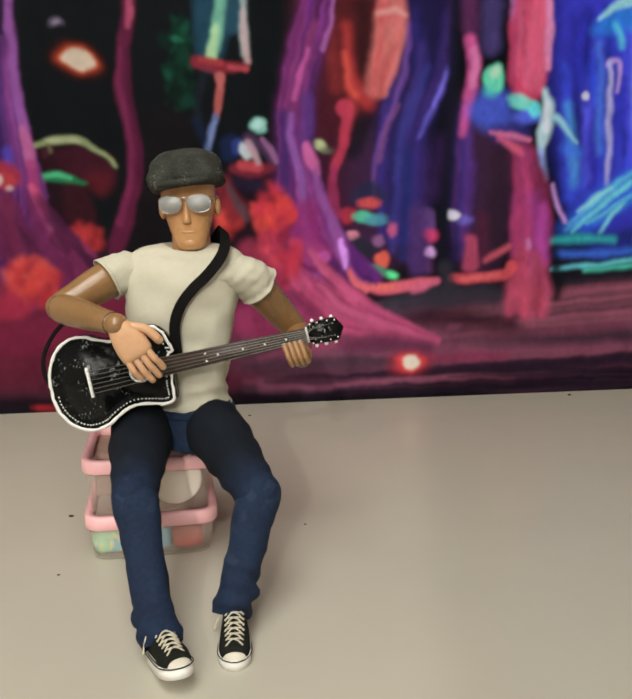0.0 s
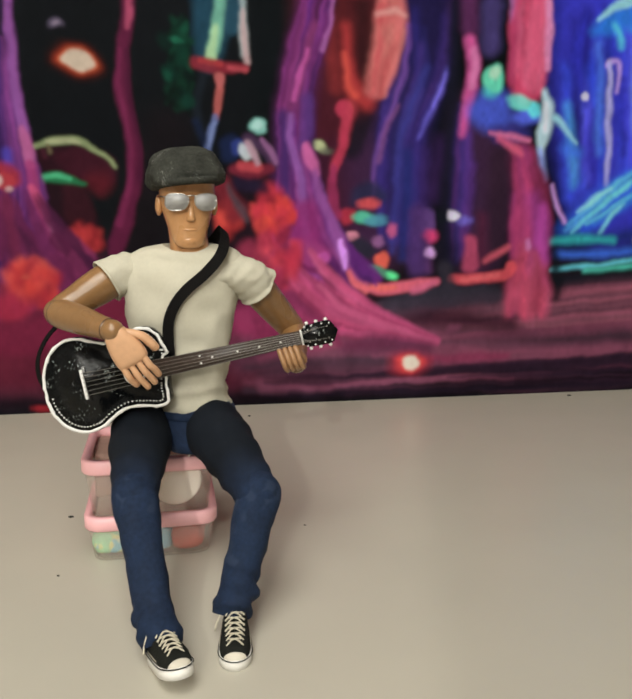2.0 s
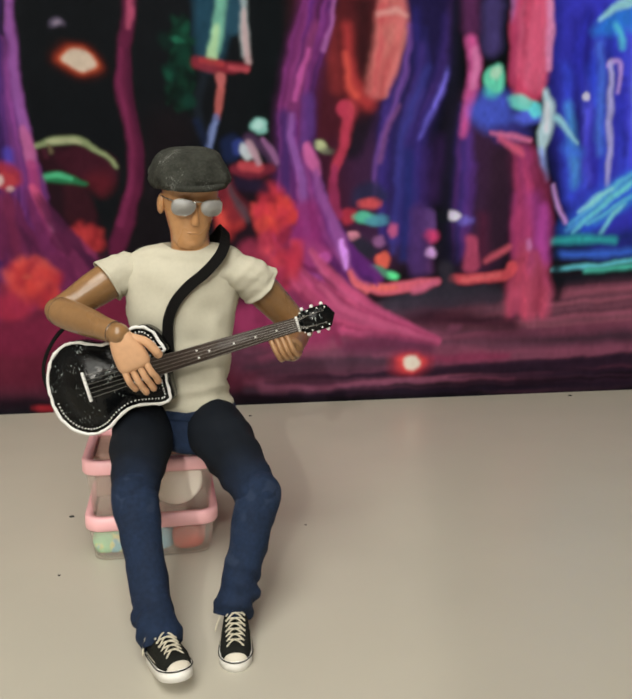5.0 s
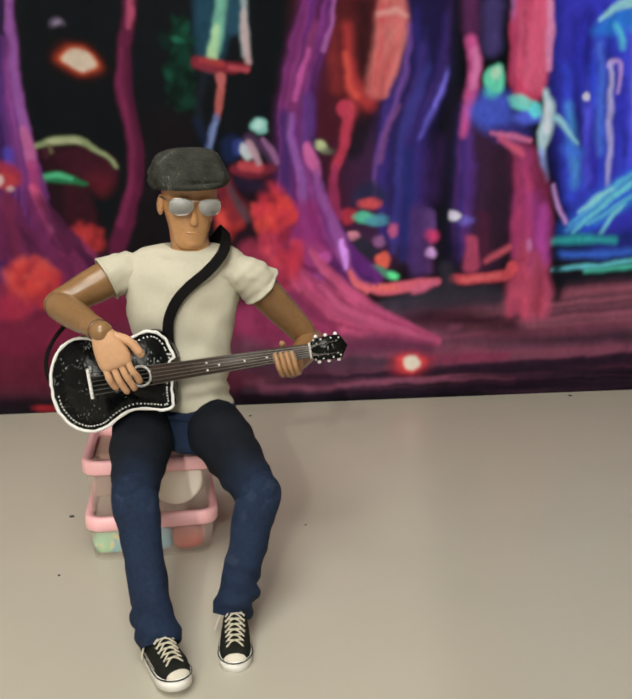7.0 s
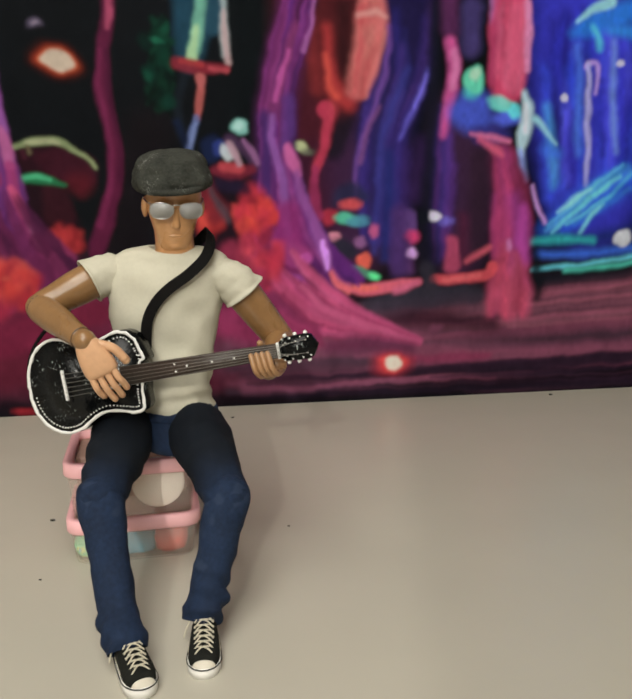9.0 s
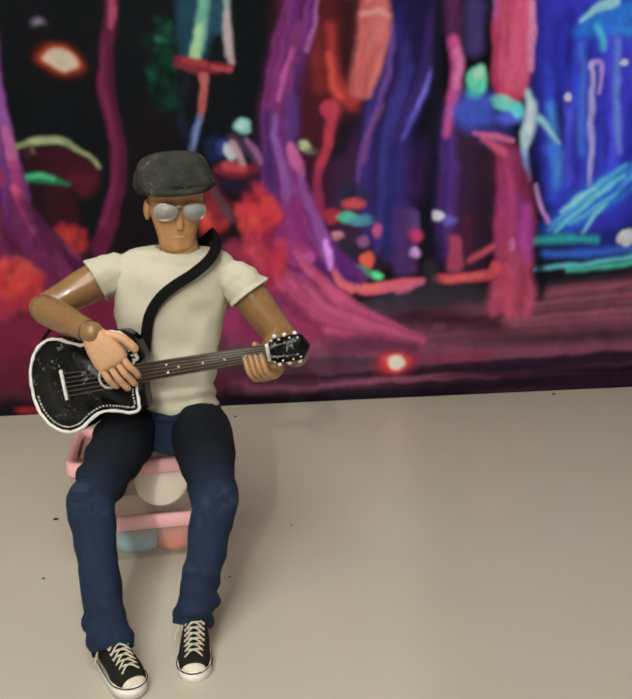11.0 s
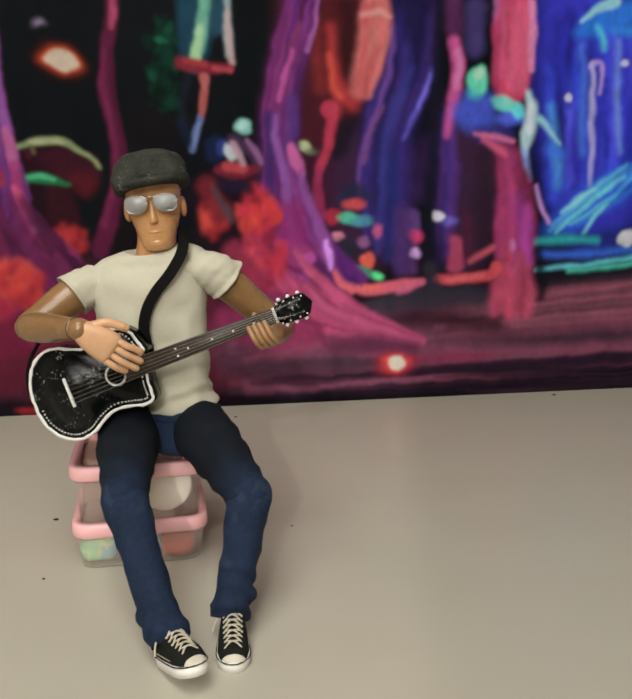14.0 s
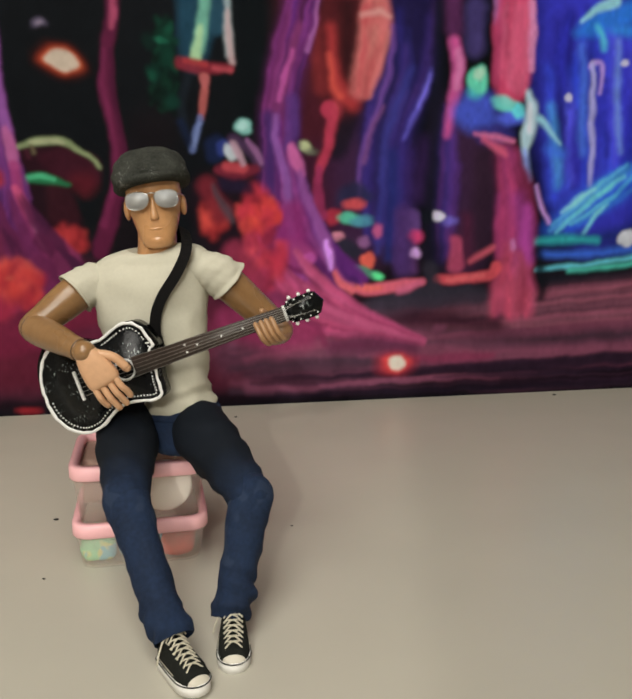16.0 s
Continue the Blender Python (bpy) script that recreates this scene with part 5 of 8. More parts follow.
def shoe(doll):
    """Low canvas shoe: heel at the origin, toe towards -y, sole on z = 0."""
    L = 0.047

    def half(y, extra=0.0):
        t = -y / L
        w = 0.0066 + 0.0030 * math.sin(min(1, t * 1.15) * math.pi * 0.5)
        if t > 0.72:
            w *= math.sqrt(max(0.0, 1 - ((t - 0.72) / 0.285) ** 2))
        if t < 0.1:
            w *= math.sqrt(max(0.0, 1 - ((0.1 - t) / 0.11) ** 2))
        return w + extra
    ys = [-L * k / 28 for k in range(29)]
    ring = [(half(y), y) for y in ys] + [(-half(y), y) for y in reversed(ys)]
    bm = bevel(slab(bmesh.new(), ring, 0, 0.0064), 0.0008)
    sole = part("shoe", bm, M_RUBBER, doll, "black canvas low-top shoe with white rubber sole")
    bm = tube(bmesh.new(), [(x * 1.03, y * 1.008 + 0.0002, 0.0060) for x, y in ring + ring[:1]], 0.0004, 6, 1)
    part("stripe", bm, M_CANVAS, sole, "thin black stripe round the sole")
    # upper
    rings = []
    up = bmesh.new()
    prof = [(-0.001, 0.0225, 0.86), (-0.006, 0.0225, 0.96), (-0.014, 0.0215, 0.98), (-0.020, 0.0195, 0.98), (-0.026, 0.0172, 0.97), (-0.034, 0.0150, 0.97), (-0.0405, 0.0122, 0.97), (-0.0432, 0.0104, 0.97)]
    for y, top, wf in prof:
        w = half(y) * wf
        r = []
        for k in range(13):
            a = math.pi * k / 12
            c, s = math.cos(a), math.sin(a)
            r.append(up.verts.new((w * math.copysign(abs(c) ** 0.7, c), y, 0.0056 + (top - 0.0056) * s ** 0.75)))
        rings.append(r)
    for r0, r1 in zip(rings, rings[1:]):
        for k in range(12):
            up.faces.new((r0[k], r0[k + 1], r1[k + 1], r1[k]))
    up.faces.new(rings[0])
    up.faces.new(rings[-1])
    part("upper", up, M_CANVAS, sole, "black canvas upper with pale stitching")
    toe = bmesh.new()
    rings = []
    for y, top in ((-0.0428, 0.0104), (-0.0436, 0.0100), (-0.0446, 0.0090), (-0.0458, 0.0074), (-0.0464, 0.0058)):
        w = half(y) * 0.96
        rings.append([toe.verts.new((w * math.cos(math.pi * k / 12), y, 0.0056 + (top - 0.0056) * math.sin(math.pi * k / 12) ** 0.8)) for k in range(13)])
    for r0, r1 in zip(rings, rings[1:]):
        for k in range(12):
            toe.faces.new((r0[k], r0[k + 1], r1[k + 1], r1[k]))
    toe.faces.new(rings[0])
    toe.faces.new(rings[-1])
    part("toe_cap", toe, M_TOE, sole, "off-white rubber toe cap")
    for i in range(8):
        y = -0.0115 - i * 0.0034
        z = 0.0234 - max(0, i - 1.0) * 0.00150
        for q in (-1, 1):
            part("lace", tube(bmesh.new(), [(-0.0056 * q, y + 0.0010, z - 0.0022), (-0.0020 * q, y - 0.0008, z + 0.0002), (0.0020 * q, y - 0.0026, z + 0.0001 - q * 0.0002), (0.0056 * q, y - 0.0042, z - 0.0036)], 0.00047, 6), M_LACE, sole)
    part("lace", tube(bmesh.new(), [(0.001, -0.0125, 0.0235), (-0.006, -0.0150, 0.0225), (-0.0105, -0.0165, 0.0150), (-0.0120, -0.0170, 0.0095)], 0.00055, 6), M_LACE, sole)
    part("lace", tube(bmesh.new(), [(-0.001, -0.0125, 0.0235), (0.005, -0.0110, 0.0235), (0.0085, -0.0120, 0.0190)], 0.00055, 6), M_LACE, sole)
    for k in (-1, 1):
        part("stitching", tube(bmesh.new(), [(k * half(y) * 0.985, y, 0.0085) for y in (-0.008, -0.016, -0.024, -0.031)], 0.00022, 5), M_LACE, sole)
    for o in (sole, *sole.children):
        o.data.transform(Matrix.Diagonal((0.86, 0.82, 0.84, 1)))
    return sole


# ---------------------------------------------------------------- the guitar


def guitar():
    """Face towards +z, neck along +x."""
    g = tagged(new("guitar"), "black acoustic toy guitar with white edging and pearl dots", "guitar")
    half_up = [(-0.0030, 0.0062), (0.0000, 0.0075), (-0.0010, 0.0125), (-0.0035, 0.0195), (-0.0085, 0.0245), (-0.0155, 0.0255), (-0.0235, 0.0232), (-0.0315, 0.0212), (-0.0400, 0.0232), (-0.0490, 0.0272), (-0.0580, 0.0272), (-0.0670, 0.0215), (-0.0728, 0.0115), (-0.0745, 0.0)]
    low = [(-0.0732, -0.0120), (-0.0672, -0.0220), (-0.0575, -0.0278), (-0.0465, -0.0272), (-0.0375, -0.0222), (-0.0285, -0.0192), (-0.0190, -0.0205), (-0.0105, -0.0222), (-0.0052, -0.0195), (-0.0045, -0.0120), (-0.0035, -0.0062)]
    pts = [tuple(r[:2]) for r in smooth_rows(half_up + low, 5)]
    T = 0.0125

    def inset(d):
        n = len(pts)
        out = []
        for i in range(n):
            a, b = Vector(pts[i - 1]), Vector(pts[(i + 1) % n])
            t = (b - a).normalized()
            out.append((pts[i][0] - t.y * d, pts[i][1] + t.x * d))
        return out
    area = sum(pts[i - 1][0] * pts[i][1] - pts[i][0] * pts[i - 1][1] for i in range(len(pts)))
    d_in = 0.0016 if area > 0 else -0.0016
    part("body", bevel(slab(bmesh.new(), pts, -T, 0), 0.0006), M_GUITAR, g, "glossy scuffed black lacquered body")
    ins = inset(d_in)
    bm = bmesh.new()
    n = len(pts)
    lo = [bm.verts.new((*p, 0.0003)) for p in pts]
    hi = [bm.verts.new((*p, 0.0011)) for p in pts]
    hi2 = [bm.verts.new((*p, 0.0011)) for p in ins]
    lo2 = [bm.verts.new((*p, 0.0003)) for p in ins]
    for k in range(n):
        j = (k + 1) % n
        for a, b in ((lo, hi), (hi, hi2), (hi2, lo2)):
            bm.faces.new((a[k], a[j], b[j], b[k]))
    for v in bm.verts:
        v.co.x += noise.noise(v.co * 330) * 0.0006
        v.co.y += noise.noise(v.co * 330 + Vector((7, 0, 0))) * 0.0006
    part("edging", bm, M_WHITE, g, "hand-painted white edging")
    dots = inset(d_in * 2.35)
    length = 0
    bm_dot = bmesh.new()
    ball(bm_dot, (0, 0, 0), (0.00052, 0.00052, 0.0004), 8, 5)
    first = None
    for i in range(1, n):
        a, b = Vector(dots[i - 1]), Vector(dots[i])
        seg = (b - a).length
        length += seg
        if length < 0.0014:
            continue
        length = 0
        x, y = dots[i]
        if -0.0745 < x < -0.030 and y > -0.004:
            continue
        if first is None:
            first = part("pearl_dot", bm_dot, M_WHITE, g)
            first.location = (x, y, 0.0004)
        else:
            o = new("pearl_dot", first.data)
            o.parent, o.location = g, (x, y, 0.0004)
    # sound hole with its ring
    ring = [(-0.0215 + 0.0058 * math.cos(a), 0.0058 * math.sin(a), 0.0007) for a in [2 * math.pi * k / 28 for k in range(29)]]
    part("sound_hole_ring", tube(bmesh.new(), ring, 0.0007, 6, 1), M_WHITE, g, "white painted ring")
    bm = slab(bmesh.new(), [(p[0], p[1]) for p in ring[:-1]], 0.0001, 0.0004)
    part("sound_hole", bm, M_STRAP, g, "black sound hole")
    part("bridge", bevel(box(bmesh.new(), -0.0520, -0.0502, -0.0088, 0.0088, 0, 0.0020), 0.0004), M_WHITE, g, "white bridge bar")
    part("bridge_plate", bevel(box(bmesh.new(), -0.0560, -0.0485, -0.0105, 0.0105, 0, 0.0009), 0.0003), M_GUITAR, g)
    neck = slab(bmesh.new(), [(-0.0150, -0.0054), (0.0765, -0.0040), (0.0765, 0.0040), (-0.0150, 0.0054)], 0.0006, 0.0028)
    part("fretboard", bevel(neck, 0.0003), M_FRET, g, "dark brown fretboard")
    part("neck", loft_x(-0.0040, 0.0770, 0.0046, 0.0036, -0.0065), M_GUITAR, g, "black neck")
    for i in range(15):
        x = 0.0765 - 0.100 * (1 - 2 ** (-(i + 1) / 12.0)) * 1.22
        part("fret", box(bmesh.new(), x - 0.00006, x + 0.00006, -0.0044, 0.0044, 0.0028, 0.00290), M_FRET, g)
    for x, ys in ((0.0175, (-0.0022, 0.0022)), (0.0245, (0,)), (0.0392, (0,)), (0.0520, (0,)), (0.0645, (0,))):
        for y in ys:
            part("inlay_dot", ball(bmesh.new(), (x, y, 0.0028), (0.0007, 0.0007, 0.0003), 8, 5), M_WHITE, g)
    part("nut", box(bmesh.new(), 0.0765, 0.0776, -0.0044, 0.0044, 0.0004, 0.0036), M_WHITE, g, "white nut")
    headstock = [(0.0776, -0.0042), (0.0800, -0.0062), (0.0860, -0.0066), (0.0925, -0.0068), (0.0950, -0.0060), (0.0985, 0.0), (0.0950, 0.0060), (0.0925, 0.0068), (0.0860, 0.0066), (0.0800, 0.0062), (0.0776, 0.0042)]
    part("headstock", bevel(slab(bmesh.new(), headstock, -0.0035, 0.0015), 0.0006), M_GUITAR, g, "black headstock")
    for k in (-1, 1):
        for x in (0.0812, 0.0868, 0.0925):
            peg = part("tuning_peg", ball(bmesh.new(), (x, k * 0.0073, 0.0), 0.00115, 10, 7), M_WHITE, g, "pearl tuning peg")
            part("peg_post", ball(bmesh.new(), (x, k * 0.0035, 0.0017), (0.0006, 0.0006, 0.0008), 8, 5), M_STEEL, g)
    for k in (-1, 1):
        for x in (0.0795, 0.0840, 0.0897, 0.0940):
            o = new("pearl_dot", first.data)
            o.parent, o.location = g, (x, k * (0.0056 if x < 0.094 else 0.0050), 0.0016)
    for i in range(6):
        y0, y1 = -0.0066 + i * 0.00264, -0.0029 + i * 0.00116
        k = -1 if i < 3 else 1
        xe = (0.0925, 0.0868, 0.0812)[i if i < 3 else 5 - i]
        part("guitar_string", tube(bmesh.new(), [(-0.0510, y0, 0.0022), (0.0770, y1, 0.0040), (xe, k * 0.0035, 0.0024)], 0.00016, 5, 1), M_STRING, g)
    part("strap_tail", ribbon(bmesh.new(), [(-0.0738, -0.001, -0.006), (-0.0785, 0.009, -0.009), (-0.0785, 0.021, -0.016), (-0.0715, 0.033, -0.025), (-0.058, 0.043, -0.034)], 0.0032, 0.0008, [(-0.5, 0, 0.9), (-0.5, 0.1, 0.8), (-0.5, 0.2, 0.8), (-0.4, 0.4, 0.8), (-0.3, 0.5, 0.8)]), M_STRAP, g, "end of the black strap behind the arm")
    return g


def loft_x(x0, x1, w0, w1, z):
    bm = bmesh.new()
    rings = []
    for k in range(9):
        t = k / 8
        x, w = x0 + (x1 - x0) * t, w0 + (w1 - w0) * t
        rings.append([bm.verts.new((x, w * math.cos(math.pi + math.pi * j / 8), 0.0008 + z * (1 - 0.35 * t) * math.sin(math.pi * j / 8))) for j in range(9)])
    for r0, r1 in zip(rings, rings[1:]):
        for j in range(8):
            bm.faces.new((r0[j], r0[j + 1], r1[j + 1], r1[j]))
        bm.faces.new((r0[8], r0[0], r1[0], r1[8]))
    bm.faces.new(rings[0])
    bm.faces.new(rings[-1])
    return bm


def crumbs():
    """Small dark specks lying on the table."""
    for x, y, r in ((-0.1777, 0.5235, 0.0013), (-0.0073, 0.509, 0.0007), (-0.157, 0.4335, 0.0007), (0.304, 0.887, 0.0016), (-0.071, 0.797, 0.0012), (-0.044, 0.433, 0.0006)):
        bm = ball(bmesh.new(), (0, 0, 0), (r * 1.5, r, r * 0.5), 10, 6)
        for v in bm.verts:
            v.co *= 1 + 0.35 * noise.noise(v.co * 1500)
        o = tagged(part("crumb", bm, M_DIRT), "small dark crumb lying on the white table", "crumb", group="crumbs on the table")
        o.location = (x, y, r * 0.42)


# ---------------------------------------------------------------- build
room()
table()
backdrop()
SEAT_THINGS = seat_boxes()
FIGURE = figure()
GUITAR = guitar()
crumbs()


def motions():
    walk(FIGURE["torso"], [
        (0, pose(0.0161, -0.0280, 0.1008, 0.0, 0.3, 0.0)),
        (0.5, pose(0.0163, -0.0280, 0.1010, 0.0, 0.5, 0.0)),
        (1, pose(0.0162, -0.0280, 0.1008, 0.0, 0.3, 0.0)),
        (1.5, pose(0.0166, -0.0280, 0.1010, 0.0, 0.1, 0.0)),
        (2, pose(0.0162, -0.0280, 0.1008, 0.0, 0.1, 0.0)),
        (2.5, pose(0.0165, -0.0280, 0.1008, 0.0, -0.0, 0.0)),
        (3, pose(0.0166, -0.0280, 0.1009, 0.0, -0.4, 0.0)),
        (3.5, pose(0.0167, -0.0280, 0.1008, 0.0, -0.2, 0.0)),
        (4, pose(0.0167, -0.0280, 0.1010, 0.0, -0.3, 0.0)),
        (6.5, pose(0.0166, -0.0280, 0.1015, 0.0, -0.1, 0.0)),
        (7, pose(0.0166, -0.0280, 0.1011, 0.0, -0.0, 0.0)),
        (7.5, pose(0.0164, -0.0280, 0.1013, 0.0, 0.6, 0.0)),
        (8, pose(0.0176, -0.0280, 0.1009, 0.0, 0.7, 0.0)),
        (8.5, pose(0.0162, -0.0280, 0.1006, 0.0, 1.2, 0.0)),
        (9, pose(0.0169, -0.0280, 0.1004, 0.0, 0.9, 0.0)),
        (11.5, pose(0.0174, -0.0280, 0.0997, 0.0, 1.7, 0.0)),
        (11.6, pose(0.0174, -0.0280, 0.0997, 0.0, 1.7, 0.0)),
        (11.8, pose(0.0164, -0.0280, 0.1009, 0.0, -1.8, 0.0)),
        (12, pose(0.0164, -0.0280, 0.1009, 0.0, -1.8, 0.0)),
        (12.5, pose(0.0153, -0.0280, 0.1007, 0.0, -1.5, 0.0)),
        (13, pose(0.0162, -0.0280, 0.1008, 0.0, -2.2, 0.0)),
        (13.5, pose(0.0160, -0.0280, 0.1006, 0.0, -1.3, 0.0)),
        (13.8, pose(0.0160, -0.0280, 0.1006, 0.0, -1.3, 0.0)),
        (14, pose(0.0171, -0.0280, 0.1010, 0.0, -9.0, 0.0)),
        (14.5, pose(0.0158, -0.0280, 0.1008, 0.0, -8.1, 0.0)),
        (15, pose(0.0162, -0.0280, 0.1013, 0.0, -8.0, 0.0)),
        (15.5, pose(0.0162, -0.0280, 0.1010, 0.0, -8.1, 0.0)),
        (16, pose(0.0159, -0.0280, 0.1012, 0.0, -7.4, 0.0)),
    ])
    # the strap swings with the guitar about the shoulder
    over = Matrix.Translation((0.0200, -0.0120, 0.1000))
    walk(FIGURE["strap"], [(t, over @ pose(0, 0, 0, 0, a, 0) @ over.inverted()) for t, a in ((0, 0), (2, 4), (6.5, 5), (8, 5), (8.5, 6), (9, 8), (11.5, 11), (11.6, 11), (11.8, 0), (13.8, 0), (14, 2), (14.5, -5), (16, -5))])
    walk(FIGURE["neck"], [
        (0, pose(0.0157, -0.0266, 0.2122, 1.3, 1.4, 0.0)),
        (0.5, pose(0.0145, -0.0280, 0.2121, 4.8, -2.5, 0.0)),
        (1, pose(0.0137, -0.0282, 0.2121, 5.1, -3.7, 0.0)),
        (1.5, pose(0.0142, -0.0282, 0.2122, 5.1, -3.1, 0.0)),
        (2, pose(0.0134, -0.0274, 0.2138, 3.1, -3.7, 0.0)),
        (2.5, pose(0.0160, -0.0281, 0.2146, 4.6, 1.9, 0.0)),
        (3, pose(0.0149, -0.0277, 0.2137, 3.7, 0.6, 0.0)),
        (3.5, pose(0.0137, -0.0277, 0.2145, 3.6, -2.8, 0.0)),
        (4, pose(0.0145, -0.0281, 0.2151, 4.5, -0.7, 0.0)),
        (6.5, pose(0.0130, -0.0273, 0.2142, 3.0, -4.4, 0.0)),
        (7, pose(0.0132, -0.0273, 0.2142, 3.0, -4.4, 0.0)),
        (7.5, pose(0.0139, -0.0274, 0.2140, 3.1, -4.5, 0.0)),
        (8, pose(0.0150, -0.0276, 0.2150, 3.3, -4.9, 0.0)),
        (8.5, pose(0.0162, -0.0268, 0.2143, 1.7, -1.3, 0.0)),
        (9, pose(0.0161, -0.0264, 0.2141, 1.0, -1.7, 0.0)),
        (11.5, pose(0.0155, -0.0268, 0.2121, 1.8, -7.1, 0.0)),
        (11.6, pose(0.0155, -0.0268, 0.2121, 1.8, -7.1, 0.0)),
        (11.8, pose(0.0188, -0.0261, 0.2110, 0.2, 15.8, 0.0)),
        (12, pose(0.0188, -0.0261, 0.2110, 0.2, 15.8, 0.0)),
        (12.5, pose(0.0180, -0.0260, 0.2113, 0.0, 15.2, 0.0)),
        (13, pose(0.0192, -0.0263, 0.2117, 0.7, 17.8, 0.0)),
        (13.5, pose(0.0200, -0.0263, 0.2119, 0.7, 17.1, 0.0)),
        (13.8, pose(0.0200, -0.0263, 0.2119, 0.7, 17.1, 0.0)),
        (14, pose(0.0047, -0.0269, 0.2109, 2.3, 6.3, 0.0)),
        (14.5, pose(0.0047, -0.0271, 0.2119, 2.7, 5.7, 0.0)),
        (15, pose(0.0049, -0.0273, 0.2117, 3.3, 5.4, 0.0)),
        (15.5, pose(0.0056, -0.0273, 0.2120, 3.2, 7.4, 0.0)),
        (16, pose(0.0047, -0.0273, 0.2119, 3.2, 3.2, 0.0)),
    ])
    walk(FIGURE["head"], [
        (0, pose(0.0153, -0.0289, 0.2220, 7.9, -3.0, 1.0)),
        (0.5, pose(0.0146, -0.0286, 0.2221, -2.0, -0.0, 9.0)),
        (1, pose(0.0138, -0.0288, 0.2221, -2.0, -0.0, 12.0)),
        (1.5, pose(0.0143, -0.0288, 0.2222, -2.0, -0.0, 12.0)),
        (2, pose(0.0141, -0.0297, 0.2236, 8.0, -0.0, 17.0)),
        (2.5, pose(0.0183, -0.0320, 0.2236, 20.9, 1.8, 27.0)),
        (3, pose(0.0160, -0.0302, 0.2234, 10.4, 0.9, 21.0)),
        (3.5, pose(0.0148, -0.0302, 0.2242, 10.4, 0.9, 21.0)),
        (4, pose(0.0168, -0.0320, 0.2241, 20.9, 1.8, 27.0)),
        (4.2, pose(0.0165, -0.0330, 0.2244, 20.9, 1.8, 27.0)),
        (5.9, pose(0.0145, -0.0308, 0.2235, 16.4, 0.9, 21.0)),
        (6.3, pose(0.0261, -0.0369, 0.2271, 38.0, 10.6, 49.1)),
        (6.5, pose(0.0145, -0.0308, 0.2235, 16.4, 0.9, 21.0)),
        (7, pose(0.0147, -0.0308, 0.2235, 16.4, 0.9, 21.0)),
        (7.5, pose(0.0154, -0.0307, 0.2233, 15.4, 0.9, 21.0)),
        (8, pose(0.0169, -0.0313, 0.2242, 18.8, 1.8, 23.0)),
        (8.5, pose(0.0175, -0.0307, 0.2235, 18.3, 1.0, 17.0)),
        (9, pose(0.0172, -0.0307, 0.2232, 20.0, -0.0, 14.0)),
        (11.5, pose(0.0165, -0.0307, 0.2213, 17.7, -1.0, 17.0)),
        (11.6, pose(0.0165, -0.0307, 0.2213, 17.7, -1.0, 17.0)),
        (11.8, pose(0.0193, -0.0325, 0.2188, 34.0, -0.0, 5.0)),
        (12, pose(0.0193, -0.0325, 0.2188, 34.0, -0.0, 5.0)),
        (12.5, pose(0.0186, -0.0321, 0.2192, 32.0, -0.0, 5.0)),
        (13, pose(0.0204, -0.0326, 0.2194, 34.2, 1.0, 9.0)),
        (13.5, pose(0.0212, -0.0326, 0.2197, 34.2, 1.0, 9.0)),
        (13.8, pose(0.0212, -0.0326, 0.2197, 34.2, 1.0, 9.0)),
        (14, pose(0.0039, -0.0288, 0.2220, 4.6, -5.5, 4.0)),
        (14.5, pose(0.0037, -0.0287, 0.2229, 2.5, -6.5, 4.0)),
        (15, pose(0.0039, -0.0287, 0.2228, 1.3, -6.5, 6.0)),
        (15.5, pose(0.0046, -0.0287, 0.2231, 1.3, -6.5, 6.0)),
        (16, pose(0.0039, -0.0287, 0.2230, 1.4, -5.5, 6.0)),
    ])
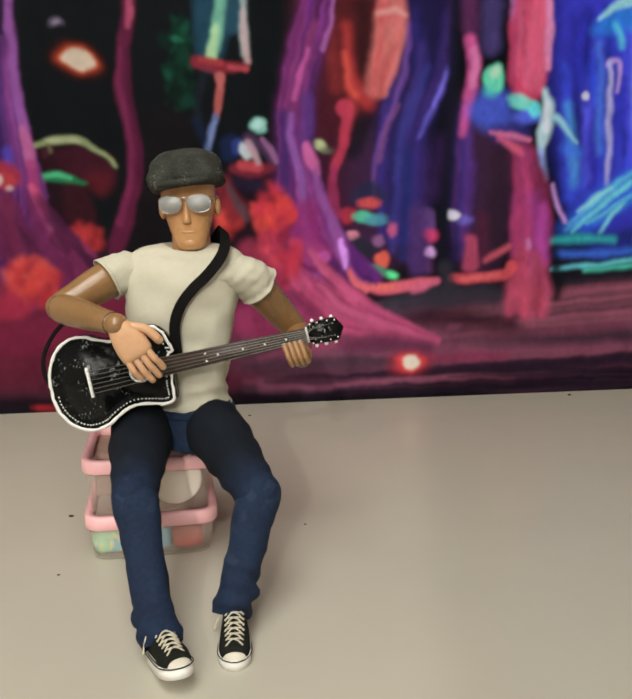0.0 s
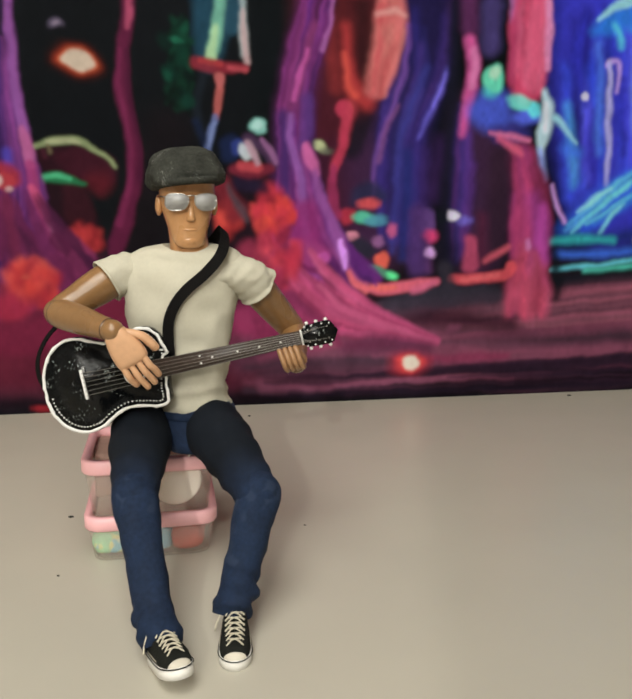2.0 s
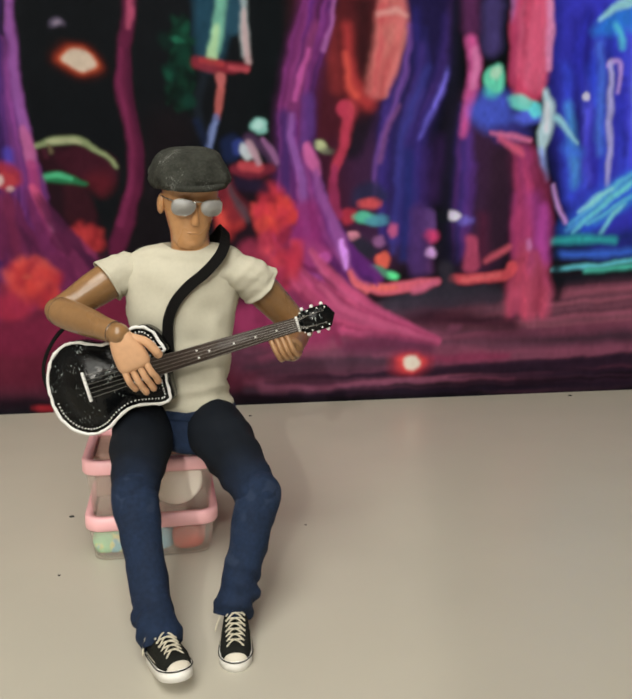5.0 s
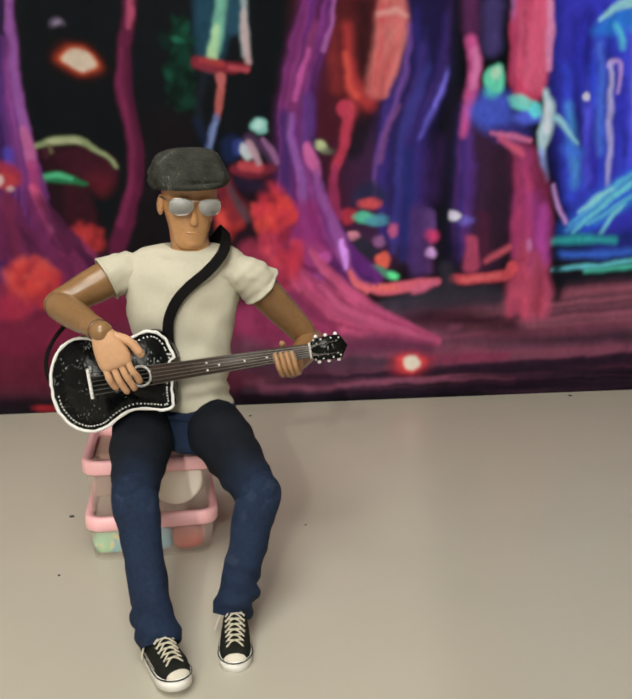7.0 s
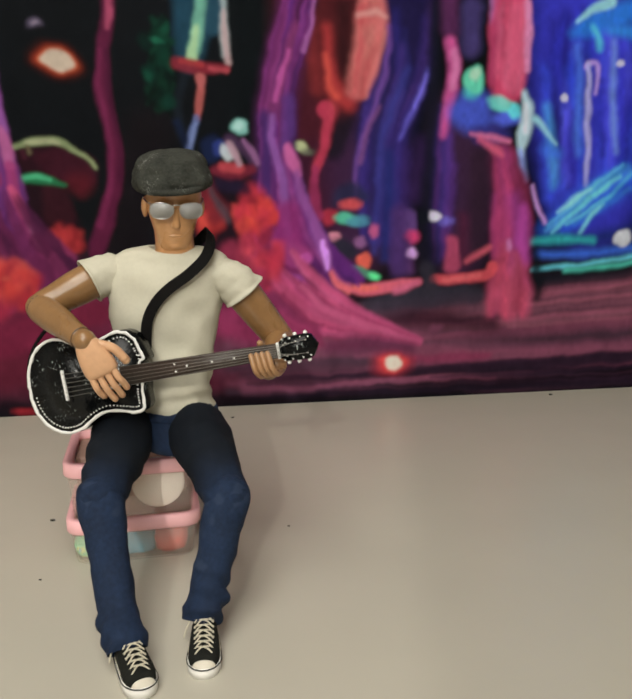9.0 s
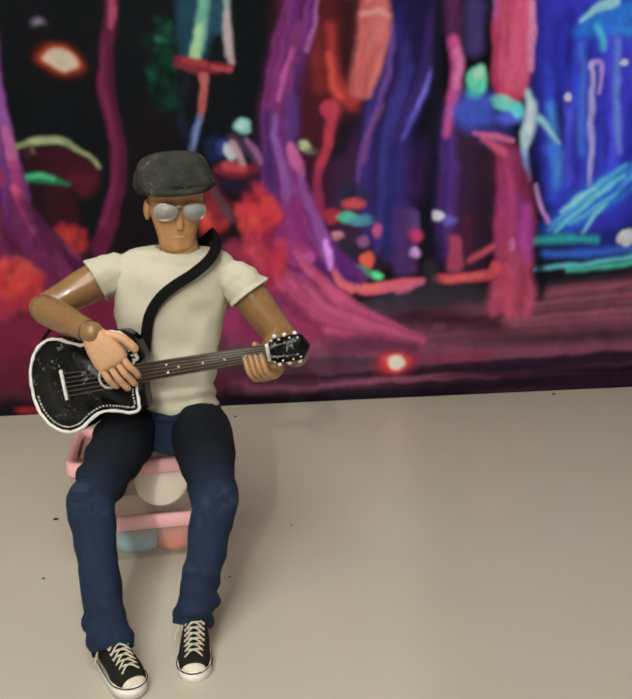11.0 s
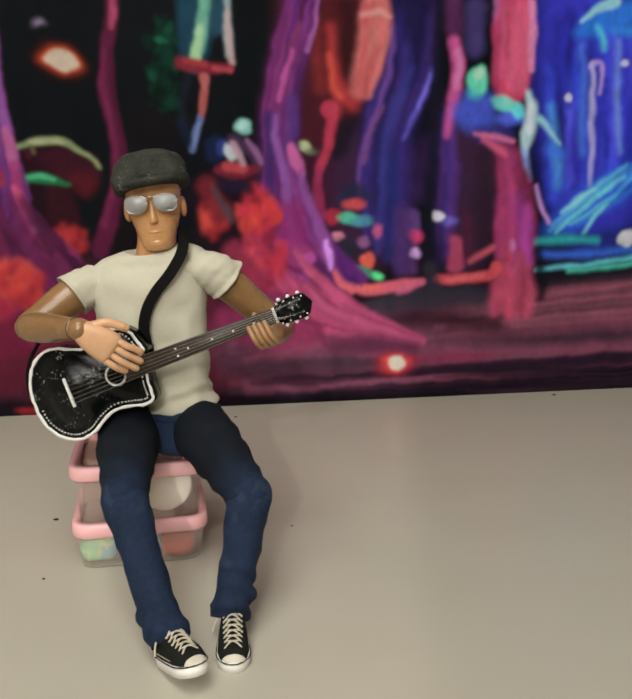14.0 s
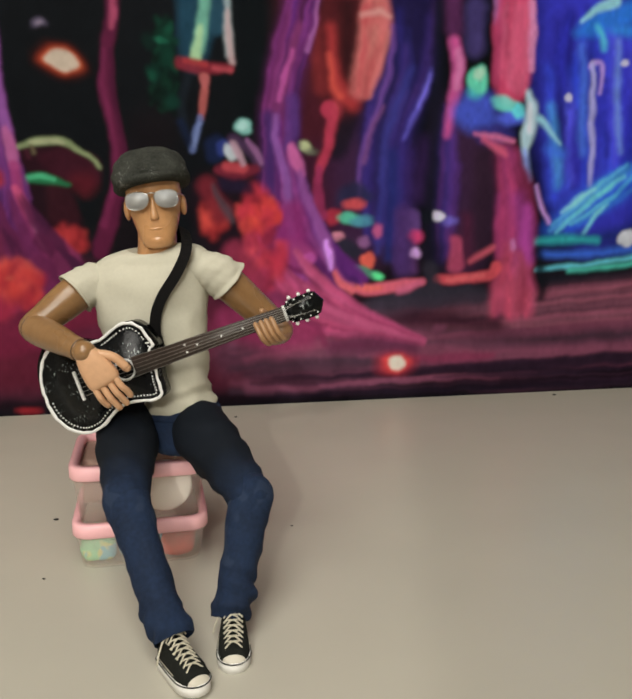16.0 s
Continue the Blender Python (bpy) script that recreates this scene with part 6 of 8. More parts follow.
    walk(FIGURE["arm_r"], [
        (0, pose(-0.0228, -0.0280, 0.1856, -29.8, 58.4, 0.0)),
        (0.5, pose(-0.0224, -0.0280, 0.1859, -28.2, 56.2, 0.0)),
        (1, pose(-0.0227, -0.0280, 0.1856, -27.1, 55.6, -0.0)),
        (1.5, pose(-0.0225, -0.0280, 0.1857, -31.0, 56.7, 0.0)),
        (2, pose(-0.0229, -0.0280, 0.1855, -27.0, 56.5, 0.0)),
        (2.5, pose(-0.0229, -0.0280, 0.1854, -27.2, 54.4, -0.0)),
        (3, pose(-0.0234, -0.0280, 0.1851, -29.2, 54.9, 0.0)),
        (3.5, pose(-0.0230, -0.0280, 0.1852, -31.5, 57.2, -0.0)),
        (4, pose(-0.0231, -0.0280, 0.1853, -25.7, 56.2, 0.0)),
        (6.5, pose(-0.0230, -0.0280, 0.1860, -23.9, 58.6, -0.0)),
        (7, pose(-0.0228, -0.0280, 0.1857, -22.8, 62.2, -0.0)),
        (7.5, pose(-0.0221, -0.0280, 0.1863, -26.2, 59.3, -0.0)),
        (8, pose(-0.0207, -0.0280, 0.1860, -25.2, 59.0, 0.0)),
        (8.5, pose(-0.0213, -0.0280, 0.1861, -23.5, 61.0, -0.0)),
        (9, pose(-0.0211, -0.0280, 0.1856, -24.3, 61.7, 0.0)),
        (11.5, pose(-0.0194, -0.0280, 0.1854, -18.4, 61.6, -0.0)),
        (11.6, pose(-0.0194, -0.0280, 0.1854, -18.4, 61.6, -0.0)),
        (11.8, pose(-0.0256, -0.0280, 0.1842, -23.2, 55.5, 0.0)),
        (12, pose(-0.0256, -0.0280, 0.1842, -23.2, 55.5, 0.0)),
        (12.5, pose(-0.0263, -0.0280, 0.1843, -26.2, 57.6, 0.0)),
        (13, pose(-0.0263, -0.0280, 0.1838, -29.4, 55.6, -0.0)),
        (13.5, pose(-0.0253, -0.0280, 0.1843, -37.6, 54.8, -0.0)),
        (13.8, pose(-0.0253, -0.0280, 0.1843, -37.6, 54.8, -0.0)),
        (14, pose(-0.0350, -0.0280, 0.1784, -26.9, 52.8, 0.0)),
        (14.5, pose(-0.0350, -0.0280, 0.1790, -27.1, 48.7, 0.0)),
        (15, pose(-0.0346, -0.0280, 0.1796, -24.2, 50.8, -0.0)),
        (15.5, pose(-0.0347, -0.0280, 0.1791, -26.2, 51.3, -0.0)),
        (16, pose(-0.0340, -0.0280, 0.1801, -26.7, 49.7, 0.0)),
    ])
    walk(FIGURE["fore_r"], [
        (0, pose(-0.0577, -0.0515, 0.1641, -40.4, -83.8, 0.0)),
        (0.1, pose(-0.0579, -0.0515, 0.1636, -40.4, -82.8, -0.0)),
        (0.2, pose(-0.0572, -0.0541, 0.1634, -36.7, -78.6, 0.0)),
        (0.3, pose(-0.0584, -0.0515, 0.1626, -41.3, -79.3, 0.0)),
        (0.4, pose(-0.0586, -0.0515, 0.1621, -40.4, -81.6, 0.0)),
        (0.5, pose(-0.0588, -0.0515, 0.1616, 140.7, -84.9, -180.0)),
        (0.6, pose(-0.0587, -0.0512, 0.1615, -42.7, -84.1, 0.0)),
        (0.7, pose(-0.0587, -0.0509, 0.1614, -40.8, -79.9, 0.0)),
        (0.8, pose(-0.0582, -0.0520, 0.1615, -39.4, -80.4, 0.0)),
        (0.9, pose(-0.0577, -0.0530, 0.1616, 141.8, -87.9, 180.0)),
        (1, pose(-0.0585, -0.0501, 0.1611, -42.0, -88.6, 0.0)),
        (1.1, pose(-0.0582, -0.0507, 0.1615, -40.3, -84.0, 0.0)),
        (1.2, pose(-0.0570, -0.0538, 0.1622, 143.9, -84.8, 180.0)),
        (1.3, pose(-0.0576, -0.0517, 0.1623, -44.0, -75.3, 0.0)),
        (1.4, pose(-0.0573, -0.0523, 0.1627, -43.0, -79.2, 0.0)),
        (1.5, pose(-0.0570, -0.0528, 0.1630, 142.0, -87.2, 180.0)),
        (1.6, pose(-0.0574, -0.0523, 0.1627, -41.7, -81.8, 0.0)),
        (1.7, pose(-0.0578, -0.0517, 0.1624, -42.2, -78.1, -0.0)),
        (1.8, pose(-0.0583, -0.0512, 0.1621, -41.3, -77.4, 0.0)),
        (1.9, pose(-0.0587, -0.0507, 0.1618, -40.7, -87.0, 0.0)),
        (2, pose(-0.0591, -0.0501, 0.1615, -41.3, -82.8, 0.0)),
        (2.1, pose(-0.0575, -0.0541, 0.1618, 143.3, -88.9, 180.0)),
        (2.2, pose(-0.0582, -0.0515, 0.1612, -39.5, -84.4, 0.0)),
        (2.3, pose(-0.0580, -0.0515, 0.1610, -38.9, -79.7, 0.0)),
        (2.4, pose(-0.0573, -0.0528, 0.1609, -38.6, -78.0, 0.0)),
        (2.5, pose(-0.0579, -0.0501, 0.1603, 139.2, -88.8, 180.0)),
        (2.6, pose(-0.0579, -0.0504, 0.1604, -42.3, -83.4, 0.0)),
        (2.7, pose(-0.0578, -0.0507, 0.1606, -42.5, -79.7, -0.0)),
        (2.8, pose(-0.0578, -0.0509, 0.1607, -42.9, -76.0, -0.0)),
        (2.9, pose(-0.0577, -0.0512, 0.1609, -42.1, -89.0, 0.0)),
        (3, pose(-0.0577, -0.0515, 0.1610, 140.8, -85.6, 180.0)),
        (3.1, pose(-0.0571, -0.0530, 0.1616, -37.3, -86.9, -0.0)),
        (3.2, pose(-0.0574, -0.0520, 0.1619, -40.5, -81.1, 0.0)),
        (3.3, pose(-0.0573, -0.0523, 0.1624, -38.2, -77.0, 0.0)),
        (3.4, pose(-0.0572, -0.0525, 0.1628, -41.0, -77.4, 0.0)),
        (3.5, pose(-0.0571, -0.0528, 0.1633, 142.0, -87.0, -180.0)),
        (3.6, pose(-0.0566, -0.0546, 0.1632, 144.5, -89.5, 180.0)),
        (3.7, pose(-0.0579, -0.0512, 0.1625, -40.5, -82.0, 0.0)),
        (3.8, pose(-0.0578, -0.0517, 0.1622, -40.1, -78.2, 0.0)),
        (3.9, pose(-0.0578, -0.0523, 0.1620, -38.6, -80.1, 0.0)),
        (4, pose(-0.0591, -0.0488, 0.1612, 136.8, -85.4, 180.0)),
        (4.1, pose(-0.0578, -0.0527, 0.1618, -38.5, -86.2, -0.0)),
        (4.2, pose(-0.0592, -0.0487, 0.1613, -43.9, -76.2, 0.0)),
        (4.4, pose(-0.0571, -0.0552, 0.1624, 144.8, -88.8, 180.0)),
        (4.6, pose(-0.0581, -0.0525, 0.1622, -37.7, -76.7, 0.0)),
        (4.8, pose(-0.0586, -0.0510, 0.1622, -40.0, -82.0, 0.0)),
        (5, pose(-0.0583, -0.0523, 0.1625, -37.9, -79.2, -0.0)),
        (5.2, pose(-0.0579, -0.0535, 0.1628, -36.6, -84.8, -0.0)),
        (5.4, pose(-0.0589, -0.0507, 0.1626, -41.5, -72.9, 0.0)),
        (5.6, pose(-0.0591, -0.0506, 0.1628, -41.2, -85.7, -0.0)),
        (5.8, pose(-0.0583, -0.0532, 0.1633, -37.7, -88.6, -0.0)),
        (6, pose(-0.0597, -0.0491, 0.1629, -42.4, -73.1, 0.0)),
        (6.2, pose(-0.0598, -0.0490, 0.1631, -43.8, -69.8, 0.0)),
        (6.3, pose(-0.0603, -0.0476, 0.1630, -44.5, -71.8, 0.0)),
        (6.4, pose(-0.0590, -0.0515, 0.1636, -40.4, -86.7, 0.0)),
        (6.5, pose(-0.0604, -0.0475, 0.1631, -44.7, -79.7, 0.0)),
        (6.6, pose(-0.0601, -0.0486, 0.1638, -43.3, -68.7, 0.0)),
        (6.7, pose(-0.0602, -0.0483, 0.1643, -43.6, -72.3, 0.0)),
        (6.8, pose(-0.0594, -0.0507, 0.1651, -41.5, -79.9, 0.0)),
        (6.9, pose(-0.0582, -0.0544, 0.1661, 144.3, -89.9, 180.0)),
        (7, pose(-0.0610, -0.0462, 0.1655, -47.0, -74.7, 0.0)),
        (7.1, pose(-0.0596, -0.0509, 0.1656, -40.7, -68.6, 0.0)),
        (7.2, pose(-0.0600, -0.0504, 0.1650, -41.0, -70.4, 0.0)),
        (7.3, pose(-0.0591, -0.0538, 0.1649, -36.5, -86.3, 0.0)),
        (7.4, pose(-0.0595, -0.0533, 0.1643, -38.0, -83.8, 0.0)),
        (7.5, pose(-0.0608, -0.0501, 0.1633, -41.4, -74.0, 0.0)),
        (7.6, pose(-0.0599, -0.0512, 0.1635, -39.4, -72.8, 0.0)),
        (7.7, pose(-0.0594, -0.0509, 0.1635, -39.9, -74.4, 0.0)),
        (7.8, pose(-0.0581, -0.0533, 0.1638, -37.0, -89.2, -0.0)),
        (7.9, pose(-0.0581, -0.0517, 0.1636, -38.8, -83.5, 0.0)),
        (8, pose(-0.0586, -0.0488, 0.1632, -42.5, -78.4, -0.0)),
        (8.1, pose(-0.0590, -0.0486, 0.1634, -43.5, -72.5, -0.0)),
        (8.2, pose(-0.0589, -0.0496, 0.1638, -42.7, -76.6, -0.0)),
        (8.3, pose(-0.0579, -0.0533, 0.1646, -37.2, -85.3, 0.0)),
        (8.4, pose(-0.0597, -0.0480, 0.1639, -51.6, -78.9, 0.0)),
        (8.5, pose(-0.0605, -0.0475, 0.1643, -44.7, -68.9, 0.0)),
        (8.6, pose(-0.0602, -0.0475, 0.1645, -44.8, -69.9, 0.0)),
        (8.7, pose(-0.0595, -0.0488, 0.1648, -42.6, -74.5, 0.0)),
        (8.8, pose(-0.0583, -0.0515, 0.1653, -40.2, -84.7, 0.0)),
        (8.9, pose(-0.0584, -0.0501, 0.1653, -42.0, -75.7, -0.0)),
        (9, pose(-0.0590, -0.0475, 0.1652, -46.3, -70.0, -0.0)),
        (9.1, pose(-0.0582, -0.0500, 0.1654, -41.1, -74.0, 0.0)),
        (9.3, pose(-0.0579, -0.0510, 0.1654, -40.9, -84.4, 0.0)),
        (9.5, pose(-0.0593, -0.0467, 0.1648, -45.8, -69.0, 0.0)),
        (9.7, pose(-0.0585, -0.0490, 0.1650, -43.8, -74.0, -0.0)),
        (9.9, pose(-0.0586, -0.0487, 0.1648, -43.0, -75.8, 0.0)),
        (10.1, pose(-0.0583, -0.0497, 0.1648, -41.6, -84.8, 0.0)),
        (10.3, pose(-0.0593, -0.0467, 0.1643, -46.7, -69.2, 0.0)),
        (10.5, pose(-0.0589, -0.0478, 0.1644, -44.6, -74.3, 0.0)),
        (10.7, pose(-0.0586, -0.0488, 0.1644, -43.9, -76.2, 0.0)),
        (10.9, pose(-0.0582, -0.0498, 0.1644, -42.4, -85.3, 0.0)),
        (11.1, pose(-0.0592, -0.0468, 0.1639, -47.5, -69.5, -0.0)),
        (11.3, pose(-0.0581, -0.0501, 0.1641, -41.1, -89.5, -0.0)),
        (11.4, pose(-0.0581, -0.0501, 0.1641, -42.0, -84.5, 0.0)),
        (11.5, pose(-0.0603, -0.0435, 0.1633, -51.6, -66.9, 0.0)),
        (11.6, pose(-0.0604, -0.0456, 0.1625, -49.4, -74.7, 0.0)),
        (11.7, pose(-0.0601, -0.0491, 0.1618, -42.5, -83.4, 0.0)),
        (11.8, pose(-0.0588, -0.0551, 0.1616, 144.9, -88.1, 180.0)),
        (11.9, pose(-0.0608, -0.0520, 0.1601, -39.1, -76.8, -0.0)),
        (12, pose(-0.0631, -0.0475, 0.1584, -44.5, -74.4, 0.0)),
        (12.1, pose(-0.0611, -0.0530, 0.1597, -36.9, -78.3, 0.0)),
        (12.2, pose(-0.0595, -0.0572, 0.1609, 147.2, -87.5, 180.0)),
        (12.3, pose(-0.0606, -0.0536, 0.1610, -36.3, -84.6, -0.0)),
        (12.4, pose(-0.0608, -0.0525, 0.1615, -39.2, -75.9, 0.0)),
        (12.5, pose(-0.0620, -0.0488, 0.1616, -43.5, -74.6, 0.0)),
        (12.6, pose(-0.0590, -0.0572, 0.1624, 147.7, -87.9, 180.0)),
        (12.7, pose(-0.0587, -0.0577, 0.1621, 148.6, -88.8, 180.0)),
        (12.8, pose(-0.0607, -0.0517, 0.1610, -39.4, -76.2, 0.0)),
        (12.9, pose(-0.0605, -0.0523, 0.1607, -38.3, -75.4, 0.0)),
        (13, pose(-0.0606, -0.0515, 0.1603, -39.2, -88.6, -0.0)),
        (13.1, pose(-0.0566, -0.0634, 0.1618, 154.2, -87.5, 180.0)),
        (13.2, pose(-0.0598, -0.0546, 0.1605, -39.9, -80.5, 0.0)),
        (13.3, pose(-0.0593, -0.0562, 0.1606, -39.8, -74.3, 0.0)),
        (13.4, pose(-0.0589, -0.0577, 0.1608, -39.2, -75.6, 0.0)),
        (13.5, pose(-0.0585, -0.0593, 0.1609, 149.4, -87.8, -180.0)),
        (13.6, pose(-0.0599, -0.0585, 0.1596, -31.1, -82.2, 0.0)),
        (13.7, pose(-0.0617, -0.0564, 0.1582, -33.5, -82.4, 0.0)),
        (13.8, pose(-0.0640, -0.0530, 0.1565, -38.4, -78.3, 0.0)),
        (13.9, pose(-0.0649, -0.0536, 0.1554, -37.3, -83.7, 0.0)),
        (14, pose(-0.0677, -0.0488, 0.1536, 136.9, -83.7, 180.0)),
        (14.1, pose(-0.0663, -0.0515, 0.1537, -40.6, -80.8, 0.0)),
        (14.2, pose(-0.0664, -0.0501, 0.1532, -42.6, -81.3, 0.0)),
        (14.3, pose(-0.0664, -0.0488, 0.1527, -44.4, -79.6, 0.0)),
        (14.4, pose(-0.0632, -0.0567, 0.1536, 146.5, -83.2, -180.0)),
        (14.5, pose(-0.0656, -0.0488, 0.1521, 136.5, -85.2, 180.0)),
        (14.6, pose(-0.0661, -0.0486, 0.1521, -43.0, -85.7, -0.0)),
        (14.7, pose(-0.0662, -0.0496, 0.1523, -43.1, -83.0, 0.0)),
        (14.8, pose(-0.0662, -0.0507, 0.1526, -41.6, -85.9, 0.0)),
        (14.9, pose(-0.0648, -0.0557, 0.1534, 145.9, -81.1, 180.0)),
        (15, pose(-0.0682, -0.0475, 0.1522, -45.3, -87.0, 0.0)),
        (15.1, pose(-0.0667, -0.0517, 0.1529, -39.6, -85.6, 0.0)),
        (15.2, pose(-0.0666, -0.0520, 0.1530, -40.0, -84.1, -0.0)),
        (15.3, pose(-0.0660, -0.0536, 0.1533, 142.7, -78.8, 180.0)),
        (15.4, pose(-0.0659, -0.0538, 0.1534, -37.2, -85.3, -0.0)),
        (15.5, pose(-0.0677, -0.0488, 0.1527, -43.6, -82.3, 0.0)),
        (15.6, pose(-0.0668, -0.0501, 0.1530, -40.9, -82.8, 0.0)),
        (15.8, pose(-0.0636, -0.0567, 0.1543, 146.4, -78.3, 180.0)),
        (16, pose(-0.0655, -0.0488, 0.1533, -42.9, -79.1, 0.0)),
    ])
    walk(FIGURE["palm_r"], [
        (0, pose(-0.0160, -0.0871, 0.1596, 6.6, -31.1, 0.0)),
        (0.1, pose(-0.0163, -0.0871, 0.1584, 7.6, -26.9, 0.0)),
        (0.2, pose(-0.0140, -0.0869, 0.1547, 6.5, -24.0, 0.0)),
        (0.3, pose(-0.0178, -0.0878, 0.1549, 6.2, -17.8, 0.0)),
        (0.4, pose(-0.0171, -0.0871, 0.1560, 7.4, -25.2, 0.0)),
        (0.5, pose(-0.0164, -0.0863, 0.1653, 6.9, -47.8, 0.0)),
        (0.6, pose(-0.0186, -0.0885, 0.1573, 7.5, -24.2, 0.0)),
        (0.7, pose(-0.0177, -0.0869, 0.1540, 6.1, -18.9, 0.0)),
        (0.8, pose(-0.0163, -0.0869, 0.1544, 6.0, -20.4, 0.0)),
        (0.9, pose(-0.0145, -0.0870, 0.1631, 7.4, -27.6, 0.0)),
        (1, pose(-0.0176, -0.0870, 0.1601, 7.3, -35.8, -0.0)),
        (1.1, pose(-0.0164, -0.0862, 0.1571, 7.2, -24.6, -0.0)),
        (1.2, pose(-0.0127, -0.0862, 0.1663, 8.0, -29.7, 0.0)),
        (1.3, pose(-0.0193, -0.0899, 0.1522, 6.3, -17.6, 0.0)),
        (1.4, pose(-0.0178, -0.0898, 0.1551, 7.9, -25.5, 0.0)),
        (1.5, pose(-0.0137, -0.0866, 0.1652, 7.4, -35.7, 0.0)),
        (1.6, pose(-0.0168, -0.0889, 0.1569, 7.9, -21.6, 0.0)),
        (1.7, pose(-0.0180, -0.0887, 0.1540, 8.1, -23.8, 0.0)),
        (1.8, pose(-0.0179, -0.0875, 0.1531, 6.1, -17.6, 0.0)),
        (1.9, pose(-0.0170, -0.0865, 0.1596, 7.8, -26.9, 0.0)),
        (2, pose(-0.0181, -0.0864, 0.1563, 7.0, -30.0, 0.0)),
        (2.1, pose(-0.0134, -0.0869, 0.1626, 7.8, -29.4, 0.0)),
        (2.2, pose(-0.0160, -0.0865, 0.1571, 7.7, -29.2, 0.0)),
        (2.3, pose(-0.0159, -0.0860, 0.1533, 6.2, -13.9, 0.0)),
        (2.4, pose(-0.0152, -0.0871, 0.1520, 7.8, -21.6, 0.0)),
        (2.5, pose(-0.0163, -0.0861, 0.1612, 7.0, -36.2, 0.0)),
        (2.6, pose(-0.0175, -0.0875, 0.1558, 7.5, -18.1, 0.0)),
        (2.7, pose(-0.0179, -0.0878, 0.1534, 7.3, -16.0, -0.0)),
        (2.8, pose(-0.0187, -0.0884, 0.1510, 6.3, -19.7, 0.0)),
        (2.9, pose(-0.0169, -0.0880, 0.1602, 7.3, -27.0, 0.0)),
        (3, pose(-0.0151, -0.0862, 0.1643, 7.0, -33.2, 0.0)),
        (3.1, pose(-0.0134, -0.0864, 0.1593, 7.6, -26.4, 0.0)),
        (3.2, pose(-0.0161, -0.0877, 0.1555, 7.8, -23.6, 0.0)),
        (3.3, pose(-0.0152, -0.0863, 0.1527, 6.1, -15.0, 0.0)),
        (3.4, pose(-0.0167, -0.0886, 0.1538, 8.2, -21.0, 0.0)),
        (3.5, pose(-0.0137, -0.0866, 0.1656, 7.2, -41.6, 0.0)),
        (3.6, pose(-0.0118, -0.0865, 0.1636, 7.4, -32.1, 0.0)),
        (3.7, pose(-0.0165, -0.0869, 0.1566, 7.4, -23.9, 0.0)),
        (3.8, pose(-0.0167, -0.0872, 0.1536, 5.9, -25.7, 0.0)),
        (3.9, pose(-0.0154, -0.0865, 0.1545, 7.8, -23.0, 0.0)),
        (4, pose(-0.0191, -0.0865, 0.1644, 7.1, -44.3, 0.0)),
        (4.1, pose(-0.0148, -0.0870, 0.1589, 7.5, -28.2, 0.0)),
        (4.2, pose(-0.0207, -0.0868, 0.1519, 7.5, -18.6, 0.0)),
        (4.4, pose(-0.0121, -0.0869, 0.1633, 7.4, -32.1, -0.0)),
        (4.6, pose(-0.0157, -0.0861, 0.1522, 6.1, -15.0, 0.0)),
        (4.8, pose(-0.0169, -0.0864, 0.1563, 7.4, -24.0, 0.0)),
        (5, pose(-0.0157, -0.0861, 0.1544, 7.8, -23.0, 0.0)),
        (5.2, pose(-0.0140, -0.0862, 0.1588, 7.6, -26.4, -0.0)),
        (5.4, pose(-0.0196, -0.0872, 0.1505, 6.3, -19.7, -0.0)),
        (5.6, pose(-0.0178, -0.0868, 0.1596, 7.3, -27.1, -0.0)),
        (5.8, pose(-0.0148, -0.0868, 0.1622, 7.7, -18.9, -0.0)),
        (6, pose(-0.0209, -0.0862, 0.1511, 7.8, -17.4, -0.0)),
        (6.2, pose(-0.0226, -0.0870, 0.1494, 6.3, -19.6, 0.0)),
        (6.3, pose(-0.0231, -0.0862, 0.1507, 7.7, -23.3, -0.0)),
        (6.4, pose(-0.0172, -0.0872, 0.1612, 8.2, -26.8, 0.0)),
        (6.5, pose(-0.0220, -0.0862, 0.1561, 7.2, -36.7, 0.0)),
        (6.6, pose(-0.0228, -0.0863, 0.1492, 6.3, -19.6, 0.0)),
        (6.7, pose(-0.0223, -0.0862, 0.1522, 5.9, -18.2, 0.0)),
        (6.8, pose(-0.0189, -0.0871, 0.1578, 7.8, -23.6, -0.0)),
        (6.9, pose(-0.0136, -0.0865, 0.1662, 7.6, -21.7, -0.0)),
        (7, pose(-0.0249, -0.0864, 0.1557, 7.0, -20.4, 0.0)),
        (7.1, pose(-0.0208, -0.0868, 0.1504, 6.0, -15.5, 0.0)),
        (7.2, pose(-0.0209, -0.0865, 0.1511, 7.8, -17.4, 0.0)),
        (7.3, pose(-0.0149, -0.0865, 0.1621, 7.7, -18.9, -0.0)),
        (7.4, pose(-0.0164, -0.0871, 0.1596, 7.4, -18.6, -0.0)),
        (7.5, pose(-0.0211, -0.0865, 0.1520, 6.0, -13.8, -0.0)),
        (7.6, pose(-0.0192, -0.0861, 0.1509, 6.1, -11.2, 0.0)),
        (7.7, pose(-0.0188, -0.0862, 0.1521, 7.6, -18.3, 0.0)),
        (7.8, pose(-0.0142, -0.0864, 0.1632, 7.8, -25.5, 0.0)),
        (7.9, pose(-0.0155, -0.0862, 0.1587, 7.8, -23.1, 0.0)),
        (8, pose(-0.0189, -0.0860, 0.1551, 6.1, -20.0, -0.0)),
        (8.1, pose(-0.0209, -0.0864, 0.1514, 7.5, -24.1, 0.0)),
        (8.2, pose(-0.0196, -0.0869, 0.1544, 7.7, -24.8, 0.0)),
        (8.3, pose(-0.0143, -0.0865, 0.1610, 7.9, -30.2, 0.0)),
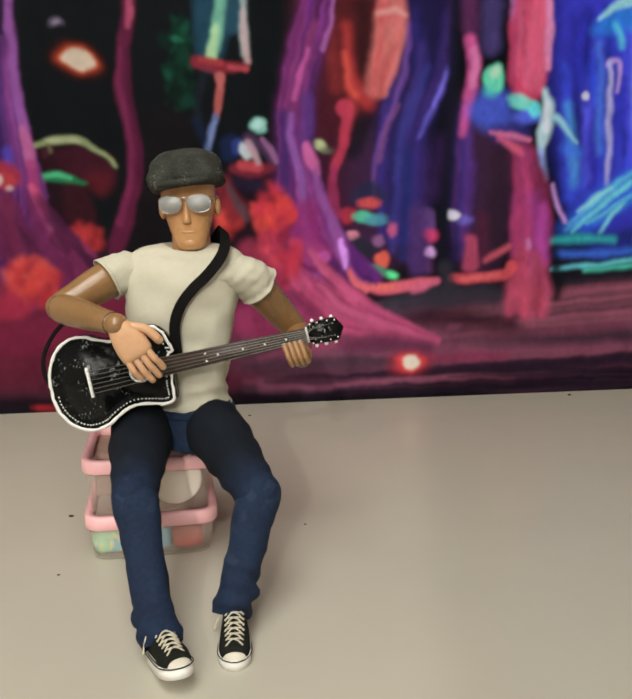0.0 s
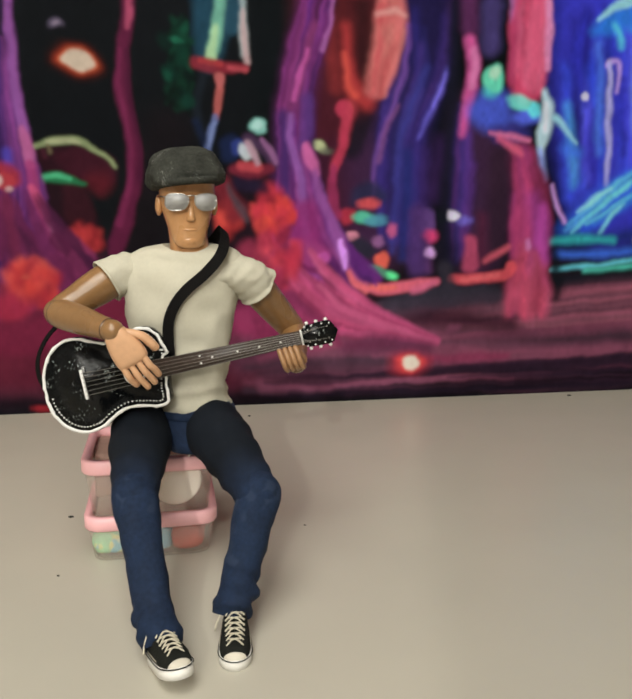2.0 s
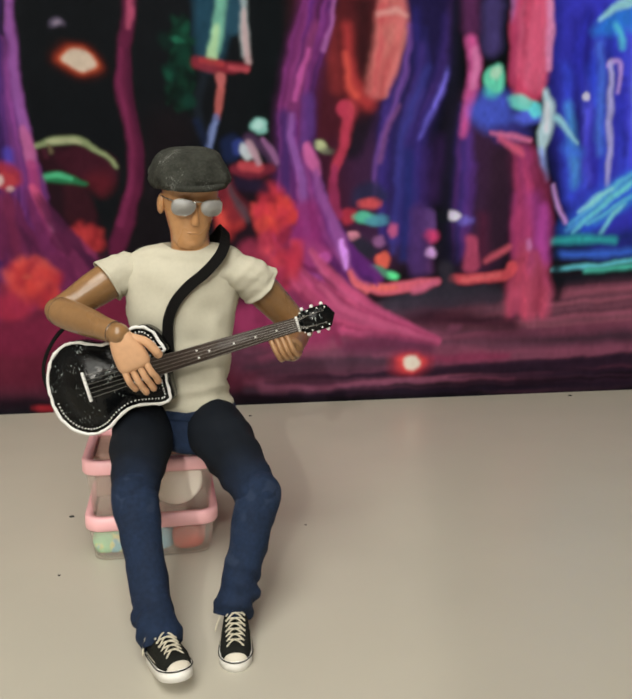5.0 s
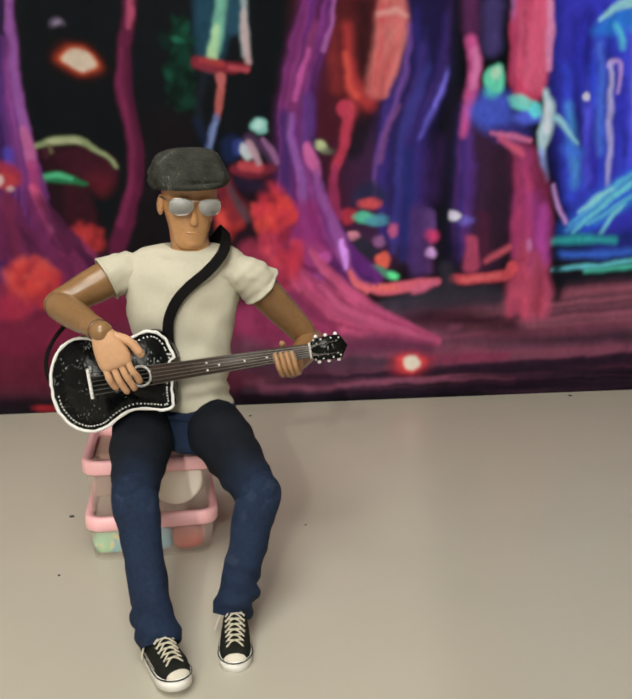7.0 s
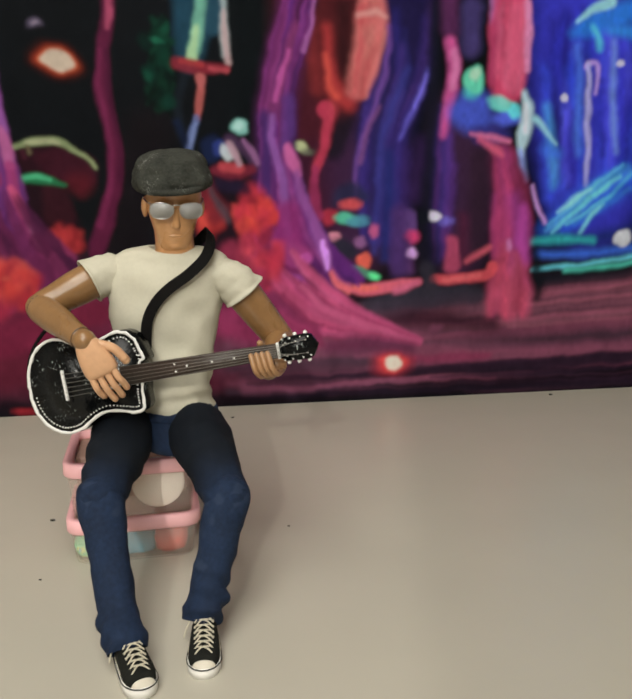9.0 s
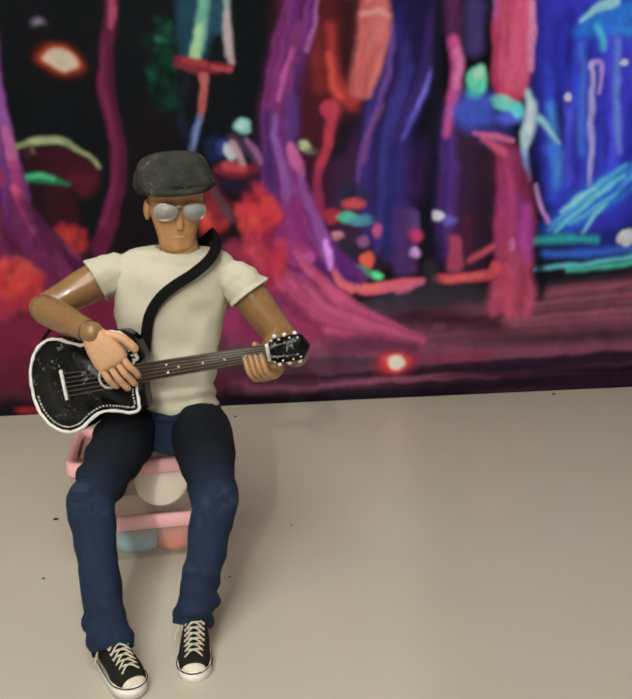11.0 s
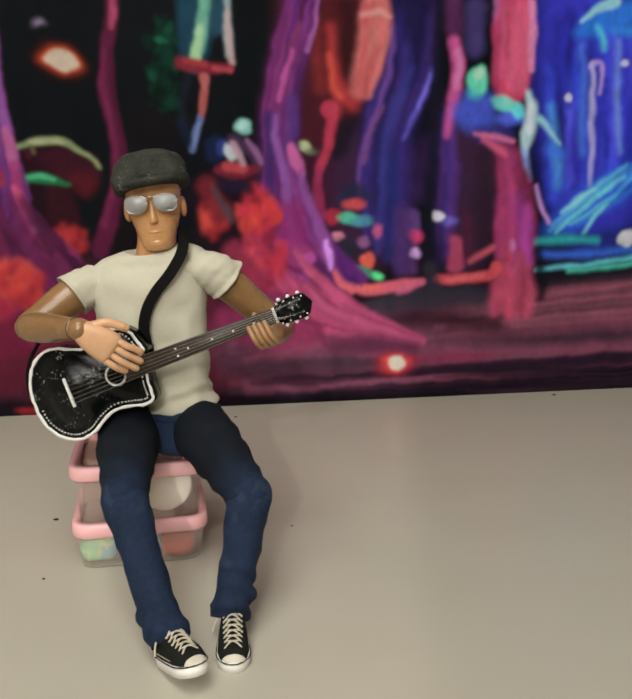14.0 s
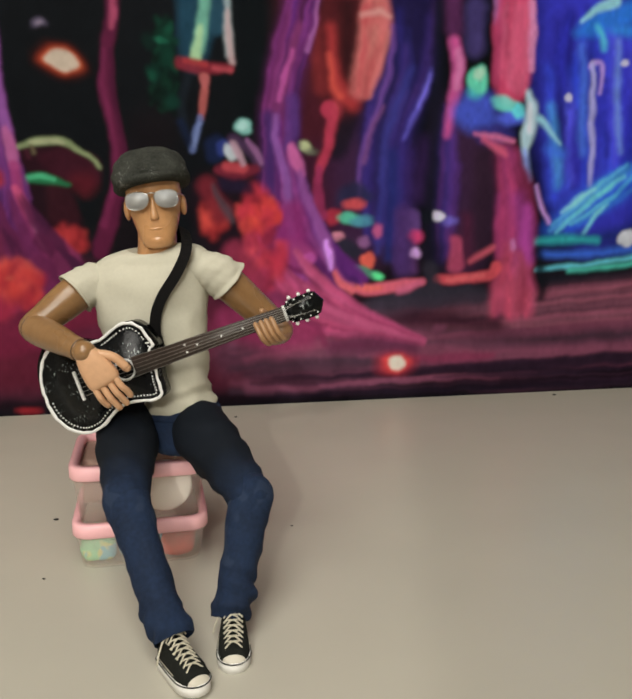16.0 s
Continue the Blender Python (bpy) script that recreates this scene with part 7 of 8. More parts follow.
        (8.4, pose(-0.0262, -0.0911, 0.1573, 7.3, -26.6, 0.0)),
        (8.5, pose(-0.0240, -0.0862, 0.1503, 6.4, -27.5, -0.0)),
        (8.6, pose(-0.0235, -0.0863, 0.1511, 7.6, -29.6, 0.0)),
        (8.7, pose(-0.0204, -0.0861, 0.1540, 7.7, -32.8, 0.0)),
        (8.8, pose(-0.0165, -0.0870, 0.1614, 8.1, -30.0, 0.0)),
        (8.9, pose(-0.0188, -0.0870, 0.1553, 7.3, -22.7, 0.0)),
        (9, pose(-0.0233, -0.0873, 0.1522, 6.3, -24.8, 0.0)),
        (9.1, pose(-0.0184, -0.0862, 0.1540, 7.6, -25.6, 0.0)),
        (9.3, pose(-0.0165, -0.0870, 0.1614, 8.1, -30.0, 0.0)),
        (9.5, pose(-0.0235, -0.0861, 0.1510, 7.6, -29.6, 0.0)),
        (9.7, pose(-0.0204, -0.0871, 0.1541, 7.8, -32.8, -0.0)),
        (9.9, pose(-0.0196, -0.0862, 0.1550, 7.3, -22.7, 0.0)),
        (10.1, pose(-0.0173, -0.0862, 0.1611, 8.1, -30.0, -0.0)),
        (10.3, pose(-0.0240, -0.0868, 0.1509, 7.6, -29.6, 0.0)),
        (10.5, pose(-0.0212, -0.0864, 0.1538, 7.7, -32.8, 0.0)),
        (10.7, pose(-0.0201, -0.0869, 0.1549, 7.3, -22.7, 0.0)),
        (10.9, pose(-0.0177, -0.0869, 0.1610, 8.1, -30.0, 0.0)),
        (11.1, pose(-0.0244, -0.0874, 0.1509, 7.7, -29.6, 0.0)),
        (11.3, pose(-0.0166, -0.0863, 0.1637, 7.9, -22.6, 0.0)),
        (11.4, pose(-0.0174, -0.0869, 0.1602, 7.6, -18.4, 0.0)),
        (11.5, pose(-0.0289, -0.0866, 0.1498, 6.4, -19.0, 0.0)),
        (11.6, pose(-0.0259, -0.0874, 0.1530, 7.6, -21.2, 0.0)),
        (11.7, pose(-0.0198, -0.0862, 0.1572, 7.5, -25.0, 0.0)),
        (11.8, pose(-0.0139, -0.0868, 0.1631, 8.0, -29.8, 0.0)),
        (11.9, pose(-0.0192, -0.0867, 0.1503, 7.5, -17.6, 0.0)),
        (12, pose(-0.0253, -0.0860, 0.1478, 5.8, -22.7, 0.0)),
        (12.1, pose(-0.0180, -0.0860, 0.1508, 8.1, -23.4, 0.0)),
        (12.2, pose(-0.0133, -0.0870, 0.1629, 7.7, -28.6, 0.0)),
        (12.3, pose(-0.0165, -0.0861, 0.1569, 7.7, -24.5, 0.0)),
        (12.4, pose(-0.0195, -0.0873, 0.1511, 6.2, -15.2, 0.0)),
        (12.5, pose(-0.0235, -0.0867, 0.1510, 7.5, -28.3, 0.0)),
        (12.6, pose(-0.0125, -0.0866, 0.1641, 8.3, -29.4, 0.0)),
        (12.7, pose(-0.0118, -0.0864, 0.1631, 8.4, -32.0, -0.0)),
        (12.8, pose(-0.0194, -0.0866, 0.1509, 7.5, -18.3, 0.0)),
        (12.9, pose(-0.0187, -0.0863, 0.1498, 6.4, -19.6, 0.0)),
        (13, pose(-0.0180, -0.0862, 0.1592, 6.8, -34.4, -0.0)),
        (13.1, pose(-0.0072, -0.0873, 0.1640, 8.0, -21.7, 0.0)),
        (13.2, pose(-0.0181, -0.0899, 0.1536, 7.7, -24.3, 0.0)),
        (13.3, pose(-0.0187, -0.0914, 0.1492, 6.0, -12.1, 0.0)),
        (13.4, pose(-0.0176, -0.0925, 0.1502, 7.9, -18.3, 0.0)),
        (13.5, pose(-0.0112, -0.0873, 0.1627, 7.2, -28.0, 0.0)),
        (13.6, pose(-0.0132, -0.0869, 0.1532, 8.5, -18.9, 0.0)),
        (13.7, pose(-0.0163, -0.0868, 0.1521, 7.8, -14.8, 0.0)),
        (13.8, pose(-0.0218, -0.0872, 0.1477, 6.1, -18.3, 0.0)),
        (13.9, pose(-0.0215, -0.0869, 0.1506, 8.6, -35.7, -0.0)),
        (14, pose(-0.0278, -0.0864, 0.1580, 7.4, -54.1, -0.0)),
        (14.1, pose(-0.0251, -0.0872, 0.1470, 8.2, -32.5, 0.0)),
        (14.2, pose(-0.0264, -0.0874, 0.1471, 6.7, -31.0, 0.0)),
        (14.3, pose(-0.0278, -0.0873, 0.1456, 7.6, -38.3, 0.0)),
        (14.4, pose(-0.0177, -0.0871, 0.1591, 9.3, -41.8, 0.0)),
        (14.5, pose(-0.0258, -0.0867, 0.1555, 7.2, -49.9, 0.0)),
        (14.6, pose(-0.0260, -0.0861, 0.1491, 5.9, -27.9, 0.0)),
        (14.7, pose(-0.0263, -0.0872, 0.1474, 6.1, -31.1, 0.0)),
        (14.8, pose(-0.0252, -0.0872, 0.1496, 9.0, -39.5, 0.0)),
        (14.9, pose(-0.0198, -0.0865, 0.1605, 8.2, -40.2, 0.0)),
        (15, pose(-0.0295, -0.0866, 0.1502, 7.2, -36.5, 0.0)),
        (15.1, pose(-0.0244, -0.0868, 0.1496, 6.3, -25.2, -0.0)),
        (15.2, pose(-0.0247, -0.0874, 0.1487, 7.9, -33.4, 0.0)),
        (15.3, pose(-0.0231, -0.0869, 0.1618, 7.2, -47.3, -0.0)),
        (15.4, pose(-0.0223, -0.0871, 0.1498, 8.8, -33.6, 0.0)),
        (15.5, pose(-0.0282, -0.0867, 0.1473, 6.1, -42.8, -0.0)),
        (15.6, pose(-0.0255, -0.0862, 0.1478, 7.4, -37.0, 0.0)),
        (15.8, pose(-0.0187, -0.0872, 0.1635, 7.7, -41.6, -0.0)),
        (16, pose(-0.0260, -0.0863, 0.1457, 6.0, -29.7, -0.0)),
    ])
    walk(FIGURE["arm_l"], [
        (0, pose(0.0460, -0.0280, 0.1836, 34.2, -37.0, 0.0)),
        (0.5, pose(0.0465, -0.0280, 0.1837, 34.2, -36.9, -0.0)),
        (1, pose(0.0461, -0.0280, 0.1836, 34.7, -36.0, -0.0)),
        (1.5, pose(0.0463, -0.0280, 0.1840, 34.5, -36.5, 0.0)),
        (2, pose(0.0460, -0.0280, 0.1837, 35.1, -35.4, 0.0)),
        (2.5, pose(0.0460, -0.0280, 0.1838, 35.4, -35.4, 0.0)),
        (3, pose(0.0455, -0.0280, 0.1841, 35.1, -36.3, 0.0)),
        (3.5, pose(0.0459, -0.0280, 0.1839, 35.4, -35.2, -0.0)),
        (4, pose(0.0458, -0.0280, 0.1841, 38.6, -36.6, 0.0)),
        (6.5, pose(0.0459, -0.0280, 0.1845, 10.2, -42.2, 0.0)),
        (7, pose(0.0461, -0.0280, 0.1841, 25.7, -40.2, 0.0)),
        (7.5, pose(0.0468, -0.0280, 0.1840, 15.0, -41.6, 0.0)),
        (8, pose(0.0482, -0.0280, 0.1835, 15.0, -35.8, 0.0)),
        (8.5, pose(0.0475, -0.0280, 0.1830, 3.5, -37.0, 0.0)),
        (9, pose(0.0477, -0.0280, 0.1829, 8.8, -36.8, 0.0)),
        (11.5, pose(0.0494, -0.0280, 0.1818, -7.7, -37.9, 0.0)),
        (11.6, pose(0.0494, -0.0280, 0.1818, -7.7, -37.9, 0.0)),
        (11.8, pose(0.0433, -0.0280, 0.1848, 11.2, -37.2, 0.0)),
        (12, pose(0.0433, -0.0280, 0.1848, 11.2, -37.2, 0.0)),
        (12.5, pose(0.0426, -0.0280, 0.1845, 19.4, -39.2, -0.0)),
        (13, pose(0.0426, -0.0280, 0.1848, 9.3, -39.7, 0.0)),
        (13.5, pose(0.0436, -0.0280, 0.1843, 6.0, -39.7, 0.0)),
        (13.8, pose(0.0436, -0.0280, 0.1843, 6.0, -39.7, 0.0)),
        (14, pose(0.0333, -0.0280, 0.1876, 18.7, -47.0, -0.0)),
        (14.5, pose(0.0335, -0.0280, 0.1871, 14.7, -45.1, -0.0)),
        (15, pose(0.0339, -0.0280, 0.1876, 14.2, -46.3, 0.0)),
        (15.5, pose(0.0337, -0.0280, 0.1873, 15.2, -44.9, 0.0)),
        (16, pose(0.0345, -0.0280, 0.1873, 14.8, -45.6, 0.0)),
    ])
    walk(FIGURE["fore_l"], [
        (0, pose(0.0783, 0.0085, 0.1408, 82.4, -0.0, -176.6)),
        (0.5, pose(0.0784, 0.0081, 0.1413, 81.1, 0.0, -176.3)),
        (1, pose(0.0772, 0.0086, 0.1409, 79.9, -0.0, -176.4)),
        (1.5, pose(0.0781, 0.0087, 0.1410, 81.7, -0.0, -175.9)),
        (2, pose(0.0762, 0.0086, 0.1412, 78.6, 0.0, -177.2)),
        (2.5, pose(0.0763, 0.0092, 0.1411, 79.8, 0.0, -177.2)),
        (3, pose(0.0767, 0.0091, 0.1415, 81.0, -0.0, -177.9)),
        (3.5, pose(0.0762, 0.0093, 0.1410, 81.4, -0.0, -175.5)),
        (4, pose(0.0741, 0.0099, 0.1461, 79.2, -0.0, -175.5)),
        (6.5, pose(0.0875, -0.0169, 0.1387, 90.8, -0.0, 163.5)),
        (7, pose(0.0874, 0.0028, 0.1353, 83.0, -0.0, 167.2)),
        (7.5, pose(0.0887, -0.0111, 0.1367, 83.5, -0.0, 161.3)),
        (8, pose(0.0817, -0.0126, 0.1371, 81.6, 0.0, 171.3)),
        (8.5, pose(0.0794, -0.0248, 0.1407, 79.8, 0.0, 166.5)),
        (9, pose(0.0793, -0.0198, 0.1407, 82.4, -0.0, 174.1)),
        (11.5, pose(0.0782, -0.0343, 0.1446, 79.4, -0.0, 168.3)),
        (12, pose(0.0789, -0.0163, 0.1379, 91.1, -0.0, 165.8)),
        (12.5, pose(0.0799, -0.0072, 0.1387, 85.1, -0.0, 173.1)),
        (13, pose(0.0817, -0.0180, 0.1377, 94.3, 0.0, 170.9)),
        (13.5, pose(0.0809, -0.0219, 0.1392, 88.8, -0.0, 163.7)),
        (14, pose(0.0776, -0.0075, 0.1463, 92.5, -0.0, 172.5)),
        (14.5, pose(0.0744, -0.0128, 0.1463, 82.9, -0.0, 167.1)),
        (15, pose(0.0778, -0.0126, 0.1456, 94.1, 0.0, 169.0)),
        (15.5, pose(0.0750, -0.0122, 0.1459, 89.5, 0.0, 167.5)),
        (16, pose(0.0765, -0.0125, 0.1462, 95.7, -0.0, 178.4)),
    ])
    walk(FIGURE["palm_l"], [
        (0, pose(0.0778, -0.0578, 0.1403, 83.9, -12.2, 2.4)),
        (0.5, pose(0.0781, -0.0579, 0.1396, 83.9, -12.4, 2.4)),
        (1, pose(0.0768, -0.0573, 0.1382, 83.8, -12.5, 2.7)),
        (1.5, pose(0.0781, -0.0575, 0.1399, 83.9, -12.8, 2.6)),
        (2, pose(0.0751, -0.0571, 0.1374, 83.8, -11.9, 2.8)),
        (2.5, pose(0.0753, -0.0567, 0.1384, 83.7, -13.4, 3.1)),
        (3, pose(0.0751, -0.0571, 0.1398, 83.8, -13.2, 2.9)),
        (3.5, pose(0.0766, -0.0567, 0.1396, 83.8, -12.9, 2.9)),
        (4, pose(0.0746, -0.0559, 0.1426, 83.5, -16.2, 3.6)),
        (6.5, pose(0.0694, -0.0820, 0.1459, 86.9, -14.2, -10.1)),
        (7, pose(0.0724, -0.0623, 0.1355, 84.4, -8.8, -0.0)),
        (7.5, pose(0.0689, -0.0751, 0.1374, 85.5, -10.2, -6.7)),
        (8, pose(0.0705, -0.0786, 0.1362, 85.7, -9.7, -8.3)),
        (8.5, pose(0.0644, -0.0901, 0.1383, 87.0, -10.5, -15.0)),
        (9, pose(0.0707, -0.0864, 0.1405, 86.6, -11.0, -12.0)),
        (11.5, pose(0.0647, -0.1004, 0.1419, 88.1, -11.8, -19.2)),
        (12, pose(0.0630, -0.0821, 0.1453, 87.3, -14.9, -11.2)),
        (12.5, pose(0.0703, -0.0737, 0.1408, 85.6, -12.0, -6.0)),
        (13, pose(0.0701, -0.0846, 0.1481, 87.5, -15.3, -11.7)),
        (13.5, pose(0.0633, -0.0874, 0.1447, 87.7, -13.7, -14.3)),
        (14, pose(0.0675, -0.0741, 0.1546, 86.8, -21.1, -6.1)),
        (14.5, pose(0.0599, -0.0784, 0.1463, 87.2, -16.8, -9.4)),
        (15, pose(0.0647, -0.0788, 0.1554, 87.8, -20.9, -8.9)),
        (15.5, pose(0.0607, -0.0782, 0.1517, 87.5, -18.2, -9.6)),
        (16, pose(0.0716, -0.0795, 0.1574, 87.7, -20.1, -9.1)),
    ])
    walk(FIGURE["thigh_r"], [
        (0, pose(-0.0163, -0.0380, 0.0888, 71.2, -25.7, -163.2)),
        (0.5, pose(-0.0162, -0.0380, 0.0890, 71.4, -25.5, -163.4)),
        (1, pose(-0.0162, -0.0380, 0.0888, 71.3, -25.2, -163.6)),
        (1.5, pose(-0.0159, -0.0380, 0.0890, 71.3, -24.8, -163.9)),
        (2, pose(-0.0162, -0.0380, 0.0888, 71.7, -25.4, -163.4)),
        (2.5, pose(-0.0160, -0.0380, 0.0888, 71.5, -25.6, -163.3)),
        (3, pose(-0.0159, -0.0380, 0.0888, 72.2, -24.4, -164.2)),
        (3.5, pose(-0.0158, -0.0380, 0.0888, 72.3, -24.2, -164.3)),
        (4, pose(-0.0158, -0.0380, 0.0889, 71.7, -23.9, -164.6)),
        (6.5, pose(-0.0159, -0.0380, 0.0894, 71.1, -24.7, -164.0)),
        (7, pose(-0.0159, -0.0380, 0.0891, 71.4, -24.3, -164.3)),
        (7.5, pose(-0.0161, -0.0380, 0.0892, 71.1, -24.6, -164.0)),
        (8, pose(-0.0151, -0.0380, 0.0889, 72.5, -18.1, -168.7)),
        (8.5, pose(-0.0162, -0.0380, 0.0887, 73.7, -15.3, -170.6)),
        (9, pose(-0.0157, -0.0380, 0.0885, 74.0, -1.9, -178.8)),
        (11.5, pose(-0.0152, -0.0380, 0.0879, 72.0, 19.1, 168.0)),
        (11.6, pose(-0.0152, -0.0380, 0.0879, 72.0, 19.1, 168.0)),
        (11.8, pose(-0.0161, -0.0380, 0.0889, 70.2, -31.5, -157.0)),
        (12, pose(-0.0161, -0.0380, 0.0889, 70.2, -31.5, -157.0)),
        (12.5, pose(-0.0170, -0.0380, 0.0887, 69.3, -33.0, -155.6)),
        (13, pose(-0.0162, -0.0380, 0.0888, 70.0, -32.9, -155.7)),
        (13.5, pose(-0.0164, -0.0380, 0.0887, 71.9, -26.4, -161.2)),
        (13.8, pose(-0.0164, -0.0380, 0.0887, 71.9, -26.4, -161.2)),
        (14, pose(-0.0155, -0.0380, 0.0890, 71.7, -25.5, -161.9)),
        (14.5, pose(-0.0165, -0.0380, 0.0888, 71.2, -29.7, -158.6)),
        (15, pose(-0.0162, -0.0380, 0.0892, 71.2, -27.1, -160.6)),
        (15.5, pose(-0.0162, -0.0380, 0.0889, 71.8, -27.0, -160.7)),
        (16, pose(-0.0165, -0.0380, 0.0891, 70.7, -29.4, -158.8)),
    ])
    walk(FIGURE["shin_r"], [
        (0, pose(-0.0065, -0.1043, 0.0685, -26.8, -34.1, -24.0)),
        (0.5, pose(-0.0064, -0.1043, 0.0688, -27.7, -32.1, -22.1)),
        (1, pose(-0.0066, -0.1043, 0.0685, -28.1, -32.6, -22.6)),
        (1.5, pose(-0.0066, -0.1043, 0.0686, -27.3, -33.4, -23.3)),
        (2, pose(-0.0063, -0.1044, 0.0689, -26.8, -33.2, -23.2)),
        (2.5, pose(-0.0061, -0.1043, 0.0688, -28.0, -32.3, -22.3)),
        (3, pose(-0.0062, -0.1045, 0.0693, -26.7, -32.5, -22.5)),
        (3.5, pose(-0.0062, -0.1046, 0.0694, -28.2, -30.9, -21.1)),
        (4, pose(-0.0067, -0.1044, 0.0688, -27.7, -32.7, -22.6)),
        (6.5, pose(-0.0068, -0.1043, 0.0688, -26.6, -34.9, -24.7)),
        (7, pose(-0.0068, -0.1044, 0.0688, -27.5, -34.6, -24.4)),
        (7.5, pose(-0.0069, -0.1043, 0.0686, -26.1, -36.9, -27.6)),
        (8, pose(-0.0084, -0.1047, 0.0689, -24.4, -36.4, -29.0)),
        (8.5, pose(-0.0103, -0.1051, 0.0697, -26.7, -31.5, -23.3)),
        (9, pose(-0.0150, -0.1053, 0.0691, -25.5, -33.0, -24.8)),
        (11.5, pose(-0.0222, -0.1046, 0.0675, -28.6, -35.1, -24.9)),
        (11.6, pose(-0.0222, -0.1046, 0.0675, -28.6, -35.1, -24.9)),
        (11.8, pose(-0.0021, -0.1038, 0.0685, -20.8, -41.0, -34.1)),
        (12, pose(-0.0021, -0.1038, 0.0685, -20.8, -41.0, -34.1)),
        (12.5, pose(-0.0025, -0.1035, 0.0679, -17.1, -44.2, -38.7)),
        (13, pose(-0.0013, -0.1036, 0.0685, -21.7, -39.3, -32.1)),
        (13.5, pose(-0.0045, -0.1044, 0.0692, -19.7, -38.7, -30.9)),
        (13.8, pose(-0.0045, -0.1044, 0.0692, -19.7, -38.7, -30.9)),
        (14, pose(-0.0042, -0.1043, 0.0690, -18.3, -40.6, -30.2)),
        (14.5, pose(-0.0031, -0.1040, 0.0690, -19.4, -40.7, -33.3)),
        (15, pose(-0.0043, -0.1042, 0.0690, -15.2, -43.3, -36.5)),
        (15.5, pose(-0.0040, -0.1043, 0.0694, -13.8, -44.1, -37.7)),
        (16, pose(-0.0035, -0.1040, 0.0689, -12.8, -45.3, -39.5)),
    ])
    walk(FIGURE["shoe_r"], [
        (0, pose(0.0111, -0.1440, 0.0000, -15.3, 0.0, 30.1)),
        (0.5, pose(0.0104, -0.1436, 0.0000, -16.2, 0.0, 30.1)),
        (1, pose(0.0098, -0.1440, 0.0000, -15.0, 0.0, 30.1)),
        (1.5, pose(0.0106, -0.1439, 0.0000, -15.1, 0.0, 30.1)),
        (2, pose(0.0112, -0.1435, 0.0000, -15.1, 0.0, 30.1)),
        (2.5, pose(0.0102, -0.1435, 0.0000, -13.9, 0.0, 30.1)),
        (3, pose(0.0111, -0.1429, 0.0000, -14.5, 0.0, 30.1)),
        (3.5, pose(0.0096, -0.1429, 0.0000, -13.3, 0.0, 30.1)),
        (4, pose(0.0099, -0.1436, 0.0000, -13.9, 0.0, 30.1)),
        (6.5, pose(0.0105, -0.1436, 0.0000, -10.4, 0.0, 30.1)),
        (7, pose(0.0095, -0.1436, 0.0000, -7.4, 0.0, 30.1)),
        (7.5, pose(0.0104, -0.1438, 0.0000, -3.0, 0.0, 30.1)),
        (8, pose(0.0109, -0.1426, 0.0000, -3.1, 0.0, 26.6)),
        (8.5, pose(0.0059, -0.1399, 0.0000, -1.9, 0.0, 26.6)),
        (9, pose(0.0022, -0.1398, 0.0000, -1.3, 0.0, 26.6)),
        (11.5, pose(-0.0080, -0.1439, 0.0000, -2.6, 0.0, 35.8)),
        (11.6, pose(-0.0080, -0.1439, 0.0000, -2.6, 0.0, 35.8)),
        (11.8, pose(0.0166, -0.1445, 0.0000, -4.0, 0.0, 35.8)),
        (12, pose(0.0166, -0.1445, 0.0000, -4.0, 0.0, 35.8)),
        (12.5, pose(0.0189, -0.1453, 0.0000, -3.4, 0.0, 35.8)),
        (13, pose(0.0179, -0.1443, 0.0000, -11.8, 0.0, 35.8)),
        (13.5, pose(0.0195, -0.1440, 0.0000, -17.0, 0.0, 35.8)),
        (13.8, pose(0.0195, -0.1440, 0.0000, -17.0, 0.0, 35.8)),
        (14, pose(0.0218, -0.1440, 0.0000, -17.6, 0.0, 35.8)),
        (14.5, pose(0.0175, -0.1439, 0.0000, -8.6, 0.0, 35.8)),
        (15, pose(0.0196, -0.1441, 0.0000, -8.3, 0.0, 35.8)),
        (15.5, pose(0.0208, -0.1437, 0.0000, -4.3, 0.0, 35.8)),
        (16, pose(0.0217, -0.1441, 0.0000, -3.4, 0.0, 35.8)),
    ])
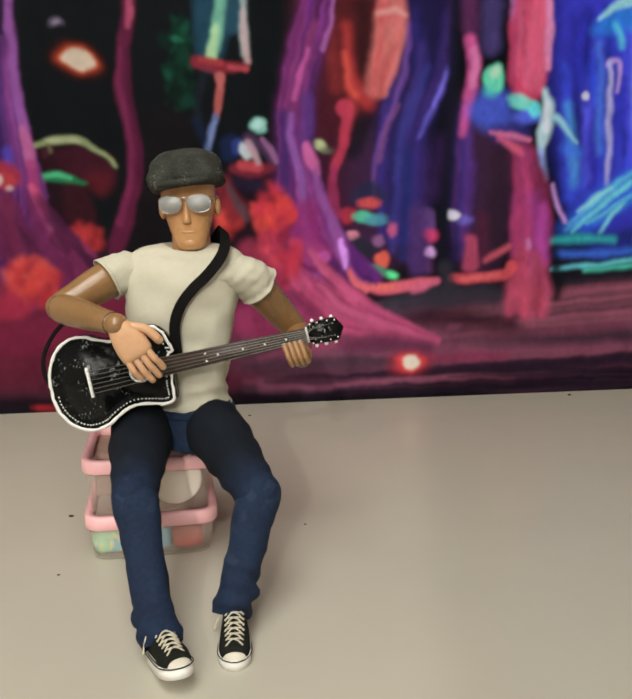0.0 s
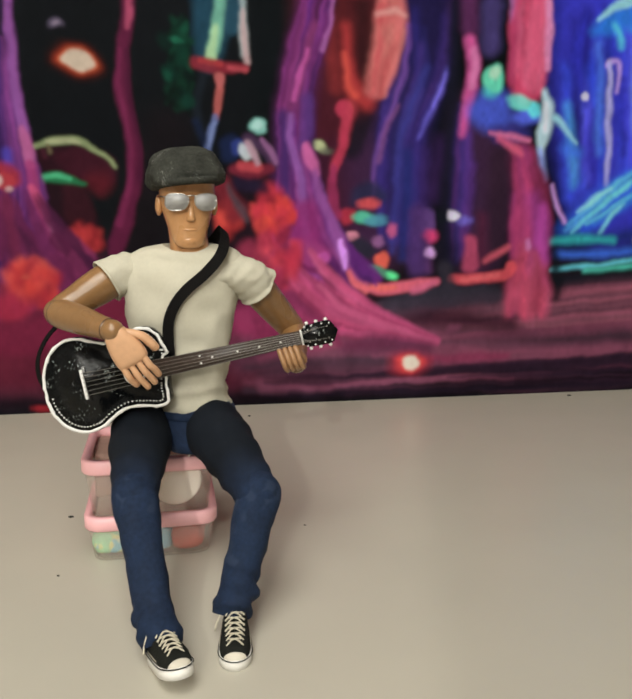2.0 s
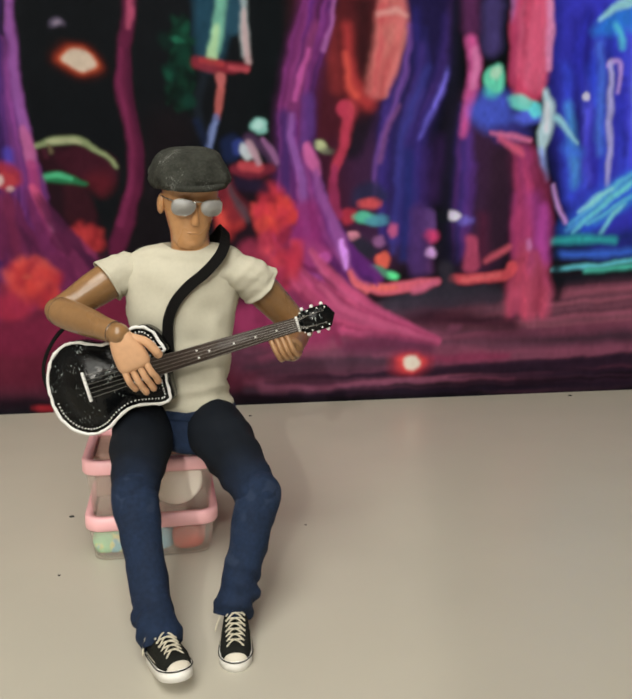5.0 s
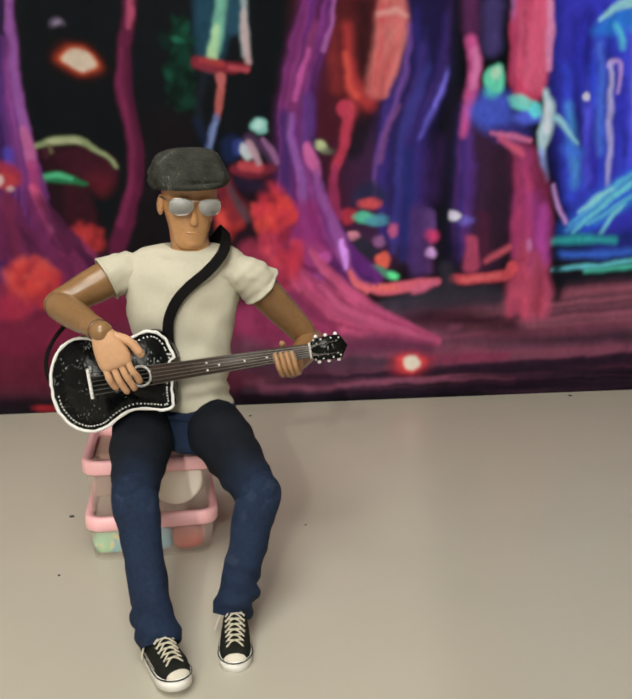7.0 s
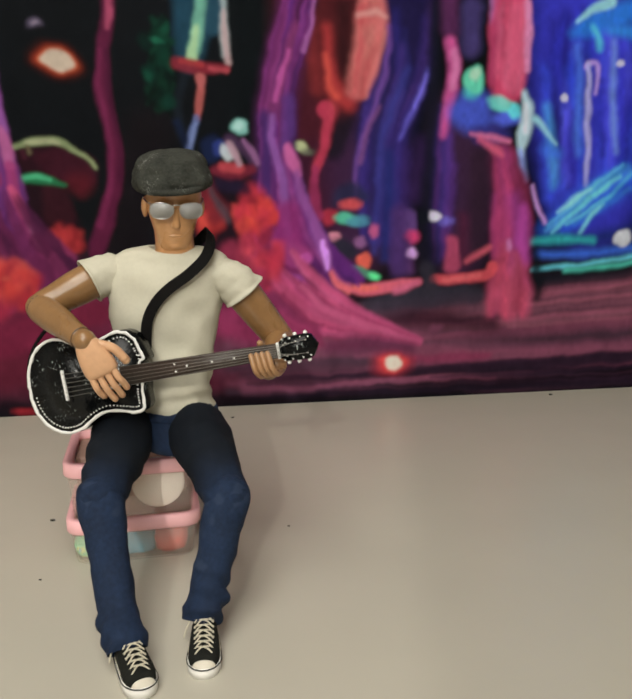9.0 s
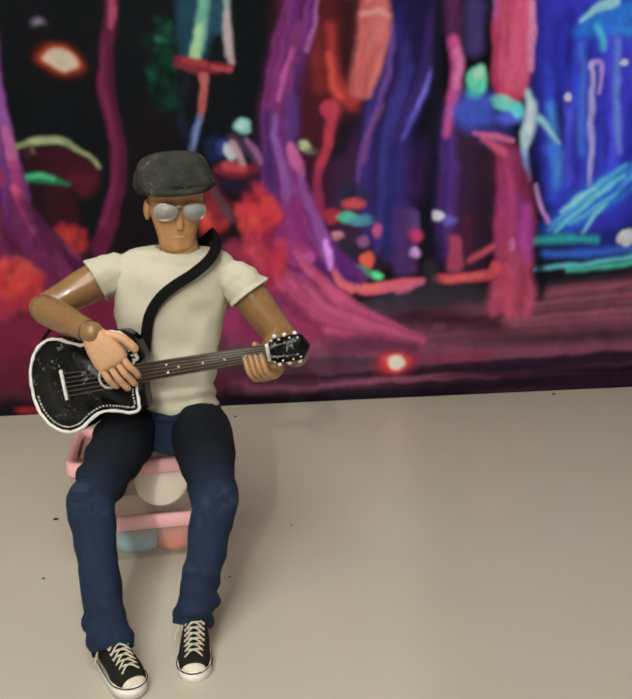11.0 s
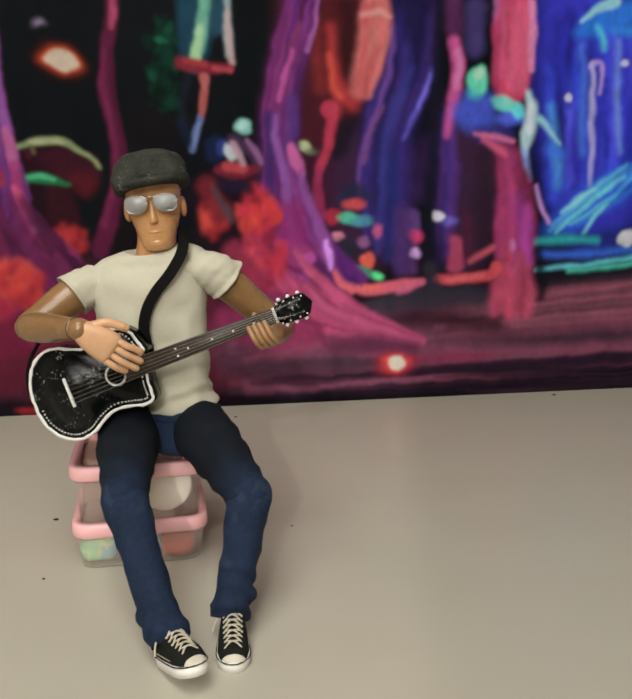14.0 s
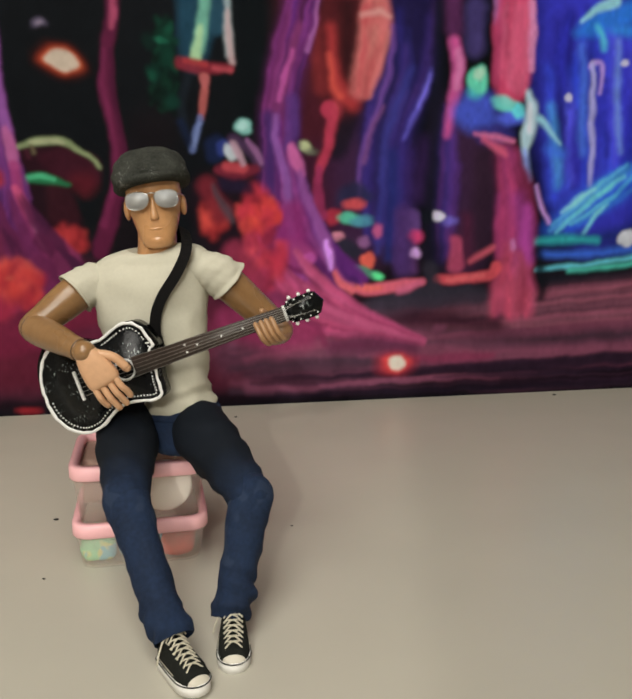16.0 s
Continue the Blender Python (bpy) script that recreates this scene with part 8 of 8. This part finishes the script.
    walk(FIGURE["thigh_l"], [
        (0, pose(0.0275, -0.0380, 0.0888, 58.1, -53.8, -125.0)),
        (0.5, pose(0.0276, -0.0380, 0.0890, 58.6, -53.6, -125.6)),
        (1, pose(0.0276, -0.0380, 0.0888, 58.4, -53.6, -125.6)),
        (1.5, pose(0.0279, -0.0380, 0.0890, 58.4, -53.5, -125.9)),
        (2, pose(0.0276, -0.0380, 0.0888, 59.0, -53.4, -126.0)),
        (2.5, pose(0.0278, -0.0380, 0.0888, 58.9, -53.5, -125.8)),
        (3, pose(0.0279, -0.0380, 0.0888, 60.1, -52.9, -127.4)),
        (3.5, pose(0.0280, -0.0380, 0.0888, 60.4, -52.8, -127.8)),
        (4, pose(0.0280, -0.0380, 0.0889, 59.3, -53.1, -127.1)),
        (6.5, pose(0.0279, -0.0380, 0.0894, 58.0, -53.6, -125.6)),
        (7, pose(0.0279, -0.0380, 0.0891, 58.8, -53.3, -126.4)),
        (7.5, pose(0.0277, -0.0380, 0.0892, 58.0, -53.6, -125.6)),
        (8, pose(0.0287, -0.0380, 0.0889, 63.5, -49.4, -133.0)),
        (8.5, pose(0.0276, -0.0380, 0.0887, 60.5, -51.7, -130.7)),
        (9, pose(0.0281, -0.0380, 0.0885, 64.3, -46.9, -140.1)),
        (11.5, pose(0.0285, -0.0380, 0.0879, 68.0, -37.1, -153.0)),
        (11.6, pose(0.0285, -0.0380, 0.0879, 68.0, -37.1, -153.0)),
        (11.8, pose(0.0277, -0.0380, 0.0889, 52.9, -56.5, -114.9)),
        (12, pose(0.0277, -0.0380, 0.0889, 52.9, -56.5, -114.9)),
        (12.5, pose(0.0268, -0.0380, 0.0887, 51.5, -56.9, -113.1)),
        (13, pose(0.0276, -0.0380, 0.0888, 52.8, -56.7, -114.2)),
        (13.5, pose(0.0274, -0.0380, 0.0887, 56.7, -55.0, -121.1)),
        (13.8, pose(0.0274, -0.0380, 0.0887, 56.7, -55.0, -121.1)),
        (14, pose(0.0283, -0.0380, 0.0890, 56.4, -54.9, -121.5)),
        (14.5, pose(0.0273, -0.0380, 0.0888, 55.5, -55.6, -119.0)),
        (15, pose(0.0276, -0.0380, 0.0892, 54.5, -55.7, -118.2)),
        (15.5, pose(0.0276, -0.0380, 0.0889, 56.4, -55.2, -120.5)),
        (16, pose(0.0273, -0.0380, 0.0891, 54.3, -55.9, -117.6)),
    ])
    walk(FIGURE["shin_l"], [
        (0, pose(0.0590, -0.0965, 0.0669, -24.9, 19.0, 12.0)),
        (0.5, pose(0.0591, -0.0966, 0.0673, -24.2, 18.7, 11.7)),
        (1, pose(0.0589, -0.0967, 0.0670, -24.7, 18.9, 11.8)),
        (1.5, pose(0.0590, -0.0968, 0.0672, -24.5, 17.7, 11.0)),
        (2, pose(0.0592, -0.0967, 0.0673, -24.2, 18.5, 11.5)),
        (2.5, pose(0.0594, -0.0966, 0.0673, -24.3, 18.4, 11.5)),
        (3, pose(0.0592, -0.0970, 0.0678, -23.6, 18.1, 11.3)),
        (3.5, pose(0.0592, -0.0970, 0.0679, -23.8, 18.1, 11.3)),
        (4, pose(0.0588, -0.0971, 0.0674, -24.6, 17.6, 11.0)),
        (6.5, pose(0.0588, -0.0968, 0.0673, -24.9, 18.4, 11.5)),
        (7, pose(0.0588, -0.0969, 0.0674, -25.1, 18.4, 11.5)),
        (7.5, pose(0.0586, -0.0968, 0.0672, -25.4, 18.6, 11.6)),
        (8, pose(0.0587, -0.0992, 0.0682, -22.4, 20.2, 11.7)),
        (8.5, pose(0.0562, -0.0982, 0.0673, -23.5, 21.0, 13.3)),
        (9, pose(0.0516, -0.1006, 0.0678, -25.2, 17.5, 10.9)),
        (11.5, pose(0.0439, -0.1030, 0.0670, -27.2, 15.3, 9.5)),
        (11.6, pose(0.0439, -0.1030, 0.0670, -27.2, 15.3, 9.5)),
        (11.8, pose(0.0635, -0.0935, 0.0655, -30.9, 15.6, 7.4)),
        (12, pose(0.0635, -0.0935, 0.0655, -30.9, 15.6, 7.4)),
        (12.5, pose(0.0629, -0.0931, 0.0649, -33.1, 14.9, 6.9)),
        (13, pose(0.0640, -0.0931, 0.0655, -30.5, 15.6, 7.3)),
        (13.5, pose(0.0612, -0.0952, 0.0666, -28.2, 13.6, 8.4)),
        (13.8, pose(0.0612, -0.0952, 0.0666, -28.2, 13.6, 8.4)),
        (14, pose(0.0615, -0.0955, 0.0667, -27.8, 14.2, 8.7)),
        (14.5, pose(0.0620, -0.0945, 0.0664, -28.9, 14.7, 9.0)),
        (15, pose(0.0619, -0.0946, 0.0663, -28.9, 15.2, 9.4)),
        (15.5, pose(0.0617, -0.0950, 0.0668, -28.0, 14.4, 8.9)),
        (16, pose(0.0621, -0.0943, 0.0662, -29.0, 15.5, 9.6)),
    ])
    walk(FIGURE["shoe_l"], [
        (0, pose(0.0471, -0.1170, 0.0000, -0.0, 0.0, 5.7)),
        (0.5, pose(0.0471, -0.1165, 0.0000, -0.0, 0.0, 5.7)),
        (1, pose(0.0470, -0.1169, 0.0000, -0.0, 0.0, 5.7)),
        (1.5, pose(0.0477, -0.1164, 0.0000, -0.0, 0.0, 5.7)),
        (2, pose(0.0474, -0.1164, 0.0000, -0.0, 0.0, 5.7)),
        (2.5, pose(0.0477, -0.1164, -0.0000, -0.0, 0.0, 5.7)),
        (3, pose(0.0473, -0.1162, 0.0000, -0.0, 0.0, 5.7)),
        (3.5, pose(0.0474, -0.1164, 0.0000, -0.0, 0.0, 5.7)),
        (4, pose(0.0475, -0.1169, 0.0000, -0.0, 0.0, 5.7)),
        (6.5, pose(0.0471, -0.1172, -0.0000, -0.0, 0.0, 5.7)),
        (7, pose(0.0472, -0.1176, 0.0000, -0.0, 0.0, 5.7)),
        (7.5, pose(0.0470, -0.1178, 0.0000, -0.0, 0.0, 5.7)),
        (8, pose(0.0449, -0.1200, 0.0000, -0.0, 0.0, 5.7)),
        (8.5, pose(0.0427, -0.1184, 0.0000, -0.0, 0.0, 5.7)),
        (9, pose(0.0404, -0.1211, 0.0000, -0.0, 0.0, 5.7)),
        (11.5, pose(0.0345, -0.1244, 0.0000, -0.0, 0.0, 5.7)),
        (11.6, pose(0.0345, -0.1244, 0.0000, -0.0, 0.0, 5.7)),
        (11.8, pose(0.0549, -0.1179, 0.0000, -0.0, 0.0, 5.7)),
        (12, pose(0.0549, -0.1179, 0.0000, -0.0, 0.0, 5.7)),
        (12.5, pose(0.0550, -0.1194, 0.0000, -0.0, 0.0, 5.7)),
        (13, pose(0.0553, -0.1170, 0.0000, -0.0, 0.0, 5.7)),
        (13.5, pose(0.0530, -0.1169, 0.0000, -0.0, 0.0, 5.7)),
        (13.8, pose(0.0530, -0.1169, 0.0000, -0.0, 0.0, 5.7)),
        (14, pose(0.0529, -0.1169, 0.0000, -0.0, 0.0, 5.7)),
        (14.5, pose(0.0534, -0.1172, 0.0000, -0.0, 0.0, 5.7)),
        (15, pose(0.0531, -0.1173, 0.0000, -0.0, 0.0, 5.7)),
        (15.5, pose(0.0530, -0.1168, -0.0000, -0.0, 0.0, 5.7)),
        (16, pose(0.0531, -0.1173, 0.0000, -0.0, 0.0, 5.7)),
    ])
    walk(GUITAR, [
        (0, pose(-0.0799, 0.4311, 0.1327, 83.9, -12.2, 2.4)),
        (0.5, pose(-0.0801, 0.4311, 0.1331, 83.9, -12.4, 2.4)),
        (1, pose(-0.0825, 0.4314, 0.1321, 83.8, -12.5, 2.7)),
        (1.5, pose(-0.0807, 0.4313, 0.1325, 83.9, -12.8, 2.6)),
        (2, pose(-0.0830, 0.4315, 0.1317, 83.8, -11.9, 2.8)),
        (2.5, pose(-0.0832, 0.4317, 0.1319, 83.7, -13.4, 3.1)),
        (3, pose(-0.0820, 0.4315, 0.1327, 83.8, -13.2, 2.9)),
        (3.5, pose(-0.0827, 0.4315, 0.1315, 83.8, -12.9, 2.9)),
        (4, pose(-0.0835, 0.4321, 0.1343, 83.5, -16.2, 3.6)),
        (6.5, pose(-0.0831, 0.4203, 0.1341, 86.9, -14.2, -10.1)),
        (7, pose(-0.0794, 0.4290, 0.1292, 84.4, -8.8, -0.0)),
        (7.5, pose(-0.0801, 0.4231, 0.1308, 85.5, -10.2, -6.7)),
        (8, pose(-0.0798, 0.4217, 0.1315, 85.7, -9.7, -8.3)),
        (8.5, pose(-0.0810, 0.4160, 0.1334, 87.0, -10.5, -15.0)),
        (9, pose(-0.0838, 0.4186, 0.1318, 86.6, -11.0, -12.0)),
        (11.5, pose(-0.0877, 0.4126, 0.1327, 88.1, -11.8, -19.2)),
        (12, pose(-0.0789, 0.4194, 0.1354, 87.3, -14.9, -11.2)),
        (12.5, pose(-0.0792, 0.4238, 0.1307, 85.6, -12.0, -6.0)),
        (13, pose(-0.0793, 0.4190, 0.1358, 87.5, -15.3, -11.7)),
        (13.5, pose(-0.0776, 0.4168, 0.1355, 87.7, -13.7, -14.3)),
        (14, pose(-0.0853, 0.4239, 0.1359, 86.8, -21.1, -6.1)),
        (14.5, pose(-0.0800, 0.4210, 0.1355, 87.2, -16.8, -9.4)),
        (15, pose(-0.0839, 0.4216, 0.1369, 87.8, -20.9, -8.9)),
        (15.5, pose(-0.0763, 0.4209, 0.1401, 87.5, -18.2, -9.6)),
        (16, pose(-0.0796, 0.4215, 0.1390, 87.7, -20.1, -9.1)),
    ])
    # the boxes are nudged towards the front edge late on
    for ob in SEAT_THINGS:
        m = ob.matrix_basis.copy()
        near = Matrix.Translation((0.0035, -0.007, 0)) @ m
        walk(ob, [(0, m), (11.6, m), (11.8, near), (16, near)])


motions()
